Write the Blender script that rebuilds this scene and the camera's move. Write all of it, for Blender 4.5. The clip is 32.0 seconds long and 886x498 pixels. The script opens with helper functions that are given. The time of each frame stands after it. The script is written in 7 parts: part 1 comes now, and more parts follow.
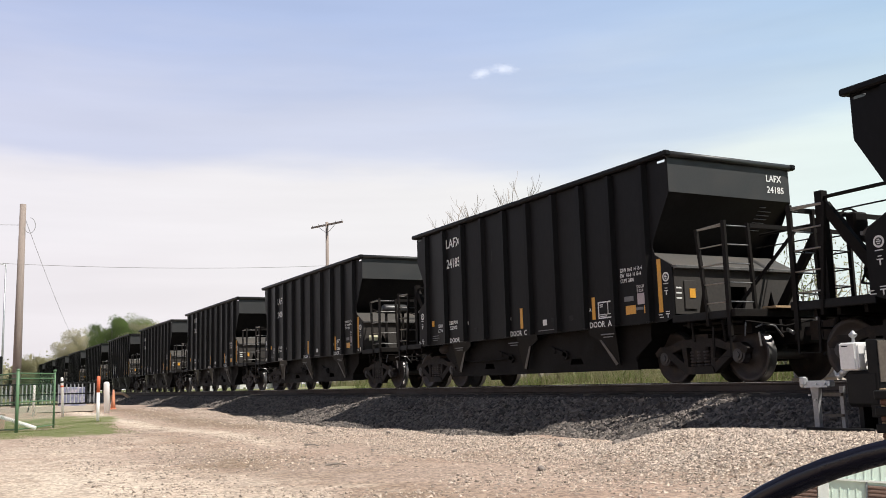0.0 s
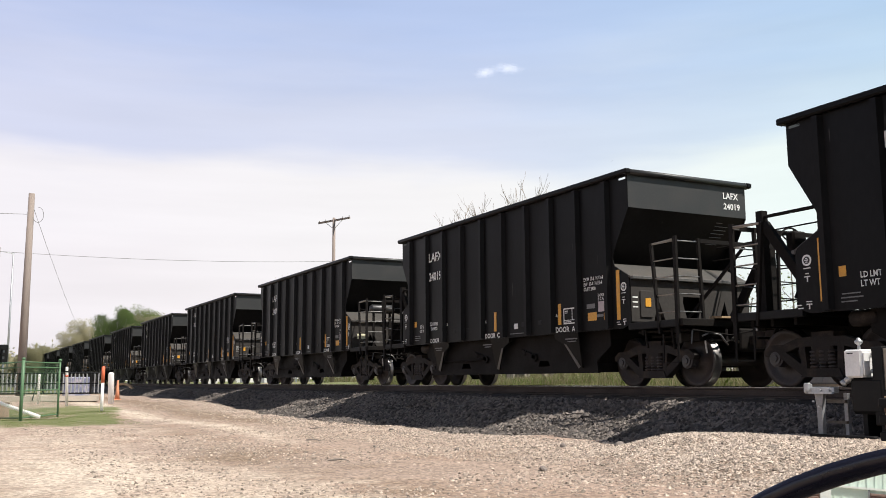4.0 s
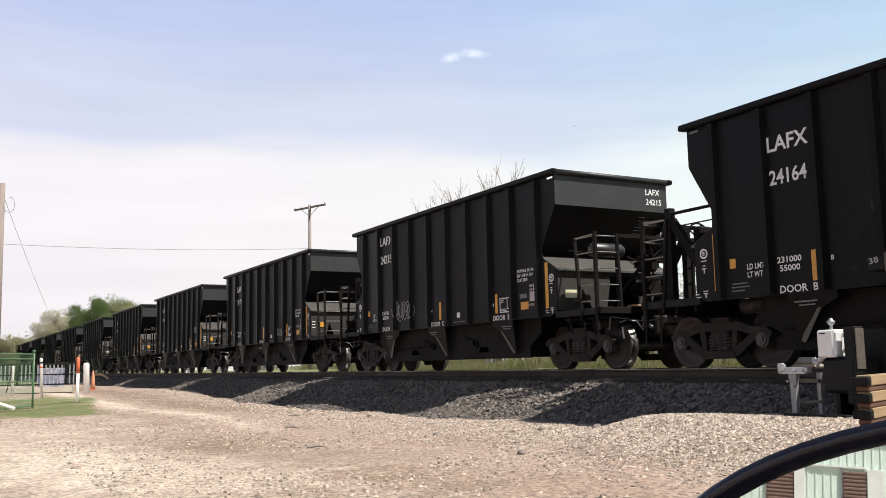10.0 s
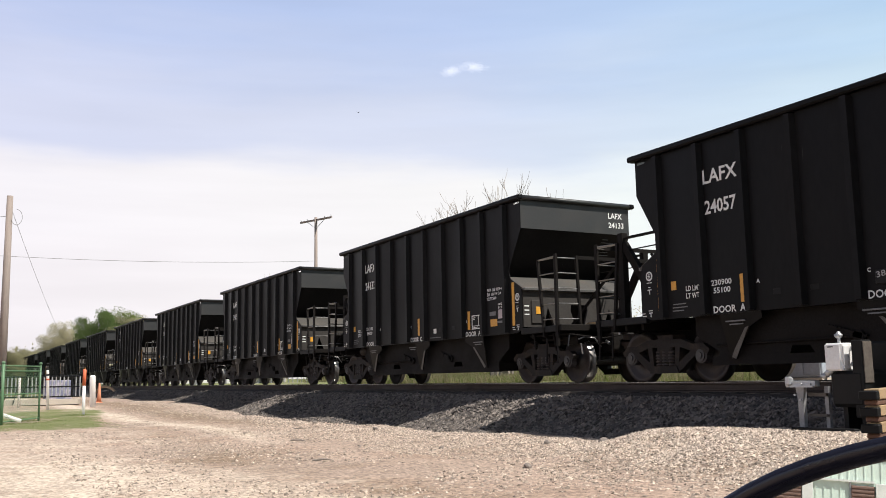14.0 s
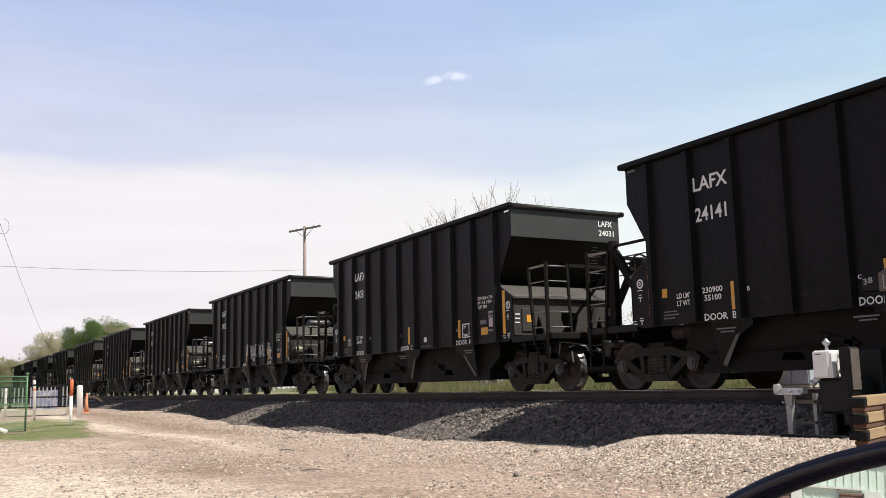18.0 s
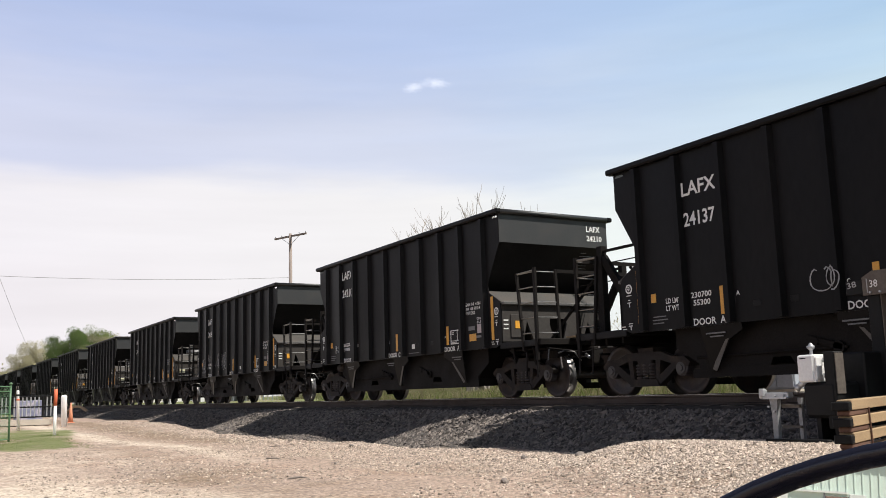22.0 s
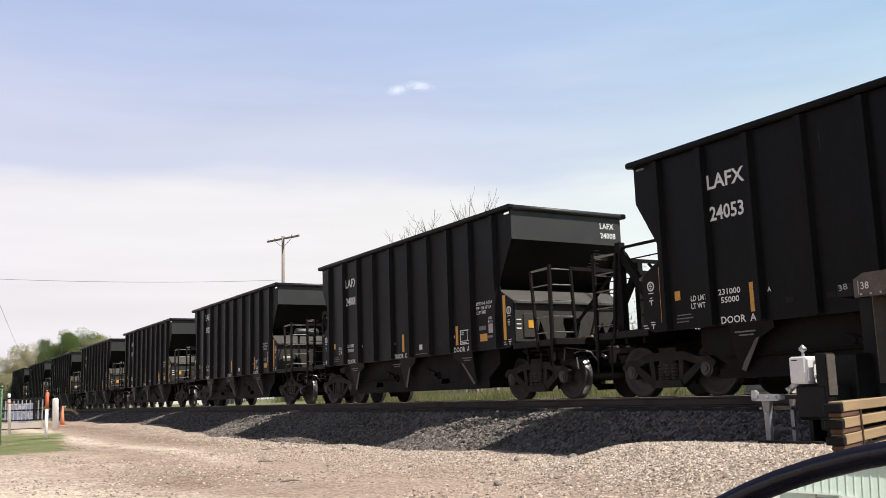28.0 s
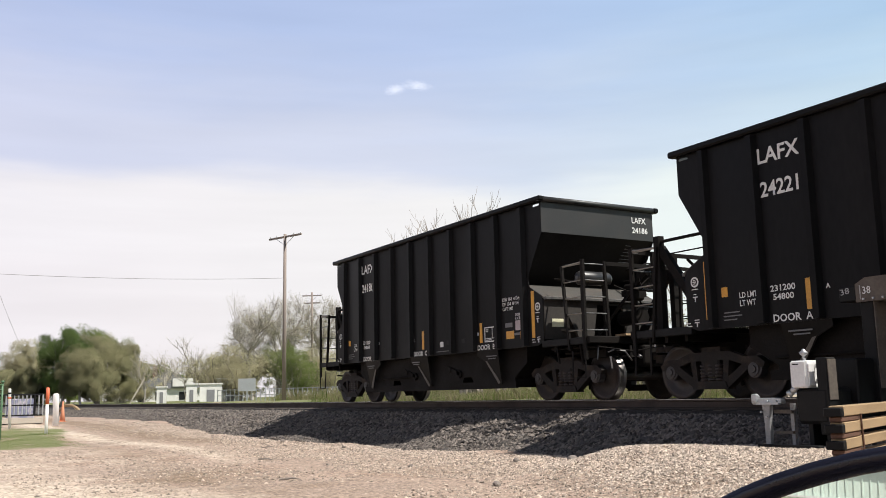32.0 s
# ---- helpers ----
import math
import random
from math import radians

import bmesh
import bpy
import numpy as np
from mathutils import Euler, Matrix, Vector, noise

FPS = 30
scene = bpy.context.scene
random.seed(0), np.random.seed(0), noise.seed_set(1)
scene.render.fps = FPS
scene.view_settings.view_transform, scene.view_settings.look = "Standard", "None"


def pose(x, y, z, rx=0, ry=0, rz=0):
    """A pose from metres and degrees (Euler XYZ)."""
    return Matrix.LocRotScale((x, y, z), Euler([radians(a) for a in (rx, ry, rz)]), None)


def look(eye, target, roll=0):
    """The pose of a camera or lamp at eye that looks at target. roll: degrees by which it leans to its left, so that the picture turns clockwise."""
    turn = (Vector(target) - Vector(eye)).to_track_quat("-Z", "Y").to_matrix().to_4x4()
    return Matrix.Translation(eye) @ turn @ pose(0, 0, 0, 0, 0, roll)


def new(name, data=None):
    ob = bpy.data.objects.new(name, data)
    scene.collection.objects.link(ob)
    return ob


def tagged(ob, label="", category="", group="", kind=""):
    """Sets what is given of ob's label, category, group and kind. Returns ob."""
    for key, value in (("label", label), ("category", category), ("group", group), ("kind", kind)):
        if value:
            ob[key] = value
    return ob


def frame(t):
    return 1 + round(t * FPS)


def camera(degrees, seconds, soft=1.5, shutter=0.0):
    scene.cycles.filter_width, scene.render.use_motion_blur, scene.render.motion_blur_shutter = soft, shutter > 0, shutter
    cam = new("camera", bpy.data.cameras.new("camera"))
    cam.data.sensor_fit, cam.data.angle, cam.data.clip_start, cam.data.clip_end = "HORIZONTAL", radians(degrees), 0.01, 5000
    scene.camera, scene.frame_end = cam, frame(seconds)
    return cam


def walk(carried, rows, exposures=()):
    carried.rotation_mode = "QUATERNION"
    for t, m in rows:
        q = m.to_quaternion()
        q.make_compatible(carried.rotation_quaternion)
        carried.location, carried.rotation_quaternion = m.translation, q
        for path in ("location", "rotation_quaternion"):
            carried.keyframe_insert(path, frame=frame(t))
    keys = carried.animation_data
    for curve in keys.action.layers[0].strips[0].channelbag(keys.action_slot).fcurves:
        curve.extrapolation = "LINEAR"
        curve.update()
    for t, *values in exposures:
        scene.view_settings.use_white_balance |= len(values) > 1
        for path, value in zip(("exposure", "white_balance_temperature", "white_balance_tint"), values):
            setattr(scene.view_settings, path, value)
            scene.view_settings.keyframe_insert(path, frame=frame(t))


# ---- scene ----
# World: x along the track (the train runs towards +x), y across it, z up. Metres.
ZR = 0.95          # top of rail above the yard
YT = 12.49         # centre line of the track
EYE = 1.105        # height of the lens
FOV = 51.27
PITCH = 13.70      # coupled length of one hopper car
FIRST = -17.12     # centre of the car with index 0 at the start
LAST_CAR = 48

cam = camera(FOV, 32.0, soft=0.9)
walk(cam, [
    (0.0, pose(0, 0, EYE, 90 + 8.176, 1.607, 62.109)),
    (0.5, pose(0, 0, EYE, 90 + 8.001, 1.732, 62.344)),
    (1.0, pose(0, 0, EYE, 90 + 7.891, 1.809, 62.755)),
    (1.5, pose(0, 0, EYE, 90 + 8.080, 1.621, 62.997)),
    (2.0, pose(0, 0, EYE, 90 + 8.122, 1.256, 62.911)),
    (2.5, pose(0, 0, EYE, 90 + 7.835, 1.169, 62.256)),
    (3.0, pose(0, 0, EYE, 90 + 7.858, 0.703, 61.930)),
    (3.5, pose(0, 0, EYE, 90 + 8.024, 0.226, 62.353)),
    (5.5, pose(0, 0, EYE, 90 + 8.008, 0.878, 62.005)),
    (6.0, pose(0, 0, EYE, 90 + 7.769, 0.796, 62.169)),
    (6.5, pose(0, 0, EYE, 90 + 7.825, 0.875, 62.186)),
    (7.0, pose(0, 0, EYE, 90 + 7.908, 1.140, 62.136)),
    (7.5, pose(0, 0, EYE, 90 + 8.286, 1.018, 62.121)),
    (8.0, pose(0, 0, EYE, 90 + 8.487, 1.033, 62.225)),
    (8.5, pose(0, 0, EYE, 90 + 8.523, 0.894, 62.129)),
    (9.0, pose(0, 0, EYE, 90 + 8.282, 0.851, 61.786)),
    (9.5, pose(0, 0, EYE, 90 + 7.833, 1.036, 61.246)),
    (10.0, pose(0, 0, EYE, 90 + 7.156, 1.166, 60.966)),
    (10.5, pose(0, 0, EYE, 90 + 6.908, 1.090, 61.217)),
    (11.0, pose(0, 0, EYE, 90 + 7.156, 1.036, 61.501)),
    (11.5, pose(0, 0, EYE, 90 + 7.429, 1.155, 61.457)),
    (12.0, pose(0, 0, EYE, 90 + 7.616, 1.355, 61.462)),
    (12.5, pose(0, 0, EYE, 90 + 7.703, 1.199, 61.365)),
    (13.0, pose(0, 0, EYE, 90 + 7.823, 1.169, 61.412)),
    (13.5, pose(0, 0, EYE, 90 + 7.964, 1.067, 61.371)),
    (15.5, pose(0, 0, EYE, 90 + 7.942, 1.247, 61.158)),
    (16.0, pose(0, 0, EYE, 90 + 8.050, 1.332, 61.040)),
    (16.5, pose(0, 0, EYE, 90 + 7.939, 1.399, 60.777)),
    (17.0, pose(0, 0, EYE, 90 + 8.056, 1.453, 60.672)),
    (17.5, pose(0, 0, EYE, 90 + 8.108, 1.501, 60.471)),
    (18.0, pose(0, 0, EYE, 90 + 8.466, 1.295, 60.679)),
    (18.5, pose(0, 0, EYE, 90 + 8.875, 1.160, 60.778)),
    (19.0, pose(0, 0, EYE, 90 + 9.085, 1.205, 60.652)),
    (19.5, pose(0, 0, EYE, 90 + 9.064, 1.366, 60.385)),
    (20.0, pose(0, 0, EYE, 90 + 8.903, 1.488, 60.378)),
    (20.5, pose(0, 0, EYE, 90 + 8.814, 1.442, 60.395)),
    (21.0, pose(0, 0, EYE, 90 + 8.766, 1.416, 60.403)),
    (21.5, pose(0, 0, EYE, 90 + 8.814, 1.559, 60.133)),
    (22.0, pose(0, 0, EYE, 90 + 8.866, 1.714, 59.872)),
    (22.5, pose(0, 0, EYE, 90 + 8.945, 1.608, 59.862)),
    (23.0, pose(0, 0, EYE, 90 + 9.001, 1.612, 59.872)),
    (23.5, pose(0, 0, EYE, 90 + 9.072, 1.679, 59.737)),
    (24.0, pose(0, 0, EYE, 90 + 9.166, 1.969, 59.359)),
    (24.5, pose(0, 0, EYE, 90 + 9.031, 2.089, 59.263)),
    (26.5, pose(0, 0, EYE, 90 + 8.936, 1.947, 59.231)),
    (27.0, pose(0, 0, EYE, 90 + 8.990, 1.814, 59.274)),
    (27.5, pose(0, 0, EYE, 90 + 9.004, 1.559, 59.385)),
    (28.0, pose(0, 0, EYE, 90 + 8.998, 1.817, 59.436)),
    (28.5, pose(0, 0, EYE, 90 + 8.926, 1.893, 59.464)),
    (29.0, pose(0, 0, EYE, 90 + 8.933, 1.497, 59.473)),
    (29.5, pose(0, 0, EYE, 90 + 8.972, 1.454, 59.485)),
    (30.0, pose(0, 0, EYE, 90 + 9.028, 1.629, 59.462)),
    (30.5, pose(0, 0, EYE, 90 + 9.057, 1.531, 59.364)),
    (31.0, pose(0, 0, EYE, 90 + 9.023, 1.383, 59.376)),
    (31.5, pose(0, 0, EYE, 90 + 9.025, 1.231, 59.440)),
    (32.0, pose(0, 0, EYE, 90 + 8.993, 1.166, 59.449)),
], exposures=[(0.0, 0.38), (1.0, 0.38), (3.0, 0.45), (7.0, 0.45), (9.0, 0.38), (10.0, 0.47), (11.0, 0.51), (13.0, 0.47), (16.0, 0.48), (18.0, 0.43), (24.0, 0.41), (32.0, 0.41)])

# ---- world and sun ----
SUN_DIR = Vector((0.462, 0.294, 0.838)).normalized()   # towards the sun


def build_world():
    w = bpy.data.worlds.new("sky")
    scene.world = w
    w.use_nodes = True
    nt = w.node_tree
    nt.nodes.clear()
    N, L = nt.nodes.new, nt.links.new
    out, bg = N("ShaderNodeOutputWorld"), N("ShaderNodeBackground")
    sky = N("ShaderNodeTexSky")
    sky.sky_type, sky.sun_disc = "NISHITA", False
    sky.sun_elevation, sky.sun_rotation = math.asin(SUN_DIR.z), math.atan2(SUN_DIR.x, SUN_DIR.y)
    sky.air_density, sky.dust_density = 1.0, 1.5
    tc = N("ShaderNodeTexCoord")
    sep = N("ShaderNodeSeparateXYZ")
    L(tc.outputs["Generated"], sep.inputs[0])
    # thin high cloud: streaked noise on the direction, thick near the horizon
    mp = N("ShaderNodeMapping")
    mp.inputs["Scale"].default_value = (1.6, 1.6, 9.0)
    L(tc.outputs["Generated"], mp.inputs[0])
    n1 = N("ShaderNodeTexNoise")
    n1.inputs["Scale"].default_value, n1.inputs["Detail"].default_value = 1.7, 7.0
    L(mp.outputs[0], n1.inputs["Vector"])
    wob = N("ShaderNodeMath")
    wob.operation = "MULTIPLY_ADD"
    wob.inputs[1].default_value, wob.inputs[2].default_value = 0.14, -0.07
    L(n1.outputs["Fac"], wob.inputs[0])
    el = N("ShaderNodeMath")
    el.operation = "ADD"
    L(sep.outputs[2], el.inputs[0])
    L(wob.outputs[0], el.inputs[1])
    # how much of the sky the veil covers, and its tint from the horizon upwards
    ramp = N("ShaderNodeValToRGB")
    r = ramp.color_ramp
    r.interpolation = "EASE"
    r.elements[0].position, r.elements[0].color = 0.0, (0.97, 0.97, 0.97, 1)
    r.elements[1].position, r.elements[1].color = 0.56, (0.0, 0.0, 0.0, 1)
    e = r.elements.new(0.42)
    e.color = (0.85, 0.85, 0.85, 1)
    L(el.outputs[0], ramp.inputs[0])
    tint = N("ShaderNodeValToRGB")
    r = tint.color_ramp
    r.interpolation = "EASE"
    for k, (pos, colour) in enumerate(VEIL):
        e = r.elements[k] if k < 2 else r.elements.new(pos)
        e.position, e.color = pos, colour
    L(el.outputs[0], tint.inputs[0])
    # faint streaks inside the veil
    mp2, n2, st, soft_tint = N("ShaderNodeMapping"), N("ShaderNodeTexNoise"), N("ShaderNodeMapRange"), N("ShaderNodeVectorMath")
    mp2.inputs["Scale"].default_value, mp2.inputs["Rotation"].default_value = (1.5, 1.5, 16.0), (0.06, 0.03, 0)
    L(tc.outputs["Generated"], mp2.inputs[0])
    n2.inputs["Scale"].default_value, n2.inputs["Detail"].default_value = 2.6, 6.0
    L(mp2.outputs[0], n2.inputs["Vector"])
    st.inputs["From Min"].default_value, st.inputs["From Max"].default_value = 0.3, 0.7
    st.inputs["To Min"].default_value, st.inputs["To Max"].default_value = 0.965, 1.025
    L(n2.outputs["Fac"], st.inputs[0])
    soft_tint.operation = "SCALE"
    L(tint.outputs[0], soft_tint.inputs[0])
    L(st.outputs[0], soft_tint.inputs["Scale"])
    scaled = N("ShaderNodeVectorMath")
    scaled.operation = "SCALE"
    scaled.inputs["Scale"].default_value = SKY_STRENGTH
    L(sky.outputs[0], scaled.inputs[0])
    mix = N("ShaderNodeMix")
    mix.data_type = "RGBA"
    L(ramp.outputs[0], mix.inputs["Factor"])
    L(scaled.outputs[0], mix.inputs["A"])
    L(soft_tint.outputs[0], mix.inputs["B"])
    # the veil is greener towards the sun's side and more violet away from it
    side, turn, span, wash = N("ShaderNodeVectorMath"), N("ShaderNodeMapRange"), N("ShaderNodeValToRGB"), N("ShaderNodeVectorMath")
    side.operation, wash.operation = "DOT_PRODUCT", "MULTIPLY"
    side.inputs[1].default_value = (0.5, 0.866, 0.0)
    L(tc.outputs["Generated"], side.inputs[0])
    turn.inputs["From Min"].default_value, turn.inputs["From Max"].default_value = -0.5, 0.5
    L(side.outputs["Value"], turn.inputs[0])
    r = span.color_ramp
    r.elements[0].color, r.elements[1].color = (0.965, 0.94, 0.985, 1), (0.87, 1.05, 1.01, 1)
    e = r.elements.new(0.5)
    e.color = (1.0, 1.0, 1.0, 1)
    L(turn.outputs[0], span.inputs[0])
    L(mix.outputs["Result"], wash.inputs[0])
    L(span.outputs[0], wash.inputs[1])
    L(wash.outputs[0], bg.inputs["Color"])
    bg.inputs["Strength"].default_value = 0.77
    L(bg.outputs[0], out.inputs[0])


SKY_STRENGTH = 0.05
VEIL = ((0.0, (0.90, 0.865, 0.865, 1)), (0.60, (0.36, 0.52, 0.92, 1)), (0.20, (0.98, 0.965, 0.965, 1)), (0.265, (0.74, 0.79, 0.94, 1)), (0.40, (0.53, 0.65, 0.93, 1)))
build_world()
sun = new("sun", bpy.data.lights.new("sun", "SUN"))
sun.data.energy, sun.data.angle, sun.data.color = 5.0, radians(0.6), (1.0, 0.95, 0.88)
sun.matrix_world = look((60, 30, 80), Vector((60, 30, 80)) - SUN_DIR)

# ---- materials ----
def material(name, base, rough=0.6, metal=0.0, spread=0.25, big=1.5, fine=30.0, bump=0.15, second=None, second_amount=0.5,
             rand=0.0, island=0.0, stretch=(1, 1, 1), depth=0.01, spec=0.5, transmit=0.0, polish=0.12, scratch=None):
    """Procedural surface: base colour varied at two scales, an optional second colour in patches, bump, varied gloss."""
    m = bpy.data.materials.new(name)
    m.use_nodes = True
    nt = m.node_tree
    N, L = nt.nodes.new, nt.links.new
    b = nt.nodes["Principled BSDF"]
    tc = N("ShaderNodeTexCoord")
    mp = N("ShaderNodeMapping")
    mp.inputs["Scale"].default_value = stretch
    L(tc.outputs["Object"], mp.inputs[0])
    n1, n2 = N("ShaderNodeTexNoise"), N("ShaderNodeTexNoise")
    n1.inputs["Scale"].default_value, n1.inputs["Detail"].default_value = big, 5
    n2.inputs["Scale"].default_value, n2.inputs["Detail"].default_value = fine, 4
    L(mp.outputs[0], n1.inputs["Vector"])
    L(mp.outputs[0], n2.inputs["Vector"])
    add = N("ShaderNodeMath")
    add.operation = "ADD"
    L(n1.outputs["Fac"], add.inputs[0])
    L(n2.outputs["Fac"], add.inputs[1])
    val = N("ShaderNodeMapRange")
    val.inputs["From Min"].default_value, val.inputs["From Max"].default_value = 0.6, 1.4
    val.inputs["To Min"].default_value, val.inputs["To Max"].default_value = 1 - spread, 1 + spread
    L(add.outputs[0], val.inputs[0])
    factor = val.outputs[0]
    if rand or island:
        src = (N("ShaderNodeObjectInfo").outputs["Random"] if rand else N("ShaderNodeNewGeometry").outputs["Random Per Island"])
        amount = rand or island
        rr = N("ShaderNodeMapRange")
        rr.inputs["To Min"].default_value, rr.inputs["To Max"].default_value = 1 - amount, 1 + amount
        L(src, rr.inputs[0])
        mu = N("ShaderNodeMath")
        mu.operation = "MULTIPLY"
        L(factor, mu.inputs[0])
        L(rr.outputs[0], mu.inputs[1])
        factor = mu.outputs[0]
    col = N("ShaderNodeVectorMath")
    col.operation = "SCALE"
    col.inputs[0].default_value = base
    if second:
        mk = N("ShaderNodeMapRange")
        mk.inputs["From Min"].default_value, mk.inputs["From Max"].default_value = 0.65 - 0.3 * second_amount, 0.8 - 0.3 * second_amount
        L(n1.outputs["Fac"], mk.inputs[0])
        mx = N("ShaderNodeMix")
        mx.data_type = "RGBA"
        mx.inputs["A"].default_value, mx.inputs["B"].default_value = (*base, 1), (*second, 1)
        L(mk.outputs[0], mx.inputs["Factor"])
        L(mx.outputs["Result"], col.inputs[0])
    L(factor, col.inputs["Scale"])
    L(col.outputs[0], b.inputs["Base Color"])
    b.inputs["Metallic"].default_value = metal
    b.inputs["Specular IOR Level"].default_value = spec
    ro = N("ShaderNodeMapRange")
    ro.inputs["From Min"].default_value, ro.inputs["From Max"].default_value = 0.3, 0.7
    ro.inputs["To Min"].default_value, ro.inputs["To Max"].default_value = max(rough - polish, 0.0), min(rough + polish, 1)
    L(n1.outputs["Fac"], ro.inputs[0])
    L(ro.outputs[0], b.inputs["Roughness"])
    if scratch:
        # sparse upright scuffs and chalky runs
        sm, sn, st, sx = N("ShaderNodeMapping"), N("ShaderNodeTexNoise"), N("ShaderNodeMapRange"), N("ShaderNodeMix")
        sm.inputs["Scale"].default_value = (11, 11, 1.1)
        L(tc.outputs["Object"], sm.inputs[0])
        ofs = N("ShaderNodeVectorMath")
        ofs.operation = "SCALE"
        oi = N("ShaderNodeObjectInfo")
        ofs.inputs[0].default_value = (31, 17, 9)
        L(oi.outputs["Random"], ofs.inputs["Scale"])
        L(ofs.outputs[0], sm.inputs["Location"])
        sn.inputs["Scale"].default_value, sn.inputs["Detail"].default_value = 1.0, 3
        L(sm.outputs[0], sn.inputs["Vector"])
        st.inputs["From Min"].default_value, st.inputs["From Max"].default_value = 0.735, 0.80
        st.inputs["To Max"].default_value = 0.6
        L(sn.outputs["Fac"], st.inputs[0])
        sx.data_type = "RGBA"
        L(st.outputs[0], sx.inputs["Factor"])
        L(col.outputs[0], sx.inputs["A"])
        sx.inputs["B"].default_value = (*scratch, 1)
        L(sx.outputs["Result"], b.inputs["Base Color"])
    if bump:
        bu = N("ShaderNodeBump")
        bu.inputs["Strength"].default_value, bu.inputs["Distance"].default_value = bump, depth
        L(n2.outputs["Fac"], bu.inputs["Height"])
        L(bu.outputs[0], b.inputs["Normal"])
    if transmit:
        b.inputs["Transmission Weight"].default_value = transmit
    return m


def leaf_material(name, base, through_light=0.5, crown=False):
    """Thin leaves: part of the light passes through them; each leaf differs a little."""
    m = bpy.data.materials.new(name)
    m.use_nodes = True
    nt = m.node_tree
    nt.nodes.clear()
    N, L = nt.nodes.new, nt.links.new
    out, mixs, di, tl = N("ShaderNodeOutputMaterial"), N("ShaderNodeMixShader"), N("ShaderNodeBsdfDiffuse"), N("ShaderNodeBsdfTranslucent")
    ge, rr, col, hue = N("ShaderNodeNewGeometry"), N("ShaderNodeMapRange"), N("ShaderNodeVectorMath"), N("ShaderNodeHueSaturation")
    rr.inputs["To Min"].default_value, rr.inputs["To Max"].default_value = 0.92, 1.08
    L(ge.outputs["Random Per Island"], rr.inputs[0])
    col.operation = "SCALE"
    col.inputs[0].default_value = base
    L(rr.outputs[0], col.inputs["Scale"])
    hr = N("ShaderNodeMapRange")
    hr.inputs["To Min"].default_value, hr.inputs["To Max"].default_value = 0.485, 0.515
    wn = N("ShaderNodeTexNoise")
    wn.inputs["Scale"].default_value = 0.8
    L(wn.outputs["Fac"], hr.inputs[0])
    L(hr.outputs[0], hue.inputs["Hue"])
    L(col.outputs[0], hue.inputs["Color"])
    if crown:
        # leaves hang every way, but a crown shades as a whole
        tc, nz, mixn, nn = N("ShaderNodeTexCoord"), N("ShaderNodeVectorMath"), N("ShaderNodeVectorMath"), N("ShaderNodeVectorMath")
        nz.operation, mixn.operation, nn.operation = "NORMALIZE", "MULTIPLY_ADD", "NORMALIZE"
        L(tc.outputs["Object"], nz.inputs[0])
        L(ge.outputs["Normal"], mixn.inputs[0])
        mixn.inputs[1].default_value = (0.28, 0.28, 0.28)
        L(nz.outputs[0], mixn.inputs[2])
        L(mixn.outputs[0], nn.inputs[0])
        L(nn.outputs[0], di.inputs["Normal"])
        L(nn.outputs[0], tl.inputs["Normal"])
    L(hue.outputs[0], di.inputs[0])
    L(hue.outputs[0], tl.inputs[0])
    mixs.inputs[0].default_value = through_light
    L(di.outputs[0], mixs.inputs[1])
    L(tl.outputs[0], mixs.inputs[2])
    L(mixs.outputs[0], out.inputs[0])
    return m


M = {}
M["paint"] = material("black_paint", (0.0062, 0.0060, 0.0064), 0.46, spread=0.4, big=0.9, fine=14, bump=0.06, second=(0.0088, 0.0084, 0.0087), second_amount=0.55, stretch=(1, 1, 0.35), spec=0.10, rand=0.2, scratch=(0.07, 0.068, 0.066))
M["under"] = material("grimy_black_steel", (0.0112, 0.0097, 0.0089), 0.7, spread=0.5, big=2.5, fine=40, bump=0.3, spec=0.10, second=(0.0098, 0.0082, 0.0072), second_amount=0.5)
M["endgrey"] = material("dusty_dark_steel", (0.0196, 0.02, 0.0204), 0.6, spread=0.22, big=2.0, fine=25, bump=0.1, second=(0.0248, 0.024, 0.0232), second_amount=0.5)
# worn metal, coloured paler to carry the sun's glint on the rungs
M["rung"] = material("hand_worn_steel", (0.24, 0.235, 0.23), 0.38, metal=0.85, spread=0.3, big=6, fine=50, bump=0.1)
M["chord"] = material("rubbed_black_chord", (0.0136, 0.0144, 0.0144), 0.5, spread=0.35, big=2.0, fine=30, bump=0.1)
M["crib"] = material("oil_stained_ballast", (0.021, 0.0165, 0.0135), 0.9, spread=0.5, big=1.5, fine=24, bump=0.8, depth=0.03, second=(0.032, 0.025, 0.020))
M["dusty"] = material("dusty_brown_steel", (0.0496, 0.0456, 0.0408), 0.75, spread=0.4, big=2.5, fine=30, bump=0.15, second=(0.056, 0.048, 0.04), second_amount=0.6)
M["truck"] = material("rusty_cast_steel", (0.0165, 0.0130, 0.0115), 0.75, spread=0.5, big=4, fine=50, bump=0.35, spec=0.25, second=(0.034, 0.026, 0.02), second_amount=0.5)
M["wheel"] = material("wheel_plate", (0.027, 0.020, 0.0175), 0.6, spread=0.45, big=4, fine=40, bump=0.15, second=(0.037, 0.026, 0.021))
M["tread"] = material("polished_tread", (0.26, 0.25, 0.24), 0.42, metal=1.0, spread=0.15, big=5, fine=60, bump=0.03)
M["white"] = material("white_stencil", (0.684, 0.684, 0.665), 0.6, spread=0.12, big=6, fine=60, bump=0.0)
M["greytext"] = material("grey_stencil", (0.33, 0.33, 0.33), 0.6, spread=0.2, big=6, fine=60, bump=0.0)
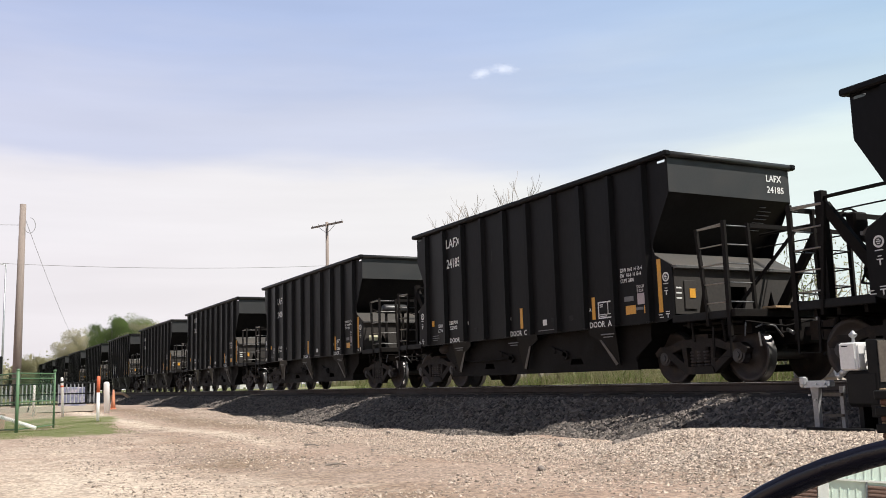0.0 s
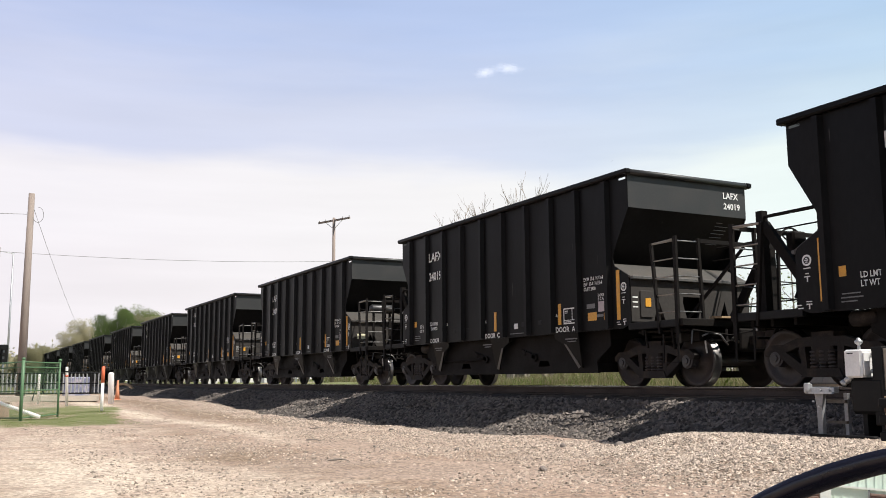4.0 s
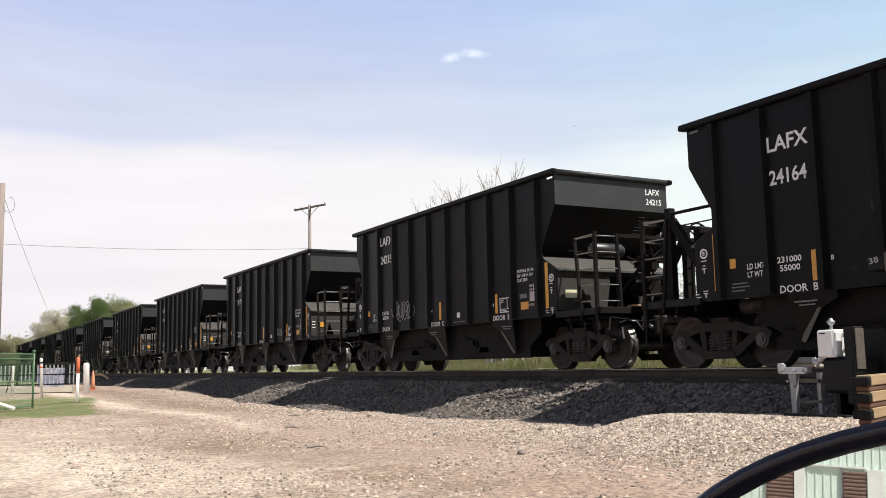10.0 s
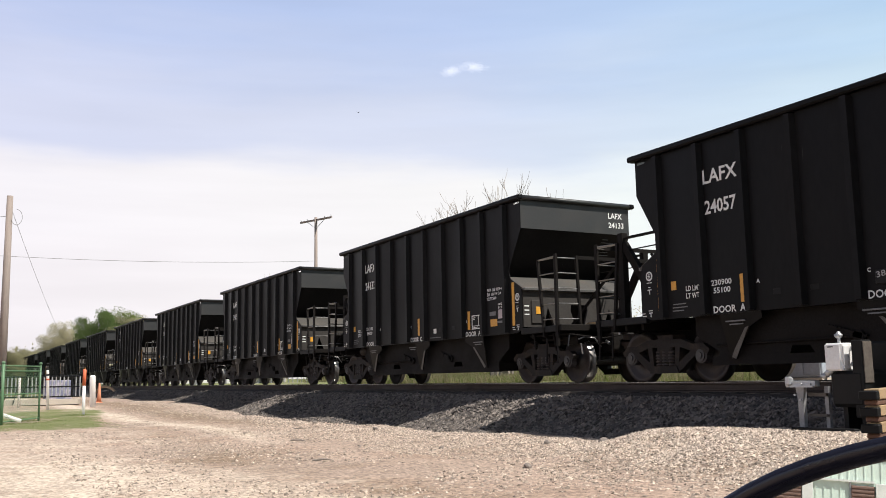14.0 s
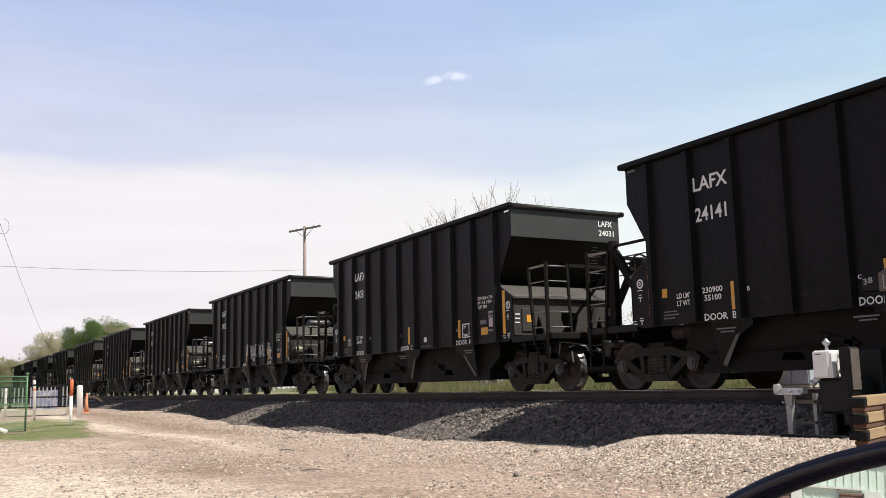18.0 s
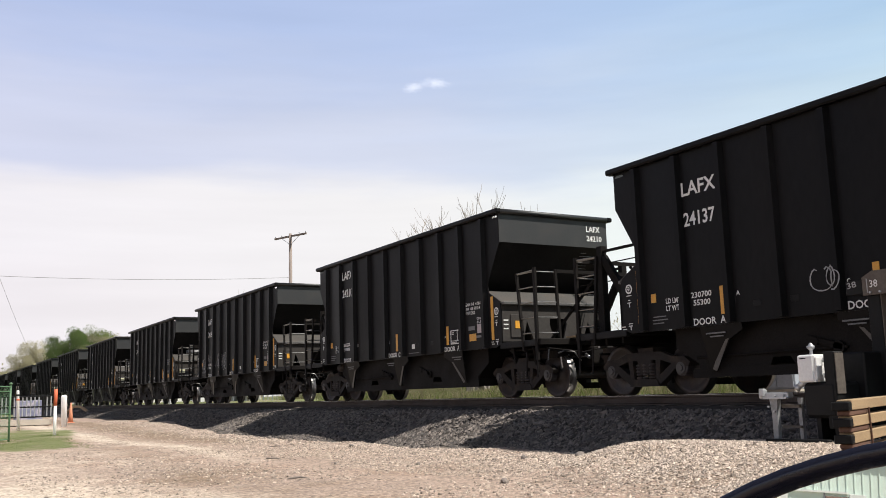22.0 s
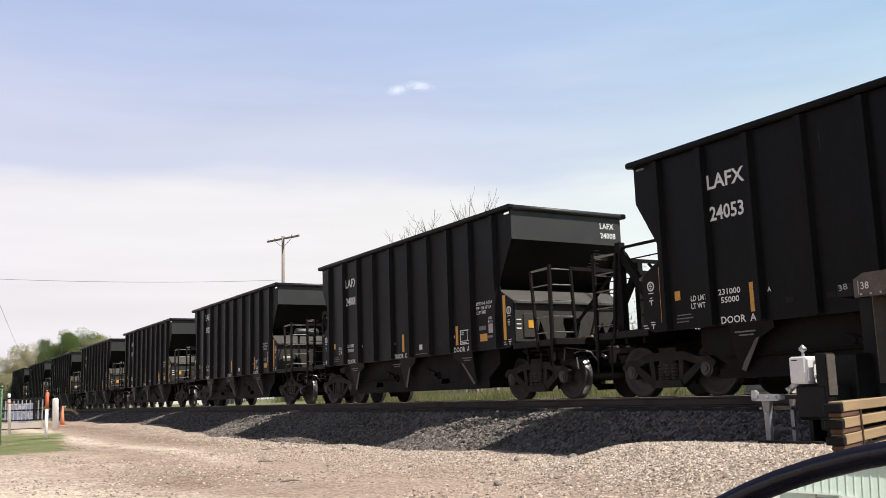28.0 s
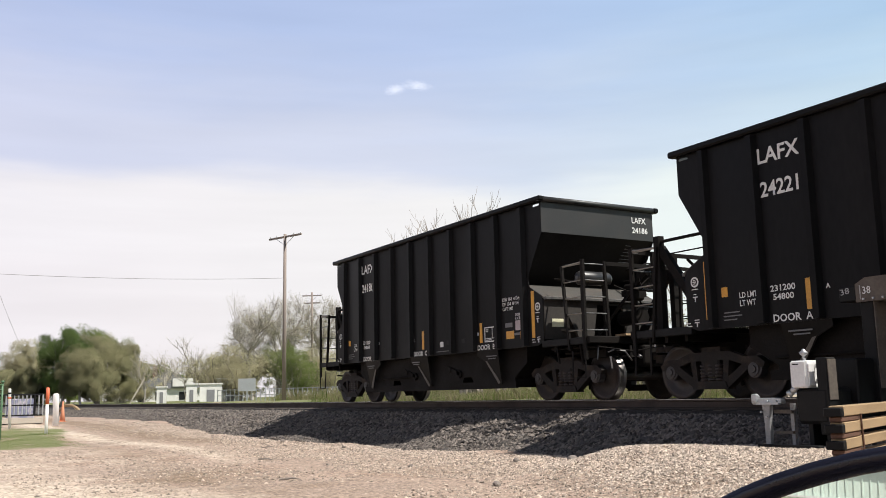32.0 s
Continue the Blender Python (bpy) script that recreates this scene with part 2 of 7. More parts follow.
M["orange"] = material("amber_reflector", (0.62, 0.30, 0.03), 0.45, spread=0.25, big=5, fine=50, bump=0.05)
M["placard"] = material("pale_placard", (0.62, 0.60, 0.42), 0.5, spread=0.12, big=8, fine=60, bump=0.0)
M["pink"] = material("faded_pink_label", (0.42, 0.36, 0.37), 0.6, spread=0.2, big=8, fine=60, bump=0.0)
M["rail"] = material("rusty_rail", (0.050, 0.034, 0.026), 0.8, spread=0.4, big=2, fine=40, bump=0.2, second=(0.036, 0.026, 0.021))
M["railtop"] = material("rail_head", (0.42, 0.41, 0.40), 0.3, metal=1.0, spread=0.15, big=2, fine=30, bump=0.02)
M["tie"] = material("creosoted_tie", (0.075, 0.062, 0.05), 0.9, spread=0.4, big=3, fine=25, bump=0.4, stretch=(6, 1, 6), rand=0.25)
M["ballast"] = material("ballast_bed", (0.086, 0.076, 0.068), 0.95, spread=0.55, big=1.0, fine=22, bump=1.0, depth=0.05, second=(0.16, 0.142, 0.128), second_amount=0.45)
M["stone"] = material("ballast_stone", (0.117, 0.100, 0.088), 0.9, spread=0.3, big=5, fine=40, bump=0.5, island=0.75)
M["pebble"] = material("pale_gravel_stone", (0.376, 0.308, 0.252), 0.9, spread=0.2, big=5, fine=40, bump=0.3, island=0.6)
M["concrete"] = material("pale_concrete", (0.45, 0.40, 0.335), 0.85, spread=0.2, big=2, fine=40, bump=0.2)
M["polewood"] = material("weathered_pole_wood", (0.25, 0.205, 0.18), 0.9, spread=0.3, big=1.5, fine=25, bump=0.3, stretch=(5, 5, 0.5))
M["greyiron"] = material("galvanised_steel", (0.42, 0.43, 0.44), 0.45, metal=0.6, spread=0.2, big=5, fine=40, bump=0.1)
M["zinc"] = material("dull_zinc_coating", (0.27, 0.27, 0.275), 0.6, metal=0.3, spread=0.25, big=4, fine=40, bump=0.1)
M["green"] = material("green_fence_paint", (0.085, 0.17, 0.085), 0.55, spread=0.25, big=3, fine=40, bump=0.1)
M["wire"] = material("dark_wire", (0.20, 0.20, 0.20), 0.6, spread=0.2, bump=0)
M["whitepost"] = leaf_material("white_plastic_post", (0.95, 0.93, 0.91), 0.4)
M["redpost"] = material("orange_red_plastic", (0.75, 0.17, 0.08), 0.5, spread=0.15, big=4, fine=40, bump=0.05)
M["whitebox"] = material("white_enamel", (0.74, 0.74, 0.73), 0.4, spread=0.1, big=4, fine=40, bump=0.05)
M["blackbox"] = material("black_enamel", (0.007, 0.007, 0.0072), 0.6, spread=0.3, big=3, fine=30, bump=0.1, spec=0.2)
M["brownsteel"] = material("weathered_brown_steel", (0.105, 0.088, 0.072), 0.75, spread=0.3, big=3, fine=30, bump=0.2, second=(0.08, 0.065, 0.055))
M["plank"] = material("tan_timber", (0.306, 0.2125, 0.119), 0.8, spread=0.25, big=1.5, fine=30, bump=0.25, stretch=(6, 0.6, 6), rand=0.15)
M["bracket"] = material("rust_brown_bracket", (0.11, 0.055, 0.035), 0.8, spread=0.4, big=4, fine=40, bump=0.3)
M["bark"] = material("grey_bark", (0.23, 0.20, 0.17), 0.95, spread=0.3, big=2, fine=20, bump=0.5, stretch=(3, 3, 0.6))
M["leaf"] = leaf_material("green_leaf", (0.20, 0.25, 0.085), crown=True)
M["leafdark"] = leaf_material("deep_green_leaf", (0.130, 0.185, 0.066), crown=True)
M["leafpale"] = leaf_material("pale_budding_leaf", (0.50, 0.465, 0.30), crown=True)
M["leafolive"] = leaf_material("olive_budding_leaf", (0.36, 0.345, 0.205), crown=True)
M["barkpale"] = material("pale_grey_bark", (0.36, 0.33, 0.29), 0.95, spread=0.3, big=2, fine=20, bump=0.3, stretch=(3, 3, 0.6))
M["tank"] = material("dark_grey_tank_steel", (0.022, 0.022, 0.023), 0.35, spread=0.2, big=4, fine=40, bump=0.05)
M["bearing"] = material("grey_bearing_steel", (0.032, 0.029, 0.03), 0.5, spread=0.3, big=6, fine=40, bump=0.1)
M["bulkhead"] = material("grimy_brown_bulkhead", (0.02992, 0.02552, 0.022), 0.85, spread=0.35, big=1.6, fine=20, bump=0.1, second=(0.022, 0.019, 0.017), second_amount=0.5)
M["straw"] = leaf_material("dry_grass", (0.288, 0.26, 0.152))
M["grass"] = leaf_material("green_grass", (0.1615, 0.2082, 0.06375))
M["roofgrey"] = material("grey_shingles", (0.20, 0.20, 0.21), 0.85, spread=0.2, big=2, fine=20, bump=0.2)
M["housewhite"] = material("white_siding", (0.68, 0.67, 0.64), 0.7, spread=0.1, big=2, fine=20, bump=0.1)
M["siding"] = material("pale_green_metal_siding", (0.62, 0.70, 0.63), 0.5, spread=0.08, big=1, fine=20, bump=0.03)
M["shutter"] = material("brown_roller_door", (0.17, 0.10, 0.08), 0.6, spread=0.2, big=2, fine=20, bump=0.1)
M["darkglass"] = material("dark_window_glass", (0.02, 0.022, 0.025), 0.12, spread=0.1, bump=0)
M["trimblack"] = material("black_mirror_shell", (0.012, 0.012, 0.02), 0.28, spread=0.2, big=5, fine=40, bump=0.02)
M["rubber"] = material("black_rubber", (0.012, 0.012, 0.012), 0.8, spread=0.2, bump=0.05)
M["carpaint"] = material("dark_blue_car_paint", (0.015, 0.018, 0.03), 0.25, spread=0.1, bump=0)
M["pale_lip"] = material("worn_bare_steel", (0.10, 0.096, 0.092), 0.5, metal=0.3, spread=0.5, big=6, fine=50, bump=0.1)
M["mirror"] = material("mirror_glass", (0.88, 0.92, 0.90), 0.0, metal=1.0, spread=0.01, bump=0, polish=0.0)
M["bluegraffiti"] = material("faded_blue_red_paint", (0.20, 0.21, 0.30), 0.7, spread=0.35, big=3.2, fine=20, bump=0.05, second=(0.40, 0.36, 0.40), second_amount=0.55)
M["cabinet"] = material("blue_grey_cabinet", (0.36, 0.39, 0.44), 0.5, spread=0.15, big=2, fine=20, bump=0.05)
M["faint"] = material("faint_stencil", (0.15, 0.15, 0.15), 0.7, spread=0.3, big=6, fine=60, bump=0)
M["cone"] = material("faded_orange_plastic", (0.68, 0.28, 0.16), 0.6, spread=0.2, big=4, fine=40, bump=0.05)
M["tanbox"] = material("tan_painted_steel", (0.33, 0.24, 0.18), 0.6, spread=0.2, big=3, fine=30, bump=0.1)
M["bird"] = material("dark_feather", (0.03, 0.03, 0.03), 0.8, spread=0.2, bump=0)


def ground_material():
    """Pale gravel yard, worn tracks, dirt and grass patches by place."""
    m = material("gravel_yard", (0.342, 0.2563, 0.2016), 0.95, spread=0.35, big=0.35, fine=17, bump=1.0, depth=0.03, second=(0.27, 0.193, 0.1476), second_amount=0.55)
    nt = m.node_tree
    N, L = nt.nodes.new, nt.links.new
    b = nt.nodes["Principled BSDF"]
    old = b.inputs["Base Color"].links[0].from_socket
    tc = N("ShaderNodeTexCoord")
    vo = N("ShaderNodeTexVoronoi")
    vo.inputs["Scale"].default_value = 24
    L(tc.outputs["Object"], vo.inputs["Vector"])
    hs = N("ShaderNodeMapRange")
    hs.inputs["To Min"].default_value, hs.inputs["To Max"].default_value = 0.62, 1.35
    sp = N("ShaderNodeSeparateColor")
    L(vo.outputs["Color"], sp.inputs[0])
    L(sp.outputs[0], hs.inputs[0])
    sc = N("ShaderNodeVectorMath")
    sc.operation = "SCALE"
    L(old, sc.inputs[0])
    L(hs.outputs[0], sc.inputs["Scale"])
    # worn pale wheel tracks and darker soil, laid by place
    last = sc.outputs[0]
    for field, colour, seed in (("soil", (0.205, 0.145, 0.098, 1), 3.0), ("worn", (0.545, 0.455, 0.365, 1), 8.0)):
        fa, fn, fm, fr, fx = N("ShaderNodeAttribute"), N("ShaderNodeTexNoise"), N("ShaderNodeMath"), N("ShaderNodeMapRange"), N("ShaderNodeMix")
        fa.attribute_name = field
        fn.inputs["Scale"].default_value, fn.inputs["Detail"].default_value = 1.4 + seed * 0.05, 7
        L(tc.outputs["Object"], fn.inputs["Vector"])
        fm.operation = "ADD"
        L(fa.outputs["Fac"], fm.inputs[0])
        L(fn.outputs["Fac"], fm.inputs[1])
        fr.inputs["From Min"].default_value, fr.inputs["From Max"].default_value = 0.75, 1.25
        fr.inputs["To Max"].default_value = 0.85
        L(fm.outputs[0], fr.inputs[0])
        fx.data_type = "RGBA"
        L(fr.outputs[0], fx.inputs["Factor"])
        L(last, fx.inputs["A"])
        tone = N("ShaderNodeVectorMath")
        tone.operation = "SCALE"
        tone.inputs[0].default_value = colour[:3]
        L(hs.outputs[0], tone.inputs["Scale"])
        L(tone.outputs[0], fx.inputs["B"])
        last = fx.outputs["Result"]
    at = N("ShaderNodeAttribute")
    at.attribute_name = "grass"
    gn = N("ShaderNodeTexNoise")
    gn.inputs["Scale"].default_value, gn.inputs["Detail"].default_value = 0.9, 6
    L(tc.outputs["Object"], gn.inputs["Vector"])
    gm = N("ShaderNodeMath")
    gm.operation = "ADD"
    L(at.outputs["Fac"], gm.inputs[0])
    L(gn.outputs["Fac"], gm.inputs[1])
    gr = N("ShaderNodeMapRange")
    gr.inputs["From Min"].default_value, gr.inputs["From Max"].default_value = 0.92, 1.12
    L(gm.outputs[0], gr.inputs[0])
    mx = N("ShaderNodeMix")
    mx.data_type = "RGBA"
    L(gr.outputs[0], mx.inputs["Factor"])
    L(last, mx.inputs["A"])
    mx.inputs["B"].default_value = (0.138, 0.150, 0.055, 1)
    L(mx.outputs["Result"], b.inputs["Base Color"])
    return m


M["ground"] = ground_material()


def wisp_material():
    """Thin cloud: light passes through, edges fade by noise and distance from the middle."""
    m = bpy.data.materials.new("cloud_wisp")
    m.use_nodes = True
    nt = m.node_tree
    nt.nodes.clear()
    N, L = nt.nodes.new, nt.links.new
    out, mixs, tr, tl = N("ShaderNodeOutputMaterial"), N("ShaderNodeMixShader"), N("ShaderNodeBsdfTransparent"), N("ShaderNodeBsdfTranslucent")
    tl.inputs[0].default_value = (0.95, 0.95, 0.95, 1)
    tc, ln, no, sub, mr = N("ShaderNodeTexCoord"), N("ShaderNodeVectorMath"), N("ShaderNodeTexNoise"), N("ShaderNodeMath"), N("ShaderNodeMapRange")
    ln.operation = "LENGTH"
    L(tc.outputs["Object"], ln.inputs[0])
    no.inputs["Scale"].default_value, no.inputs["Detail"].default_value = 3.2, 5
    L(tc.outputs["Object"], no.inputs["Vector"])
    sub.operation = "SUBTRACT"
    L(no.outputs["Fac"], sub.inputs[0])
    L(ln.outputs["Value"], sub.inputs[1])
    mr.inputs["From Min"].default_value, mr.inputs["From Max"].default_value = -0.35, 0.45
    mr.inputs["To Min"].default_value, mr.inputs["To Max"].default_value = 0.0, 0.22
    L(sub.outputs[0], mr.inputs[0])
    L(mr.outputs[0], mixs.inputs[0])
    L(tr.outputs[0], mixs.inputs[1])
    L(tl.outputs[0], mixs.inputs[2])
    L(mixs.outputs[0], out.inputs[0])
    return m


M["wisp"] = wisp_material()
M["palestone"] = material("crushed_limestone", (0.4335, 0.3612, 0.2975), 0.9, spread=0.2, big=5, fine=40, bump=0.3, island=0.5)


# ---- mesh helpers ----
def part(name, bm, mat, parent=None, label=""):
    """Links a bmesh as one mesh object, under a thing or a part."""
    me = bpy.data.meshes.new(name)
    bm.to_mesh(me)
    bm.free()
    me.materials.append(M[mat] if isinstance(mat, str) else mat)
    ob = new(name, me)
    if parent:
        ob.parent = parent
    return tagged(ob, label)


def share(name, me, parent, m):
    """Another piece on the same mesh, at the pose m in its parent's space."""
    ob = new(name, me)
    ob.parent = parent
    ob.matrix_basis = m
    return ob


def empty(name, x=0, y=0, z=0, rz=0):
    ob = new(name)
    ob.matrix_basis = pose(x, y, z, 0, 0, rz)
    return ob


def box(bm, x0, x1, y0, y1, z0, z1, bevel=0.0):
    vs = [bm.verts.new((x, y, z)) for z in (z0, z1) for y in (y0, y1) for x in (x0, x1)]
    fs = [bm.faces.new([vs[i] for i in f]) for f in ((0, 2, 3, 1), (4, 5, 7, 6), (0, 1, 5, 4), (2, 6, 7, 3), (0, 4, 6, 2), (1, 3, 7, 5))]
    if bevel:
        es = list({e for f in fs for e in f.edges})
        bmesh.ops.bevel(bm, geom=es, offset=bevel, segments=1, affect="EDGES")
    return bm


def bbox(*a, bevel=0.0):
    return box(bmesh.new(), *a, bevel=bevel)


def prism(bm, pts, a, b, axis="y"):
    """A flat outline extruded along an axis; the outline is in the two other axes, in order."""
    def at(p, q, d):
        return {"y": (p, d, q), "x": (d, p, q), "z": (p, q, d)}[axis]
    lo = [bm.verts.new(at(p, q, a)) for p, q in pts]
    hi = [bm.verts.new(at(p, q, b)) for p, q in pts]
    n = len(pts)
    bm.faces.new(lo[::-1])
    bm.faces.new(hi)
    for i in range(n):
        bm.faces.new((lo[i], lo[(i + 1) % n], hi[(i + 1) % n], hi[i]))
    bmesh.ops.recalc_face_normals(bm, faces=bm.faces[:])
    return bm


def rod(bm, a, b, r0, r1=None, n=8, caps=True):
    """A tapered round bar from a to b."""
    a, b = Vector(a), Vector(b)
    r1 = r0 if r1 is None else r1
    d = (b - a).normalized()
    u = d.orthogonal().normalized()
    v = d.cross(u)
    ring = [[bm.verts.new(c + (u * math.cos(2 * math.pi * i / n) + v * math.sin(2 * math.pi * i / n)) * r) for i in range(n)] for c, r in ((a, r0), (b, r1))]
    for i in range(n):
        f = bm.faces.new((ring[0][i], ring[0][(i + 1) % n], ring[1][(i + 1) % n], ring[1][i]))
        f.smooth = n > 6
    if caps:
        bm.faces.new(ring[0][::-1])
        bm.faces.new(ring[1])
    return bm


def bar(bm, a, b, w, h):
    """A square bar from a to b, w wide and h deep."""
    a, b = Vector(a), Vector(b)
    d = (b - a).normalized()
    s = d.cross(Vector((0, 0, 1)))
    s = s.normalized() if s.length > 0.01 else Vector((1, 0, 0))
    t = s.cross(d)
    ring = [[bm.verts.new(c + s * i * w / 2 + t * j * h / 2) for i, j in ((-1, -1), (1, -1), (1, 1), (-1, 1))] for c in (a, b)]
    bm.faces.new(ring[0][::-1])
    bm.faces.new(ring[1])
    for i in range(4):
        bm.faces.new((ring[0][i], ring[0][(i + 1) % 4], ring[1][(i + 1) % 4], ring[1][i]))
    bmesh.ops.recalc_face_normals(bm, faces=bm.faces[:])
    return bm


def lathe(bm, profile, n=24, axis="y"):
    """A profile of (along, radius) turned about an axis."""
    rings = []
    for d, r in profile:
        row = []
        for i in range(n):
            c, s = r * math.cos(2 * math.pi * i / n), r * math.sin(2 * math.pi * i / n)
            row.append(bm.verts.new({"y": (c, d, s), "x": (d, c, s), "z": (c, s, d)}[axis]))
        rings.append(row)
    for a, b in zip(rings, rings[1:]):
        for i in range(n):
            bm.faces.new((a[i], a[(i + 1) % n], b[(i + 1) % n], b[i])).smooth = True
    bm.faces.new(rings[0][::-1])
    bm.faces.new(rings[-1])
    bmesh.ops.recalc_face_normals(bm, faces=bm.faces[:])
    return bm


def tube_path(bm, pts, r, n=6):
    """One continuous round tube through the points."""
    pts = [Vector(p) for p in pts]
    rings = []
    for i, p in enumerate(pts):
        d = (pts[min(i + 1, len(pts) - 1)] - pts[max(i - 1, 0)]).normalized()
        u = Vector((0, 0, 1)).cross(d)
        u = u.normalized() if u.length > 0.05 else Vector((1, 0, 0))
        v = d.cross(u)
        rings.append([bm.verts.new(p + (u * math.cos(2 * math.pi * k / n) + v * math.sin(2 * math.pi * k / n)) * r) for k in range(n)])
    for a, b in zip(rings, rings[1:]):
        for k in range(n):
            bm.faces.new((a[k], a[(k + 1) % n], b[(k + 1) % n], b[k])).smooth = True
    bm.faces.new(rings[0][::-1])
    bm.faces.new(rings[-1])
    return bm


TEXTS = {}


def text_mesh(words, height, width=None, bold=0.0):
    """Flat letters with a little thickness, lower left corner at the origin, in x and z, facing -y."""
    key = (words, height, width, bold)
    if key in TEXTS:
        return TEXTS[key]
    cu = bpy.data.curves.new("letters", "FONT")
    cu.body, cu.size, cu.offset, cu.resolution_u, cu.extrude = words, 1.0, bold, 2, 0.0
    ob = bpy.data.objects.new("letters", cu)
    scene.collection.objects.link(ob)
    dg = bpy.context.evaluated_depsgraph_get()
    me = bpy.data.meshes.new_from_object(ob.evaluated_get(dg))
    bpy.data.objects.remove(ob)
    bpy.data.curves.remove(cu)
    co = np.empty(len(me.vertices) * 3)
    me.vertices.foreach_get("co", co)
    co = co.reshape(-1, 3)
    lo, hi = co.min(0), co.max(0)
    k = height / (hi[1] - lo[1])
    kx = width / (hi[0] - lo[0]) if width else k
    res = np.stack([(co[:, 0] - lo[0]) * kx, co[:, 2] * 0, (co[:, 1] - lo[1]) * k], 1)
    me.vertices.foreach_set("co", res.ravel())
    me.update()
    TEXTS[key] = me
    return me


def letters(name, words, height, width, mat, parent, m, bold=0.015):
    me = text_mesh(words, height, width, bold)
    if not me.materials:
        me.materials.append(M[mat])
    return share(name, me, parent, m)


def mesh_arrays(name, verts, faces, mat, parent=None, smooth=False):
    me = bpy.data.meshes.new(name)
    nf, k = faces.shape
    me.vertices.add(len(verts))
    me.vertices.foreach_set("co", verts.astype(np.float32).ravel())
    me.loops.add(nf * k)
    me.loops.foreach_set("vertex_index", faces.astype(np.int32).ravel())
    me.polygons.add(nf)
    me.polygons.foreach_set("loop_start", np.arange(0, nf * k, k, dtype=np.int32))
    me.polygons.foreach_set("use_smooth", np.full(nf, smooth))
    me.update(calc_edges=True)
    me.validate()
    me.materials.append(M[mat] if isinstance(mat, str) else mat)
    ob = new(name, me)
    if parent:
        ob.parent = parent
    return ob


# ---- ground, track bed, rails ----
def smooth_step(a, b, v):
    t = np.clip((v - a) / (b - a), 0, 1)
    return t * t * (3 - 2 * t)


def hills(x, y, size, seed):
    """Cheap smooth relief of a few waves, about -1 to 1."""
    rs = np.random.RandomState(seed)
    h = 0
    for i in range(7):
        a, ph, w = rs.uniform(0, 6.28), rs.uniform(0, 6.28), rs.uniform(0.6, 1.8) / size
        h = h + np.sin((x * math.cos(a) + y * math.sin(a)) * w * 6.28 + ph) / 3
    return h


def ground_height(x, y):
    x, y = np.asarray(x, float), np.asarray(y, float)
    near = smooth_step(-70, -45, x) * (1 - smooth_step(15, 30, x))
    z = 0.035 * hills(x, y, 7.0, 3) * near + 0.012 * hills(x, y, 1.6, 4) * near
    z = z + 0.26 * smooth_step(-24, -42, x) * smooth_step(-8, 0, y)           # yard rises towards the fence
    z = z + 0.10 * smooth_step(6.6, 9.1, y) * smooth_step(-25, -13, x)       # and a little towards the ballast
    # crushed-stone mound and ramp beside the crossing equipment
    z = z + MOUND * smooth_step(-10.8, -8.6, x + 0.3 * hills(x, y, 5, 9)) * smooth_step(6.0, 8.5, y + 0.2 * hills(x, y, 3, 8))
    z = z + 0.09 * np.exp(-((x + 8.8) / 1.7) ** 2 - ((y - 8.1) / 0.8) ** 2)
    # land beyond the track
    z = np.maximum(z, 0.0) * (y < 14) + np.where(y >= 14, 0.85 * smooth_step(14.0, 18.0, y) + 0.5 * smooth_step(24, 60, y) + 0.10 * hills(x, y, 12, 6) * smooth_step(16, 20, y), 0)
    return z


MOUND = 0.29


def grid_lines(lo, hi, fine_lo, fine_hi, step, grow=1.18):
    vals = list(np.arange(fine_lo, fine_hi + step / 2, step))
    d, v = step, fine_hi
    while v < hi:
        d *= grow
        v += d
        vals.append(v)
    d, v = step, fine_lo
    while v > lo:
        d *= grow
        v -= d
        vals.insert(0, v)
    return np.array(vals)


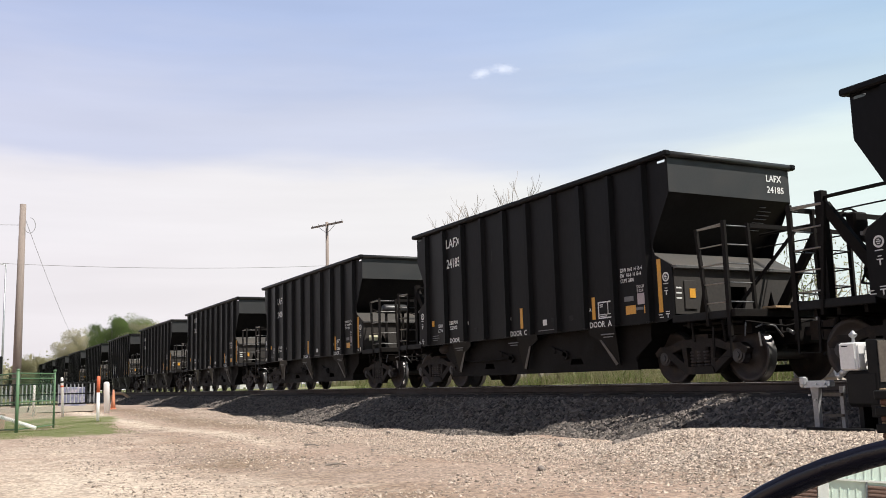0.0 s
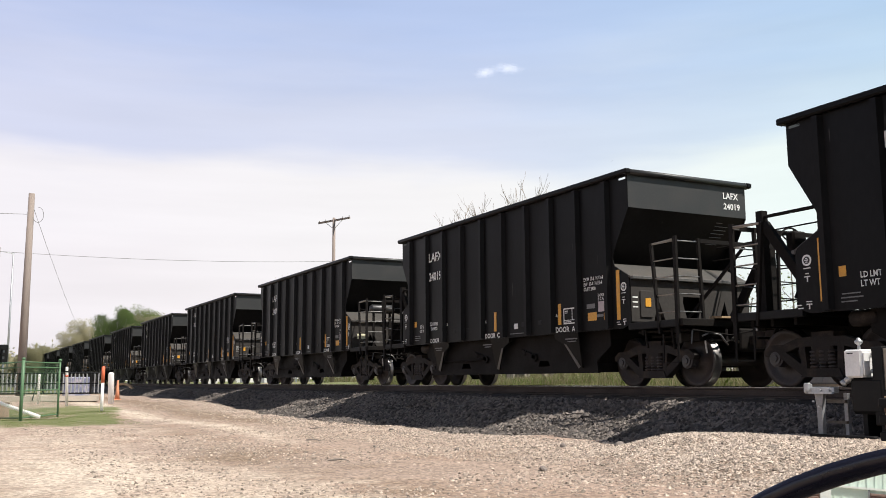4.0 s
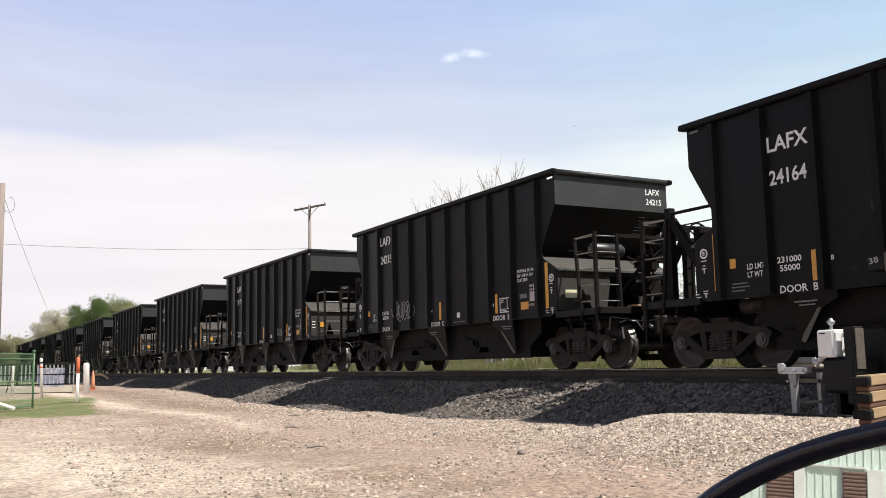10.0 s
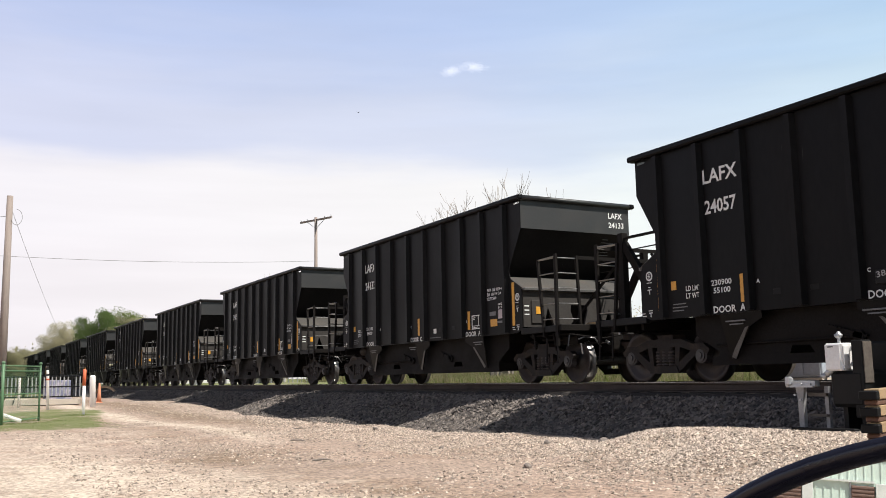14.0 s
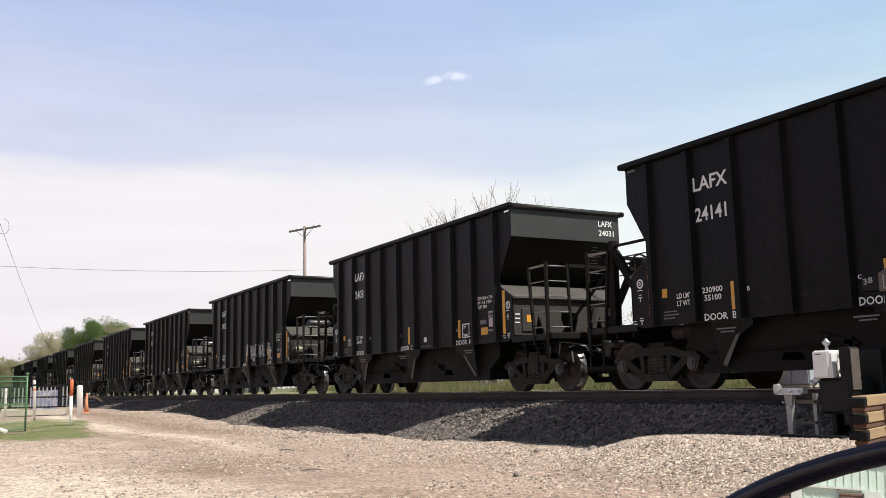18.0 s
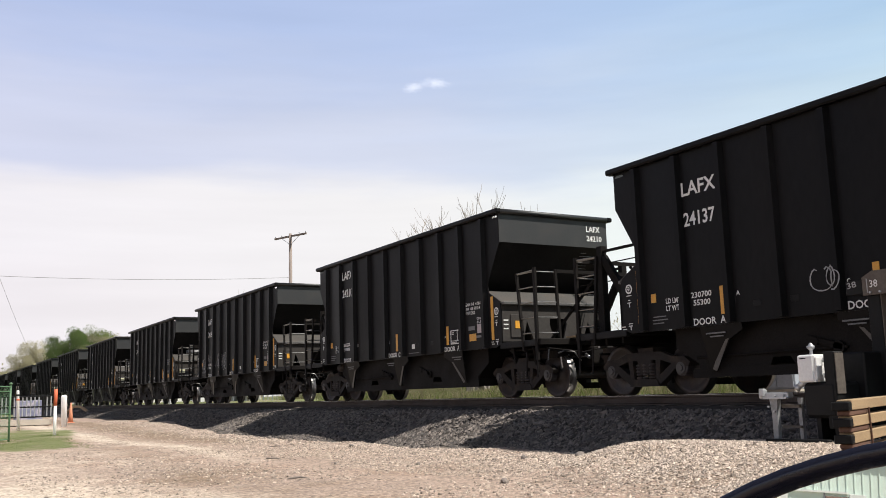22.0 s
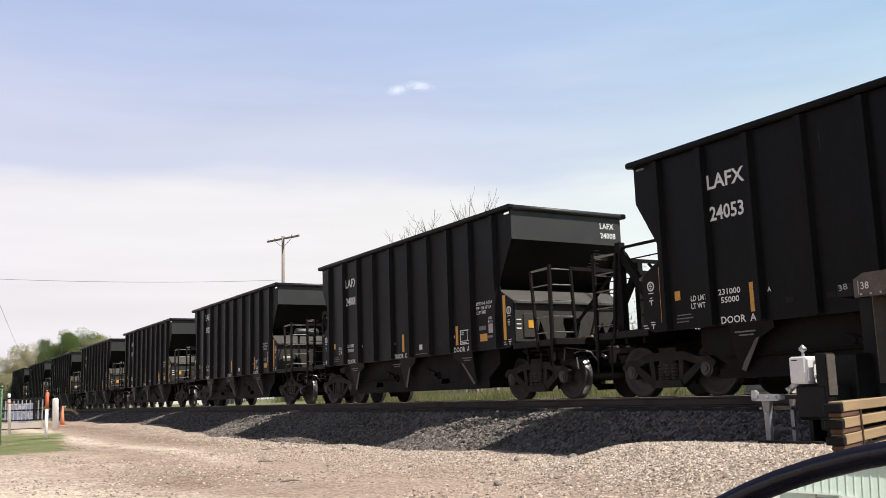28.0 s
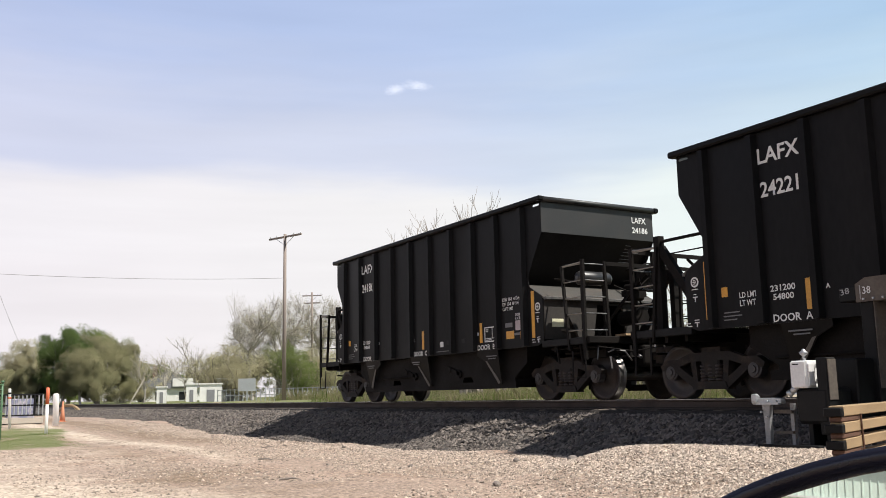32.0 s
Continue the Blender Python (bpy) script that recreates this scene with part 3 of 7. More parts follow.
def build_ground():
    xs, ys = grid_lines(-2600, 2600, -48, 6, 0.16), grid_lines(-2600, 2600, -1, 14, 0.16)
    X, Y = np.meshgrid(xs, ys)
    Z = ground_height(X, Y)
    rs = np.random.RandomState(5)
    Z = Z + np.where((X > -48) & (X < 6) & (Y < 14), rs.normal(0, 0.003, X.shape), 0)
    nx, ny = len(xs), len(ys)
    idx = np.arange(nx * ny).reshape(ny, nx)
    faces = np.stack([idx[:-1, :-1], idx[:-1, 1:], idx[1:, 1:], idx[1:, :-1]], -1).reshape(-1, 4)
    ob = mesh_arrays("ground", np.stack([X, Y, Z], -1).reshape(-1, 3), faces, "ground", smooth=True)
    g = 0.62 * smooth_step(15.5, 17.5, Y) + 0.7 * (X < -70)
    g = np.maximum(g, (0.30 + 0.36 * smooth_step(-38, -34, X)) * smooth_step(-23.5, -26.5, X) * smooth_step(5.2, 4.2, Y + 0.15 * (X + 30)) * smooth_step(-3, 1.0, Y + 0.10 * (X + 30)))
    g = np.maximum(g, 0.36 * np.exp(-(((X + 24.5) / 2.6) ** 2 + ((Y - 5.6) / 0.5) ** 2)))
    g = np.maximum(g, 0.40 * np.exp(-(((X + 20.5) / 3.2) ** 2 + ((Y - 4.1 - 0.12 * (X + 20.5)) / 0.35) ** 2)))
    at = ob.data.attributes.new("grass", "FLOAT", "POINT")
    at.data.foreach_set("value", g.ravel().astype(np.float32))
    path = np.interp(X, [-60, -33, -22, -15, -8], [5.0, 4.9, 5.9, 5.4, 3.0])
    worn = 0.75 * np.exp(-((Y - path) / 0.55) ** 2) * smooth_step(-13, -20, X) * (Y < 9) + 0.4 * np.exp(-(((X + 9.5) / 3.0) ** 2 + ((Y - 3.3) / 1.2) ** 2)) + 0.35 * smooth_step(6.0, 8.0, Y) * smooth_step(-16, -11, X) * (Y < 9.5)
    soil = 1.0 * np.exp(-((Y - path - 1.9) / 1.0) ** 2) * smooth_step(-20, -26, X) + 0.42 * np.exp(-((Y - path + 1.4) / 0.9) ** 2) * smooth_step(-10, -13, X) * (Y < 9)
    worn = worn + 0.75 * np.exp(-(((X + 12.5) / 5.0) ** 2 + ((Y - 1.4) / 1.5) ** 2)) + 0.35 * smooth_step(-15, -19, X) * smooth_step(-1, 1, Y) * smooth_step(5.5, 4.0, Y)
    soil = soil + (0.30 + 0.22 * hills(X, Y, 4.5, 41)) * smooth_step(-17, -12, X) * smooth_step(8.6, 6.8, Y) * (Y > 0)
    for field, values in (("worn", worn), ("soil", soil)):
        layer = ob.data.attributes.new(field, "FLOAT", "POINT")
        layer.data.foreach_set("value", values.ravel().astype(np.float32))
    tagged(ob, "pale gravel yard with dirt and grass patches", "ground", kind="structure")


BED = [(8.9, 0.0), (9.5, 0.20), (10.4, 0.56), (10.75, 0.665), (11.1, 0.69), (13.9, 0.69), (14.3, 0.66), (16.3, 0.05)]


def bed_height(y):
    return np.interp(y, [p[0] for p in BED], [p[1] for p in BED])


def bed_toe(x):
    """The foot of the ballast wavers along the line."""
    return 0.22 * hills(x, x * 0, 9.0, 21) + 0.04 * hills(x, x * 0, 2.2, 22)


def build_bed():
    xs = grid_lines(-1000, 300, -60, 0, 0.2)
    ys = np.concatenate([np.arange(8.6, 11.2, 0.13), [11.5, 12.49, 13.5], np.arange(13.9, 16.6, 0.4)])
    X, Y = np.meshgrid(xs, ys)
    rs = np.random.RandomState(6)
    side = 1 - smooth_step(10.6, 11.1, Y)
    Z = bed_height(Y - bed_toe(X) * side) + rs.normal(0, 0.022, X.shape) - np.where(bed_height(Y) <= 0.001, 0.05, 0)
    nx, ny = len(xs), len(ys)
    idx = np.arange(nx * ny).reshape(ny, nx)
    faces = np.stack([idx[:-1, :-1], idx[:-1, 1:], idx[1:, 1:], idx[1:, :-1]], -1).reshape(-1, 4)
    ob = mesh_arrays("track_ballast", np.stack([X, Y, Z], -1).reshape(-1, 3), faces, "ballast")
    tagged(ob, "grey crushed-stone ballast shoulder under the track", "ballast", kind="structure")
    # dark brown fill between and at the ends of the ties
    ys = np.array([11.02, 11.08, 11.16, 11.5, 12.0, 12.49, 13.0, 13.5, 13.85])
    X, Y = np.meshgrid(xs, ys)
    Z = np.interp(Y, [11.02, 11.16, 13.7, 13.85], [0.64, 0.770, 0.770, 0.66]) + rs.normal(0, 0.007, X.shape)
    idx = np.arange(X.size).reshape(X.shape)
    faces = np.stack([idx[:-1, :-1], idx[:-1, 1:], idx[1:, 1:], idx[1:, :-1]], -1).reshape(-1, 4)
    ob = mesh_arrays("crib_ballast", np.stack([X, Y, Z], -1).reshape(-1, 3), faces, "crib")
    tagged(ob, "dark brown ballast between the ties", "ballast", kind="structure")


def stone_field(name, x, y, z, size, mat, seed, flat=0.7):
    """Many small broken stones in one mesh: squashed, turned octahedra with uneven corners."""
    rs = np.random.RandomState(seed)
    n = len(x)
    base = np.array([(1, 0, 0), (0, 1, 0), (-1, 0, 0), (0, -1, 0), (0, 0, 1), (0, 0, -1)], float)
    tri = np.array([(0, 1, 4), (1, 2, 4), (2, 3, 4), (3, 0, 4), (1, 0, 5), (2, 1, 5), (3, 2, 5), (0, 3, 5)])
    v = base[None] * rs.uniform(0.6, 1.25, (n, 6, 1)) + rs.normal(0, 0.22, (n, 6, 3))
    a = rs.uniform(0, 6.28, n)
    c, s = np.cos(a)[:, None], np.sin(a)[:, None]
    v = np.stack([v[..., 0] * c - v[..., 1] * s, v[..., 0] * s + v[..., 1] * c, v[..., 2] * flat], -1)
    v = v * size[:, None, None] + np.stack([x, y, z], -1)[:, None]
    f = (np.arange(n) * 6)[:, None, None] + tri[None]
    ob = mesh_arrays(name, v.reshape(-1, 3), f.reshape(-1, 3), mat)
    return tagged(ob, kind="stuff")


def build_stones():
    rs = np.random.RandomState(11)
    # ballast stones, dense close to the viewer and thinning out along the line
    n = 76000
    x = -6 - 62 * rs.uniform(0, 1, n) ** 1.5
    y = rs.uniform(8.7, 11.25, n)
    z = bed_height(y - bed_toe(x) * (1 - smooth_step(10.6, 11.1, y)))
    keep = z > 0.02
    x, y, z = x[keep], y[keep], z[keep]
    ob = stone_field("ballast_stones", x, y, z + 0.005, 0.022 + 0.046 * rs.uniform(0, 1, len(x)) ** 1.6, "stone", 12)
    tagged(ob, "loose angular grey ballast stones", "stones")
    n = 80000
    x = -4 - 36 * rs.uniform(0, 1, n) ** 1.3
    y = rs.uniform(1.5, 9.2, n)
    keep = (np.arctan2(y, -x) < 1.15) & (hills(x, y, 3.5, 31) + 0.5 * hills(x, y, 1.1, 32) + rs.normal(0, 0.5, n) > -0.2) & ((x > -24.5) | (y + 0.15 * (x + 30) > 4.9))
    x, y = x[keep], y[keep]
    ob = stone_field("gravel_stones", x, y, ground_height(x, y) + 0.002, 0.006 + 0.024 * rs.uniform(0, 1, len(x)) ** 4, "pebble", 13)
    tagged(ob, "scattered pale gravel stones on the yard", "gravel")
    # coarse scatter where ballast and gravel meet
    n = 16000
    x = -5 - 40 * rs.uniform(0, 1, n) ** 1.3
    y = 9.05 - np.abs(rs.normal(0, 0.75, n)) + rs.uniform(-0.15, 0.15, n)
    ob = stone_field("spilled_stones", x, y, ground_height(x, y) + 0.004, 0.010 + 0.026 * rs.uniform(0, 1, n) ** 2.5, "pebble", 15)
    tagged(ob, "spilled mixed stones along the ballast's foot", "gravel")
    # fine tan gravel that lies thick between the yard and the ballast's foot
    n = 36000
    x = -4.5 - 15 * rs.uniform(0, 1, n) ** 1.2
    y = 8.9 - 2.6 * rs.uniform(0, 1, n) ** 1.4 + 0.3 * hills(x, x * 0, 4.0, 61)
    keep = (np.arctan2(y, -x) < 1.1) & (hills(x, y, 2.2, 62) + rs.normal(0, 0.6, n) > -0.5)
    x, y = x[keep], y[keep]
    ob = stone_field("fine_gravel", x, y, ground_height(x, y) + 0.002, 0.007 + 0.017 * rs.uniform(0, 1, len(x)) ** 2.2, "pebble", 63)
    tagged(ob, "fine tan gravel along the ballast's foot", "gravel")
    n = 60000
    x = rs.uniform(-13.0, -4.0, n)
    y = rs.uniform(5.8, 10.0, n)
    keep = (ground_height(x, y) > 0.07 + rs.uniform(0, 0.12, n)) & (ground_height(x, y) > bed_height(y) - 0.05)
    x, y = x[keep], y[keep]
    ob = stone_field("mound_stones", x, y, ground_height(x, y) + 0.004, 0.009 + 0.018 * rs.uniform(0, 1, len(x)) ** 2, "palestone", 14)
    tagged(ob, "pale crushed-stone mound beside the track", "gravel")


RAIL = [(-0.07, 0), (0.07, 0), (0.07, 0.018), (0.012, 0.035), (0.012, 0.125), (0.036, 0.135), (0.036, 0.165), (-0.036, 0.165), (-0.036, 0.135), (-0.012, 0.125), (-0.012, 0.035), (-0.07, 0.018)]


def build_track():
    track = empty("railway_track", 0, YT, 0)
    tagged(track, "rusty steel rails on creosoted timber ties", "railway track", kind="structure")
    for side in (-1, 1):
        yc = side * 0.755
        ob = part("rail", prism(bmesh.new(), [(yc + p, ZR - 0.17 + q) for p, q in RAIL], -1000, 300, "x"), "rail", track)
        part("rail_head", bbox(-1000, 300, yc - 0.03, yc + 0.03, ZR - 0.006, ZR), "railtop", ob, "polished running surface")
    tie = bbox(-0.11, 0.11, -1.30, 1.30, -0.18, 0.0, bevel=0.012)
    first = part("tie", tie, "tie", track)
    first.matrix_basis = pose(-2.0, 0, ZR - 0.168)
    rng = random.Random(3)
    for i in range(1, 150):
        share("tie", first.data, track, pose(-2.0 - 0.5 * i, rng.uniform(-0.06, 0.06), ZR - 0.168 + rng.uniform(-0.008, 0.008), 0, 0, rng.uniform(-1, 1)))
    bm = bmesh.new()
    for i in range(900):
        box(bm, -77.11 - 0.5 * i, -76.89 - 0.5 * i, -1.3, 1.3, ZR - 0.35, ZR - 0.168)
    for i in range(60):
        box(bm, -1.61 + 0.5 * i, -1.39 + 0.5 * i, -1.3, 1.3, ZR - 0.35, ZR - 0.168)
    tagged(part("ties", bm, "tie", track), kind="stuff")


build_ground()
build_bed()
build_track()
build_stones()


# ---- plants ----
def limb(bm, a, b, r0, r1, rng, n=5):
    """A slightly crooked tapering limb; returns points along it."""
    a, b = Vector(a), Vector(b)
    mid = [a.lerp(b, f) + Vector([rng.uniform(-1, 1) for _ in range(3)]) * (b - a).length * 0.06 for f in (0.33, 0.66)]
    pts = [a] + mid + [b]
    for i in range(3):
        rod(bm, pts[i], pts[i + 1], r0 + (r1 - r0) * i / 3, r0 + (r1 - r0) * (i + 1) / 3, n=n, caps=False)
    return pts


def tree_frame(height, spread, rng, levels=4, trunk=0.03, low=0.22, up=0.55, kids=(3, 4)):
    """Trunk and limbs as one bmesh; returns it and the twig ends."""
    bm = bmesh.new()
    tips = []

    def grow(p, d, length, r, level):
        q = p + d * length
        pts = limb(bm, p, q, r, r * 0.62, rng, n=7 if level == 0 else 5 if level < 3 else 3)
        if level >= levels:
            tips.append(q)
            return
        for i in range(rng.randint(*kids) + (1 if level == 0 else 0)):
            f = rng.uniform(0.45, 1.0) if level else rng.uniform(0.55, 1.0)
            base = pts[0].lerp(q, f)
            ang = rng.uniform(0, 6.28)
            out = Vector((math.cos(ang), math.sin(ang), 0))
            nd = (d * rng.uniform(0.5, 0.9) + out * rng.uniform(0.45, 0.95) * spread + Vector((0, 0, up * rng.uniform(0.0, 0.7)))).normalized()
            grow(base, nd, length * rng.uniform(0.55, 0.8), r * 0.55, level + 1)
            if level >= 1:
                tips.append(base)
    grow(Vector((0, 0, -0.2)), Vector((rng.uniform(-.06, .06), rng.uniform(-.06, .06), 1)).normalized(), height * (low + 0.12), height * trunk, 0)
    return bm, tips


def fit_height(bm, tips, height):
    top = max(v.co.z for v in bm.verts)
    k = height / top
    for v in bm.verts:
        v.co *= k
    return [t * k for t in tips]


def leaf_cloud(name, tips, per, reach, size, mat, parent, seed):
    """A crown of many small two-sided leaf clusters round the twigs."""
    rs = np.random.RandomState(seed)
    c = np.array([list(t) for t in tips])
    c = np.repeat(c, per, 0) + np.clip(rs.normal(0, reach, (len(tips) * per, 3)), -1.5 * reach, 1.5 * reach) * (1, 1, 0.8)
    c = c[c[:, 2] > 0.05]
    n = len(c)
    u = rs.normal(size=(n, 3))
    u /= np.linalg.norm(u, axis=1, keepdims=True)
    v = np.cross(u, rs.normal(size=(n, 3)))
    v /= np.linalg.norm(v, axis=1, keepdims=True)
    s = (size * rs.uniform(0.5, 1.3, n))[:, None]
    quad = np.stack([c - u * s, c - v * s * 0.55, c + u * s, c + v * s * 0.55], 1)
    f = (np.arange(n) * 4)[:, None] + np.arange(4)
    return mesh_arrays(name, quad.reshape(-1, 3), f, mat, parent)


def build_tree(x, y, height, seed, leaf, spread=1.0, levels=4, per=10, reach=0.5, size=0.16, label="", low=0.22, trunk=0.028, kids=(3, 4), bark="bark", most=900):
    rng = random.Random(seed)
    z = float(ground_height(x, y))
    tree = empty("tree", x, y, z)
    bm, tips = tree_frame(height, spread, rng, levels, trunk, low, kids=kids)
    tips = fit_height(bm, tips, height * 0.97)
    part("trunk", bm, bark, tree)
    if leaf:
        if len(tips) > most:
            tips = rng.sample(tips, most)
        tagged(leaf_cloud("crown", tips, per, reach, size, leaf, tree, seed), kind="stuff")
    return tagged(tree, label, "tree")


def build_bare_tree(x, y, height, seed, label):
    """Several upright stems that fan out into long thin twigs."""
    rng = random.Random(seed)
    tree = empty("tree", x, y, float(ground_height(x, y)))
    bm = bmesh.new()

    def grow(p, d, length, r, level):
        q = p + d * length
        r = max(r, 0.009)
        pts = limb(bm, p, q, r, max(r * 0.6, 0.007), rng, n=6 if level < 2 else 3)
        if level >= 4:
            return
        for i in range((4, 5, 4, 4)[level]):
            base = pts[rng.randint(1, 3)]
            a = rng.uniform(0, 6.28)
            nd = (d * 0.8 + Vector((math.cos(a), math.sin(a), 0)) * rng.uniform(0.25, 0.62) + Vector((0, 0, 0.35))).normalized()
            grow(base, nd, length * rng.uniform(0.5, 0.75), r * 0.5, level + 1)
    for i in range(3):
        a = rng.uniform(0, 6.28)
        grow(Vector((0, 0, -0.2)), Vector((0.28 * math.cos(a), 0.28 * math.sin(a), 1)).normalized(), height * 0.42, height * 0.013, 0)
    fit_height(bm, [], height)
    part("trunk", bm, "bark", tree)
    return tagged(tree, label, "tree")


def build_crown_tree(x, y, height, width, seed, leaf, label, lumps=46, leaves=620, size=0.06, twigs=0, base=0.12, bark="barkpale", tight=1.0):
    """A round-headed tree: limbs reach to many uneven lumps of small leaves or of fine twigs."""
    rng, rs = random.Random(seed), np.random.RandomState(seed)
    tree = empty("tree", x, y, float(ground_height(x, y)))
    bm = bmesh.new()
    top = Vector((rng.uniform(-.3, .3), rng.uniform(-.3, .3), height * (base + 0.22)))
    trunk = limb(bm, (0, 0, -0.2), top, height * 0.024, height * 0.016, rng, 7)
    c, rx, rz = Vector((0, 0, height * (0.5 + base / 2))), width / 2, height * (1 - base) / 2
    ends = []
    for i in range(lumps):
        d = Vector((rng.gauss(0, 1), rng.gauss(0, 1), rng.gauss(0.15, 1))).normalized()
        k = rng.uniform(0.25, 0.86) * (1.08 if d.z > 0.3 else 0.96)
        r = 0.13 * width * rng.uniform(0.65, 1.35)
        p = c + Vector((d.x * rx, d.y * rx, d.z * rz)) * k
        p.z = min(p.z, height - 0.5 * r)
        ends.append((p, r))
    hubs = []
    for i in range(7):
        a = i * 0.9 + rng.uniform(-0.3, 0.3)
        q = top + Vector((math.cos(a) * rx * 0.42, math.sin(a) * rx * 0.42, height * rng.uniform(0.10, 0.32)))
        hubs += limb(bm, trunk[rng.randint(2, 3)], q, height * 0.011, height * 0.006, rng, 5)[1:]
    for p, r in ends:
        hub = min(hubs, key=lambda h: (h - p).length)
        pts = limb(bm, hub, p, height * 0.0045, 0.016, rng, 4)
        for j in range(twigs):
            b = pts[rng.randint(1, 3)]
            e = p + Vector((rng.gauss(0, 1), rng.gauss(0, 1), rng.gauss(0.25, 0.9))).normalized() * r * rng.uniform(0.7, 1.35)
            rod(bm, b, e, 0.014, 0.008, n=3, caps=False)
    part("trunk", bm, bark, tree)
    n = lumps * leaves
    d = rs.normal(size=(n, 3))
    d /= np.linalg.norm(d, axis=1, keepdims=True)
    r = np.repeat([e[1] * tight for e in ends], leaves) * rs.uniform(0.15, 1.0, n) ** 0.6
    pos = np.repeat(np.array([list(e[0]) for e in ends]), leaves, 0) + d * r[:, None]
    tagged(leaf_cloud("crown", pos, 1, 0.05, size, leaf, tree, seed), kind="stuff")
    return tagged(tree, label, "tree")


def build_bush(x, y, height, width, seed, leaf, label, n=3500, size=0.10):
    """A loose shrub: several thin stems and a ragged mass of small leaves."""
    rng, rs = random.Random(seed), np.random.RandomState(seed)
    z = float(ground_height(x, y))
    bush = empty("bush", x, y, z)
    bm = bmesh.new()
    tips = []
    for i in range(9):
        a = rng.uniform(0, 6.28)
        q = Vector((math.cos(a) * width * rng.uniform(0.1, 0.5), math.sin(a) * width * rng.uniform(0.1, 0.5), height * rng.uniform(0.55, 1.0)))
        pts = limb(bm, (q.x * 0.15, q.y * 0.15, -0.1), q, height * 0.012, height * 0.004, rng, 4)
        tips += pts[1:]
        for j in range(5):
            b = pts[rng.randint(1, 3)]
            e = b + Vector((rng.uniform(-1, 1), rng.uniform(-1, 1), rng.uniform(0.1, 1))) * height * 0.2
            limb(bm, b, e, height * 0.005, height * 0.002, rng, 3)
            tips.append(e)
    tagged(part("stem", bm, "bark", bush), kind="stuff")
    tagged(leaf_cloud("leaves", tips, max(1, n // len(tips)), height * 0.085, size, leaf, bush, seed), kind="stuff")
    return tagged(bush, label, "bush")


def grass_patch(name, x0, x1, y0, y1, n, height, mat, seed, label):
    """Tufts of narrow blades, one mesh."""
    rs = np.random.RandomState(seed)
    x, y = rs.uniform(x0, x1, n), rs.uniform(y0, y1, n)
    clump = 0.5 + 0.5 * hills(x, y, 2.2, seed + 50)
    keep = rs.uniform(0, 1, n) < 0.35 + 0.65 * np.clip(clump, 0, 1)
    x, y, clump = x[keep], y[keep], clump[keep]
    n = len(x)
    z = ground_height(x, y) - 0.02
    h = height * rs.uniform(0.4, 1.15, n) * (0.7 + 0.4 * np.clip(clump, 0, 1))
    a = rs.uniform(0, 6.28, n)
    w = np.stack([np.cos(a), np.sin(a), 0 * a], 1) * (0.004 + 0.005 * min(height, 0.8))
    lean = np.stack([rs.normal(0, 0.25, n), rs.normal(0, 0.25, n), np.ones(n)], 1) * h[:, None]
    p = np.stack([x, y, z], 1)
    mid = p + lean * 0.55
    top = p + lean * 1.0 + np.stack([rs.normal(0, 0.12, n), rs.normal(0, 0.12, n), -0.08 * np.ones(n)], 1) * h[:, None]
    v = np.stack([p - w, p + w, mid + w * 0.7, top, mid - w * 0.7], 1)
    f = (np.arange(n) * 5)[:, None] + np.arange(5)
    ob = mesh_arrays(name, v.reshape(-1, 3), f, mat)
    return tagged(ob, label, "grass", kind="stuff")


def polar(az, dist):
    """A place by its bearing from the yard (degrees from +x) and distance."""
    return dist * math.cos(radians(az)), dist * math.sin(radians(az))


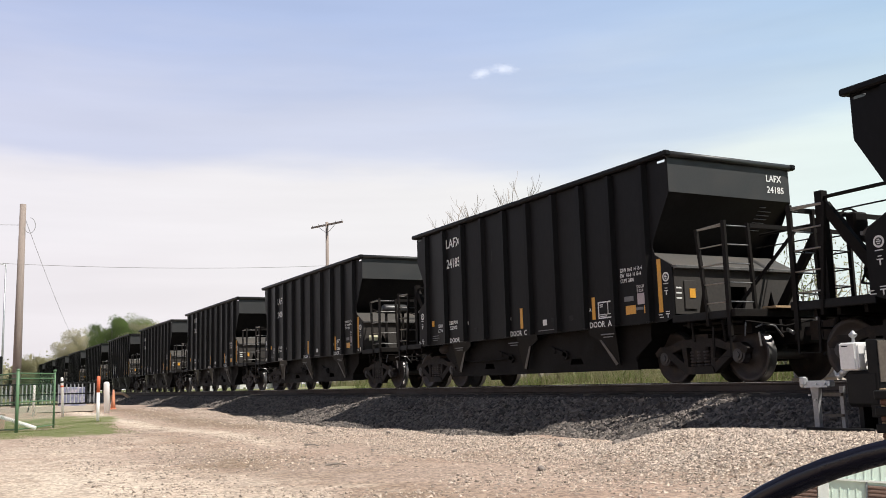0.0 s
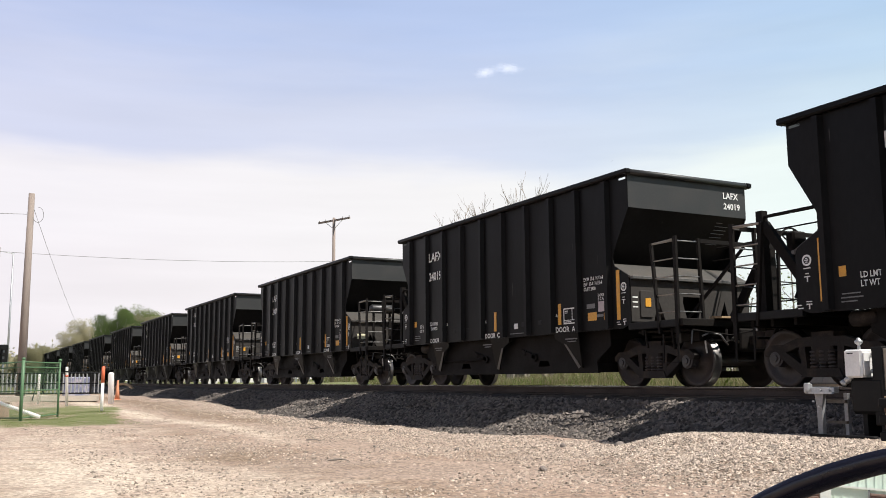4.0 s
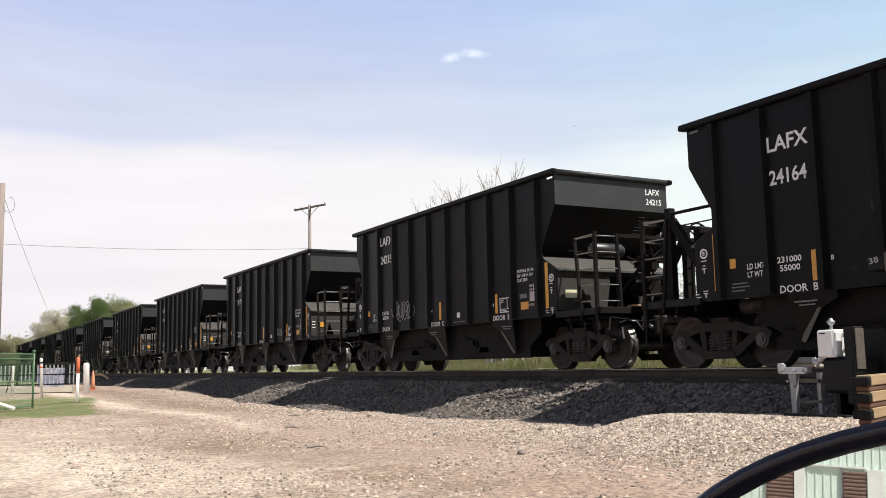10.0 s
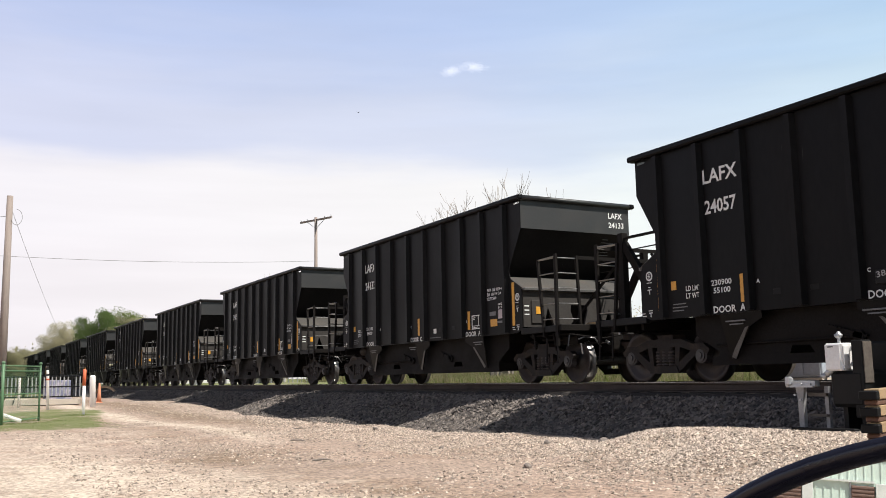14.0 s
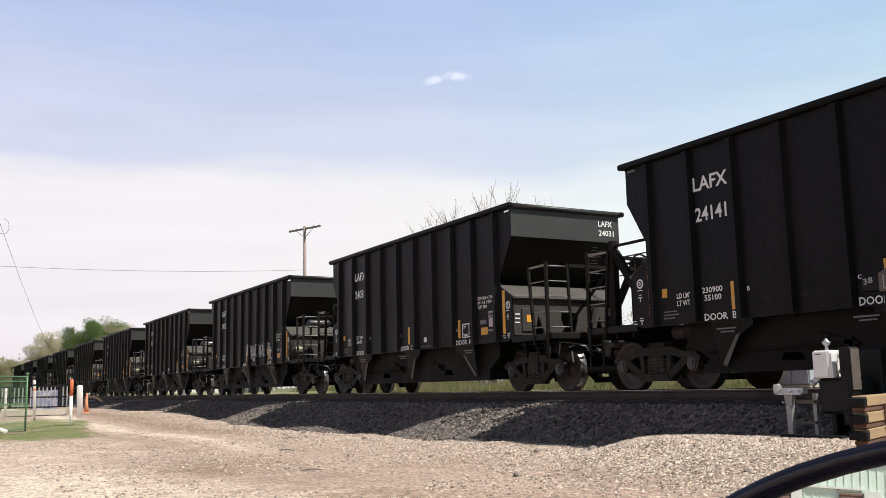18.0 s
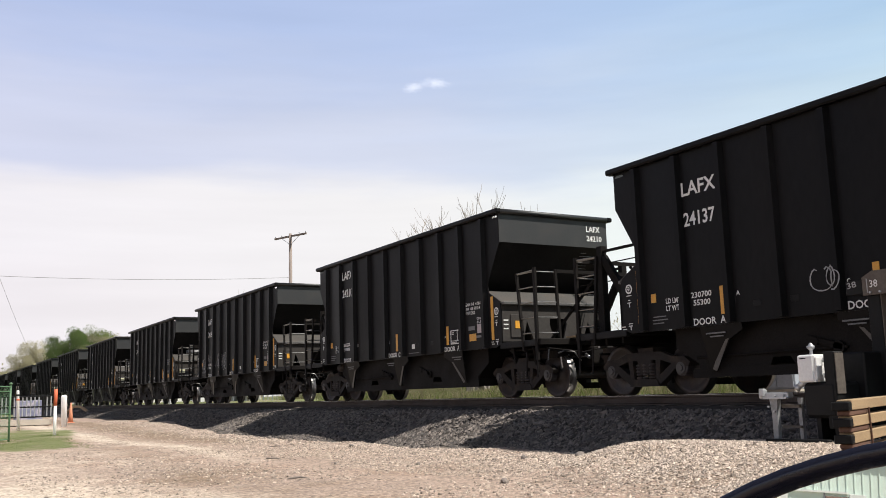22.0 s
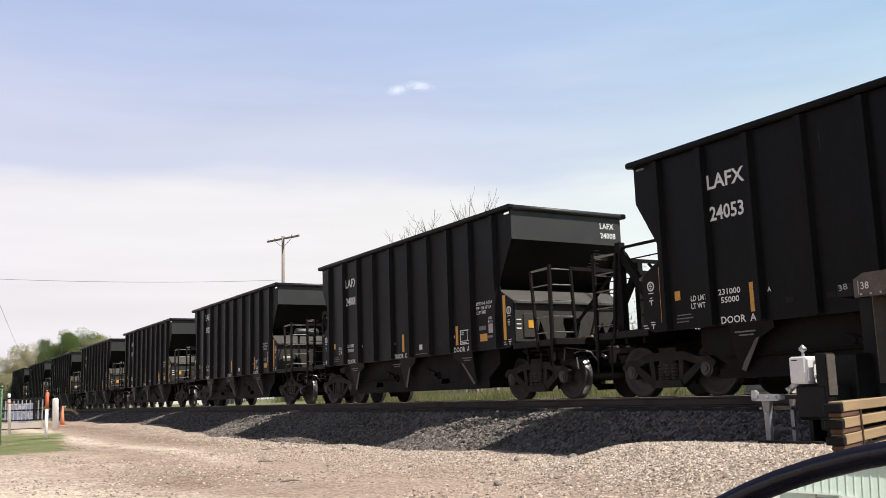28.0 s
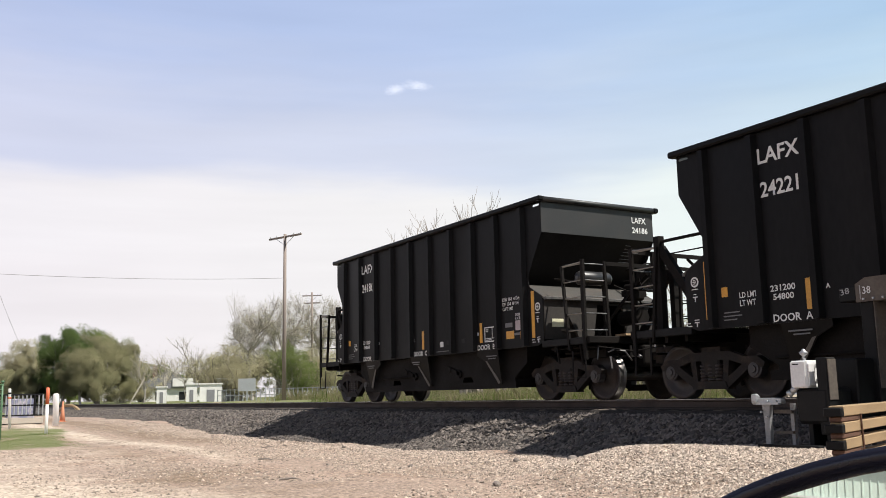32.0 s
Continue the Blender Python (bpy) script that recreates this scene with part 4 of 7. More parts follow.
def build_plants():
    for az, d, h, seed in ((148.2, 46, 9.8, 5), (147.2, 47, 10.4, 15), (146.0, 48, 9.7, 35), (147.8, 50, 10.9, 45)):
        x, y = polar(az, d)
        build_bare_tree(x, y, h, seed, "bare leafless tree behind the railway")
    # dense clump far down the line
    for az, d, h, w, leaf, seed, lab in ((171.6, 124, 9.8, 8.0, "leafdark", 21, "dense dark green tree far down the line"), (169.8, 134, 10.9, 10.8, "leaf", 22, "leafy green tree far down the line"),
                                         (169.7, 123, 9.4, 9.0, "leafolive", 23, "broad olive budding tree far down the line"), (168.5, 126, 7.8, 7.0, "leafolive", 24, "broad olive budding tree far down the line"),
                                         (173.5, 150, 9.8, 8.5, "leafpale", 25, "pale budding tree far down the line"), (173.2, 128, 5.6, 6.0, "leafolive", 26, "low olive budding tree far down the line"),
                                         (175.3, 142, 6.0, 9.0, "leafolive", 27, "low olive budding tree far down the line"), (170.6, 117, 6.6, 6.6, "leafolive", 28, "low olive budding tree far down the line")):
        x, y = polar(az, d)
        build_crown_tree(x, y, h, w, seed, leaf, lab, base=0.02, lumps=96, leaves=560, size=0.088, tight=0.82)
    for az, d, h, w, leaf, seed in ((169.6, 117, 3.6, 6.5, "leafolive", 104), (168.4, 120, 3.4, 6.0, "leafolive", 105), (173.8, 128, 3.4, 6.5, "leafolive", 106), (167.3, 126, 3.4, 5.0, "leafpale", 107),
                                    (163.0, 100, 4.4, 5.0, "leafpale", 109), (161.6, 97, 4.2, 4.6, "leafpale", 110), (158.2, 97, 4.6, 4.6, "leaf", 111), (156.8, 100, 4.4, 4.6, "leafpale", 112)):
        x, y = polar(az, d)
        build_bush(x, y, h, w * 1.3, seed, leaf, "dense tangled undergrowth far down the line", n=12000, size=0.065)
    # spreading half-bare trees and their green neighbours
    for az, d, h, w, seed in ((161.0, 108, 12.0, 8.4, 31), (158.9, 110, 12.2, 9.4, 32), (157.0, 114, 13.4, 8.5, 33)):
        x, y = polar(az, d)
        build_crown_tree(x, y, h, w, seed, "leafolive", "spreading old tree with fine new buds", lumps=64, leaves=150, size=0.05, twigs=26, base=0.22)
    for az, d, h, w, leaf, seed in ((159.2, 99, 6.4, 4.8, "leaf", 42), (162.0, 104, 6.8, 4.6, "leafpale", 44), (163.2, 112, 5.6, 5.0, "leafpale", 45), (157.2, 104, 6.0, 5.0, "leafpale", 46)):
        x, y = polar(az, d)
        build_crown_tree(x, y, h, w, seed, leaf, "bright green young tree" if leaf == "leaf" else "pale budding small tree", lumps=34, leaves=330, size=0.055, twigs=6, base=0.08)
    # low thicket that closes the view under the trees
    for i in range(10):
        x, y = polar(155.5 + 1.75 * i, 178 + 9 * (i % 3))
        build_bush(x, y, 3.2 + 0.5 * (i % 4), 9.0, 130 + i, "leafolive" if i % 3 else "leaf", "low thicket far beyond the track", n=6000, size=0.10)
    # thin leafless saplings in front of the houses
    for az, d, h, seed in ((167.2, 112, 6.4, 121), (166.1, 108, 6.0, 122), (164.2, 128, 9.0, 123), (164.9, 120, 6.0, 124), (163.2, 125, 7.5, 125)):
        x, y = polar(az, d)
        build_tree(x, y, h, seed, "leafpale", spread=0.7, levels=3, per=7, reach=0.35, size=0.05, label="thin budding sapling by the houses", low=0.25, trunk=0.012, kids=(4, 5), bark="barkpale")
    # hedge line far off
    rng = random.Random(8)
    for i in range(44):
        az = 118 + i * 1.48
        x, y = polar(az, rng.uniform(165, 230))
        build_tree(x, y, rng.uniform(5.0, 9.0), 60 + i, rng.choice(["leafpale", "leafpale", "leaf"]), spread=1.0, levels=3, per=10, reach=0.9, size=0.34, label="hazy far tree on the horizon", low=0.1, kids=(4, 5))
    # scrub close behind the track
    for az, d, h, w, leaf, seed in ((131.5, 36, 4.2, 3.2, "leaf", 81), (128.6, 38, 4.6, 3.0, "leafpale", 82), (134.5, 40, 4.4, 3.4, "leafpale", 83), (125.8, 36, 4.6, 3.2, "leaf", 84), (122.5, 37, 5.0, 3.2, "leafpale", 85), (137.5, 42, 4.4, 3.0, "leafpale", 86), (119.0, 36, 4.6, 3.2, "leaf", 87)):
        x, y = polar(az, d)
        build_bush(x, y, h, w, seed, leaf, "straggly budding shrub beyond the track", n=1500, size=0.05)
    grass_patch("dry_grass", -42, 0, 17.9, 26, 80000, 0.46, "straw", 91, "tall dry straw-coloured grass beyond the track")
    grass_patch("green_grass", -44, 0, 17.9, 26, 60000, 0.40, "grass", 92, "fresh green grass among the dry stalks")
    grass_patch("tall_weeds", -75, 0, 27, 37, 46000, 1.05, "straw", 94, "tall dry weeds in the field beyond the track")
    grass_patch("green_weeds", -75, 0, 27, 37, 20000, 0.95, "grass", 95, "green weeds in the field beyond the track")
    grass_patch("yard_grass", -34, -25.0, 1.2, 4.5, 15000, 0.05, "grass", 93, "short mown grass by the fence")


# ---- poles and wires ----
def build_utility_pole(x, y, height, r, lean=0.0, arms=(), name="utility_pole", label=""):
    z = float(ground_height(x, y)) - 0.1
    p = empty(name, x, y, z)
    part("pole", rod(bmesh.new(), (0, 0, 0), (lean, 0, height), r * 1.25, r * 0.85, n=10), "polewood", p)
    for za, half, bearing in arms:
        c, s = math.cos(radians(bearing)), math.sin(radians(bearing))
        cx = lean * za / height
        arm = part("crossarm", bar(bmesh.new(), (cx - c * half, -s * half, za), (cx + c * half, s * half, za), 0.10, 0.13), "polewood", p)
        for k in (-0.95, -0.55, 0.55, 0.95):
            part("insulator", lathe(bmesh.new(), [(0, 0.015), (0.04, 0.02), (0.07, 0.035), (0.11, 0.035), (0.13, 0.02)], 8, "z"), "greyiron", arm).matrix_basis = pose(cx + c * half * k, s * half * k, za + 0.06)
        for k in (-1, 1):
            part("arm_brace", bar(bmesh.new(), (cx + k * c * half * 0.55, k * s * half * 0.55, za - 0.05), (cx, 0, za - 0.65), 0.03, 0.03), "greyiron", p)
    return tagged(p, label, "utility pole")


def wire_span(a, b, sag, r, label, n=18):
    bm = bmesh.new()
    a, b = Vector(a), Vector(b)
    pts = [a.lerp(b, i / n) - Vector((0, 0, sag * 4 * (i / n) * (1 - i / n))) for i in range(n + 1)]
    tube_path(bm, pts, r, 5)
    return tagged(part("overhead_wire", bm, "wire"), label, "wire")


def build_poles():
    x, y = polar(159.1, 68)
    build_utility_pole(x, y, 12.28, 0.13, arms=((12.08, 1.75, 20),), label="weathered wooden pole with one crossarm")
    x2, y2 = polar(157.4, 112)
    build_utility_pole(x2, y2, 12.6, 0.14, lean=-0.2, arms=((12.2, 1.2, 50), (11.3, 1.0, 50)), label="far wooden pole with two crossarms")
    lx, ly = polar(176.68, 45)
    pole = build_utility_pole(lx, ly, 9.35, 0.155, lean=0.12, label="tall bare wooden pole behind the fence")
    loop = [(0.12 + 0.1 * math.sin(a / 2), 0.30 + 0.26 * math.sin(a) * 0.9, 8.4 + 0.36 * math.cos(a)) for a in (i * 0.45 for i in range(13))]
    part("wire_loop", tube_path(bmesh.new(), loop, 0.012, 5), "wire", pole)
    lx2, ly2 = polar(178.6, 40)
    build_utility_pole(lx2, ly2, 9.2, 0.14, lean=0.45, label="leaning wooden pole at the yard's edge")
    tx, ty = polar(178.2, 62)
    build_utility_pole(tx, ty, 9.1, 0.10, label="thin wooden pole beside the yard")
    # thin steel mast with an arm
    mx, my = polar(177.44, 80)
    mast = empty("lamp_mast", mx, my, 0)
    part("mast", rod(bmesh.new(), (0, 0, 0), (0, 0, 11.3), 0.09, 0.06, n=8), "greyiron", mast)
    part("arm", rod(bmesh.new(), (0, 0, 11.2), (0.2, -1.2, 11.35), 0.04, 0.03, n=6), "greyiron", mast)
    part("lamp_head", bbox(0.1, 0.3, -1.7, -1.1, 11.28, 11.42, bevel=0.03), "blackbox", mast)
    tagged(mast, "thin grey steel lamp mast with a short arm", "lamp post")
    # railway colour-light signal far down the line
    sx, sy = polar(177.64, 74)
    sig = empty("railway_signal", sx, sy, 0)
    part("mast", rod(bmesh.new(), (0, 0, 0), (0, 0, 3.6), 0.06, n=8), "greyiron", sig)
    part("signal_head", bbox(-0.12, 0.0, -0.28, 0.28, 2.4, 3.8, bevel=0.05), "blackbox", sig)
    for z in (2.65, 3.1, 3.52):
        part("hood", lathe(bmesh.new(), [(0, 0.13), (0.22, 0.14), (0.24, 0.12)], 10, "x"), "blackbox", sig).matrix_basis = pose(0, 0, z)
    tagged(sig, "black three-lamp railway signal on a mast", "signal")
    wire_span((lx, ly, 8.6), (lx + 0.4, ly - 40, 8.4), 0.4, 0.012, "thin wire strung from the wooden pole")
    wire_span((tx, ty, 9.02), (x, y, 9.8), 0.25, 0.014, "thin wire strung between wooden poles")
    wire_span((lx, ly, 9.2), (lx - 50, ly + 8, 5.5), 0.3, 0.010, "thin slack wire leading down the yard")
    wire_span((-30, -1.4, 15.5), (-30.6, -0.4, 8.4), 0.0, 0.012, "service wire sloping down at the yard's edge")
    wire_span((-30.6, -0.4, 8.4), (lx2, ly2, 9.4), 0.1, 0.012, "service wire to the leaning pole")


# ---- fence, posts and rail at the yard's edge ----
def tube(name, a, b, r, parent, mat="green", n=8):
    return part(name, rod(bmesh.new(), a, b, r, n=n), mat, parent)


def chain_mesh(name, a, b, z0, z1, step, r, parent, mat):
    """Diagonal chain-link wires in one upright panel from a to b."""
    bm = bmesh.new()
    a, b = Vector((*a, 0)), Vector((*b, 0))
    length, h = (b - a).length, z1 - z0
    d = (b - a).normalized()
    s = -h
    while s < length:
        for k in (1, -1):
            t0, t1 = max(s, 0), min(s + h, length)
            if t1 - t0 > 0.03:
                za, zb = (z0 + (t0 - s), z0 + (t1 - s)) if k > 0 else (z1 - (t0 - s), z1 - (t1 - s))
                rod(bm, a + d * t0 + Vector((0, 0, za)), a + d * t1 + Vector((0, 0, zb)), r, n=3, caps=False)
        s += step
    return tagged(part(name, bm, mat, parent), kind="stuff")


def build_fence():
    """Green chain-link fence whose last bay closes the corner."""
    pts = FENCE
    fence = empty("chain_link_fence")
    for i, (x, y) in enumerate(pts):
        z = float(ground_height(x, y))
        p = tube("post", (x, y, z - 0.2), (x, y, z + 1.66), 0.03 if i != 2 else 0.045, fence)
        part("post_cap", lathe(bmesh.new(), [(0, 0.05), (0.03, 0.055), (0.06, 0.03)], 8, "z"), "green", p).matrix_basis = pose(x, y, z + 1.64)
    for (x0, y0), (x1, y1) in zip(pts, pts[1:]):
        z0, z1 = float(ground_height(x0, y0)), float(ground_height(x1, y1))
        for h in (1.58, 1.44, 0.80, 0.08):
            tube("rail", (x0, y0, z0 + h), (x1, y1, z1 + h), 0.019, fence, n=6)
        chain_mesh("mesh_wire", (x0, y0), (x1, y1), min(z0, z1) + 0.08, min(z0, z1) + 1.58, 0.11, 0.003, fence, "green")
    tagged(fence, "green painted chain-link fence with pipe rails", "fence")


FENCE = [polar(181.5, 30), polar(178.07, 29), polar(176.6, 27.7), polar(174.7, 30)]


def marker_post(x, y, h, r, top, name, label, mat="whitepost", tilt=0.0):
    z = float(ground_height(x, y))
    p = empty(name, x, y, z)
    p.matrix_basis = pose(x, y, z, tilt, tilt * 0.6, 0)
    part("shaft", lathe(bmesh.new(), [(-0.1, r), (h * (1 - top) if top else h - r * 0.6, r), (h - r * 0.5, r), (h, r * 0.6)] if not top else [(-0.1, r), (h * (1 - top), r)], 12, "z"), mat, p)
    if top:
        part("cap", lathe(bmesh.new(), [(h * (1 - top), r * 1.12), (h - r * 0.4, r * 1.12), (h, r * 0.7)], 12, "z"), "redpost" if mat == "whitepost" else mat, p, "orange-red top sleeve")
    return tagged(p, label, "marker post", "marker posts")


def build_yard_edge():
    x, y = polar(*POSTS["red"])
    marker_post(x, y, 1.47, 0.05, 0.36, "marker_post", "white marker post with an orange-red top")
    x, y = polar(*POSTS["white"])
    marker_post(x, y, 1.2, 0.11, 0, "marker_post", "thick white plastic marker post", tilt=2)
    x, y = polar(*POSTS["thin"])
    p = marker_post(x, y, 1.42, 0.05, 0, "marker_post", "white marker post with red and dark bands", tilt=2.5)
    for z0, m in ((1.22, "blackbox"), (1.06, "redpost")):
        part("band", lathe(bmesh.new(), [(z0, 0.053), (z0 + 0.06, 0.053)], 12, "z"), m, p)
    x, y = polar(*POSTS["cone"])
    z = float(ground_height(x, y))
    cone = empty("traffic_cone", x, y, z)
    part("shell", lathe(bmesh.new(), [(0.03, 0.12), (0.45, 0.08), (0.92, 0.04), (0.95, 0.03)], 14, "z"), "cone", cone)
    part("foot", bbox(-0.16, 0.16, -0.16, 0.16, 0, 0.04, bevel=0.01), "cone", cone)
    tagged(cone, "tall faded orange traffic cone", "traffic cone")
    for key, h in (("far1", 1.2), ("far2", 1.25)):
        x, y = polar(*POSTS[key])
        marker_post(x, y, h, 0.05, 0, "marker_post", "slim white marker post behind the fence")
    # culvert rail on a concrete slab
    x0, y0 = polar(*RAILING[0])
    x1, y1 = polar(*RAILING[1])
    z = 0.34
    slab = new("culvert_slab")
    part("slab", bar(bmesh.new(), (x0, y0, z + 0.06), (x1, y1, z + 0.06), 1.3, 0.22), "concrete", slab)
    tagged(slab, "pale concrete culvert slab under the railing", "concrete slab")
    rail = new("metal_railing")
    a, b = Vector((x0, y0, z + 0.2)), Vector((x1, y1, z + 0.2))
    up = Vector((0, 0, 1))
    for h in (0.08, 0.50, 0.94):
        tube("rail", a + up * h, b + up * h, 0.035, rail, "blackbox", 6)
    n = 26
    for i in range(n + 1):
        p = a.lerp(b, i / n)
        tube("baluster", p + up * 0.08, p + up * 0.94, 0.03 if i % 6 else 0.05, rail, "blackbox" if i % 6 == 0 else "greyiron", 6)
    tube("strut", a.lerp(b, 0.42) + up * 0.9, a.lerp(b, 0.42) + Vector((1.0, -0.3, -0.2)), 0.02, rail, "blackbox", 6)
    tagged(rail, "dark metal railing with pale balusters", "railing")
    box_ob = empty("painted_cabinet", x0 * 0.35 + x1 * 0.65 - 1.2, y0 * 0.35 + y1 * 0.65 + 0.7, z)
    part("body", bbox(-0.3, 0.3, -0.55, 0.55, 0, 0.98, bevel=0.03), "bluegraffiti", box_ob)
    tagged(box_ob, "low cabinet covered in faded blue and red paint", "cabinet")
    x, y = polar(177.75, 29.8)
    tb = empty("utility_box", x, y, float(ground_height(x, y)))
    part("body", bbox(-0.2, 0.2, -0.28, 0.28, -0.05, 0.46, bevel=0.02), "tanbox", tb)
    part("lid", bbox(-0.22, 0.22, -0.30, 0.30, 0.46, 0.50, bevel=0.01), "tanbox", tb)
    tagged(tb, "low tan steel utility box behind the fence", "utility box")
    x, y = polar(178.9, 84)
    sh = empty("low_shed", x, y, 0.2)
    part("wall", bbox(-2.0, 2.0, -3.0, 1.2, 0, 1.9), "roofgrey", sh)
    part("roof", bbox(-2.2, 2.2, -3.2, 1.4, 1.9, 2.5), "housewhite", sh)
    tagged(sh, "low grey shed with a white fascia", "shed")
    # loose white pipe lying by the fence
    pz = 0.26
    lp = part("plastic_pipe", rod(bmesh.new(), (-28.6, 0.95, pz + 0.36), (-28.0, 2.15, pz - 0.10), 0.05, n=10), "whitepost")
    tagged(lp, "white plastic pipe lying aslant by the fence", "pipe")
    # orange corrugated pipe by the track
    bm = bmesh.new()
    pts = [Vector((*polar(171.75 - 0.17 * i, 67 - 0.6 * i), h)) for i, h in enumerate((0.55, 0.80, 0.93, 0.95, 0.92, 0.84, 0.68, 0.42))]
    tube_path(bm, pts, 0.09, 8)
    tagged(part("corrugated_pipe", bm, "plank"), "bent tan corrugated pipe beside the track", "pipe")


POSTS = {"red": (172.37, 32.5), "white": (171.88, 38.5), "thin": (174.24, 36.5), "cone": (171.55, 48), "far1": (175.75, 41), "far2": (176.9, 46)}
RAILING = ((178.0, 44), (172.6, 43.5))


# ---- crossing equipment beside the track ----
def build_equipment():
    z = EQUIP_Z
    # galvanised stand with a cross channel
    st = empty("bracket_stand", -7.90, 9.30, z)
    part("cross_channel", box(bbox(-0.16, 0.24, -0.05, 0.05, 0.46, 0.53, bevel=0.008), -0.10, 0.24, -0.09, -0.05, 0.45, 0.47), "greyiron", st)
    part("leg", prism(bmesh.new(), [(-0.032, -0.25), (0.032, -0.25), (0.040, 0.30), (0.065, 0.46), (-0.065, 0.46), (-0.040, 0.30)], -0.03, 0.03), "zinc", st)
    part("leg", bbox(0.25, 0.30, 0.10, 0.15, -0.25, 0.46), "zinc", st)
    part("cross_bar", bbox(0.04, 0.30, 0.06, 0.10, 0.34, 0.38), "brownsteel", st)
    part("cross_bar", bbox(0.04, 0.30, 0.06, 0.10, 0.10, 0.13), "brownsteel", st)
    part("clamp", box(bbox(-0.20, -0.12, -0.07, 0.03, 0.45, 0.57, bevel=0.02), -0.17, -0.10, -0.09, -0.03, 0.48, 0.58, bevel=0.01), "greyiron", st)
    for dx, dz in ((-0.05, 0.36), (0.03, 0.30), (0.05, 0.49), (0.18, 0.49)):
        part("bolt", lathe(bmesh.new(), [(0, 0.014), (0.025, 0.014), (0.03, 0.008)], 6), "greyiron", st).matrix_basis = pose(dx, -0.075, dz, 0, 0, 0)
    tagged(st, "galvanised steel stand with a bolted cross channel", "stand")
    # black gate mechanism under a white junction box
    gm = empty("gate_mechanism", -7.36, 9.45, z)
    part("housing", bbox(-0.12, 0.34, -0.16, 0.30, 0.22, 0.64, bevel=0.04), "blackbox", gm)
    part("base_plate", bbox(-0.20, 0.40, -0.20, 0.34, -0.22, -0.10, bevel=0.008), "blackbox", gm)
    for dx in (0.0, 0.24):
        part("leg", bbox(dx - 0.03, dx + 0.03, -0.06, 0.20, -0.10, 0.22), "blackbox", gm)
    part("cable_gland", rod(rod(bmesh.new(), (-0.165, -0.15, 0.595), (-0.10, -0.12, 0.655), 0.035, 0.05, n=10), (-0.20, -0.16, 0.565), (-0.165, -0.15, 0.60), 0.045, 0.035, n=10), "greyiron", gm, "bright metal cable gland")
    part("column", bbox(0.20, 0.345, -0.15, 0.02, 0.10, 0.99, bevel=0.01), "blackbox", gm)
    part("side_cover", bbox(0.347, 0.358, -0.14, 0.01, 0.50, 0.97, bevel=0.003), "brownsteel", gm, "brown cover plate")
    part("rear_housing", bbox(-0.10, 0.40, 0.32, 0.75, -0.15, 0.98, bevel=0.02), "blackbox", gm)
    tagged(gm, "black steel crossing gate mechanism on the stone mound", "gate mechanism")
    jb = empty("junction_box", -7.36, 9.36, z + 0.64)
    part("body", bbox(-0.125, 0.10, -0.10, 0.13, 0.0, 0.325, bevel=0.015), "whitebox", jb)
    part("lid", bbox(-0.12, 0.085, -0.115, -0.10, 0.015, 0.31, bevel=0.005), "whitebox", jb)
    part("hinge_side", bbox(0.10, 0.118, -0.08, 0.02, 0.03, 0.29, bevel=0.004), "whitebox", jb)
    for z0 in (0.05, 0.23):
        part("hinge", rod(bmesh.new(), (0.122, 0.05, z0), (0.122, 0.05, z0 + 0.05), 0.014, n=8), "greyiron", jb)
    part("vent_slot", bbox(-0.08, 0.0, -0.119, -0.115, 0.275, 0.287), "blackbox", jb)
    part("finial", lathe(bmesh.new(), [(0.325, 0.022), (0.36, 0.018), (0.375, 0.016), (0.40, 0.045), (0.425, 0.05), (0.44, 0.025), (0.455, 0.02), (0.465, 0.008)], 12, "z"), "greyiron", jb, "bright metal finial")
    tagged(jb, "white enamel junction box with a metal finial", "junction box")
    # steel mast with a wide head
    ms = empty("gate_mast", -6.93, 10.2, z)
    part("shaft", bbox(-0.14, 0.03, -0.10, 0.26, 0.45, 1.66, bevel=0.01), "blackbox", ms)
    # sunward side of the black shaft; its lit tone is coloured in brown
    part("flange", bbox(0.032, 0.046, -0.09, 0.25, 0.62, 1.66, bevel=0.003), "brownsteel", ms)
    part("foot", prism(bmesh.new(), [(-0.04, -0.25), (0.08, -0.25), (0.10, 0.46), (-0.14, 0.46)], -0.05, 0.18), "blackbox", ms)
    part("head", prism(bmesh.new(), [(-0.16, 1.66), (0.50, 1.66), (0.49, 1.80), (0.36, 1.95), (-0.02, 1.95), (-0.16, 1.88)], -0.14, 0.16), "brownsteel", ms)
    part("counterweight", bbox(-0.40, -0.162, -0.13, 0.14, 1.68, 1.86, bevel=0.01), "blackbox", ms)
    letters("plate_number", "38", 0.09, 0.11, "white", ms, pose(-0.06, -0.146, 1.75), 0.01)
    part("plate_edge", bbox(-0.10, -0.088, -0.146, -0.14, 1.69, 1.86), "greytext", ms)
    letters("plate_number", "38", 0.075, 0.13, "greytext", ms, pose(-0.37, -0.134, 1.76, 0, -8, 0), 0.01)
    for i in range(4):
        part("bolt", lathe(bmesh.new(), [(0, 0.014), (0.02, 0.014), (0.025, 0.008)], 6), "greyiron", ms).matrix_basis = pose(-0.05 + 0.13 * i, -0.165, 1.69, 0, 0, 0)
    tagged(ms, "weathered brown steel gate mast with a wide head", "gate mast")
    # tan timbers between rusty brackets, lying across the line of the track
    tb = empty("timber_stack", -5.27, 7.17, 0)
    tb.matrix_basis = pose(-5.27, 7.17, -0.04, 0, 0, 23)
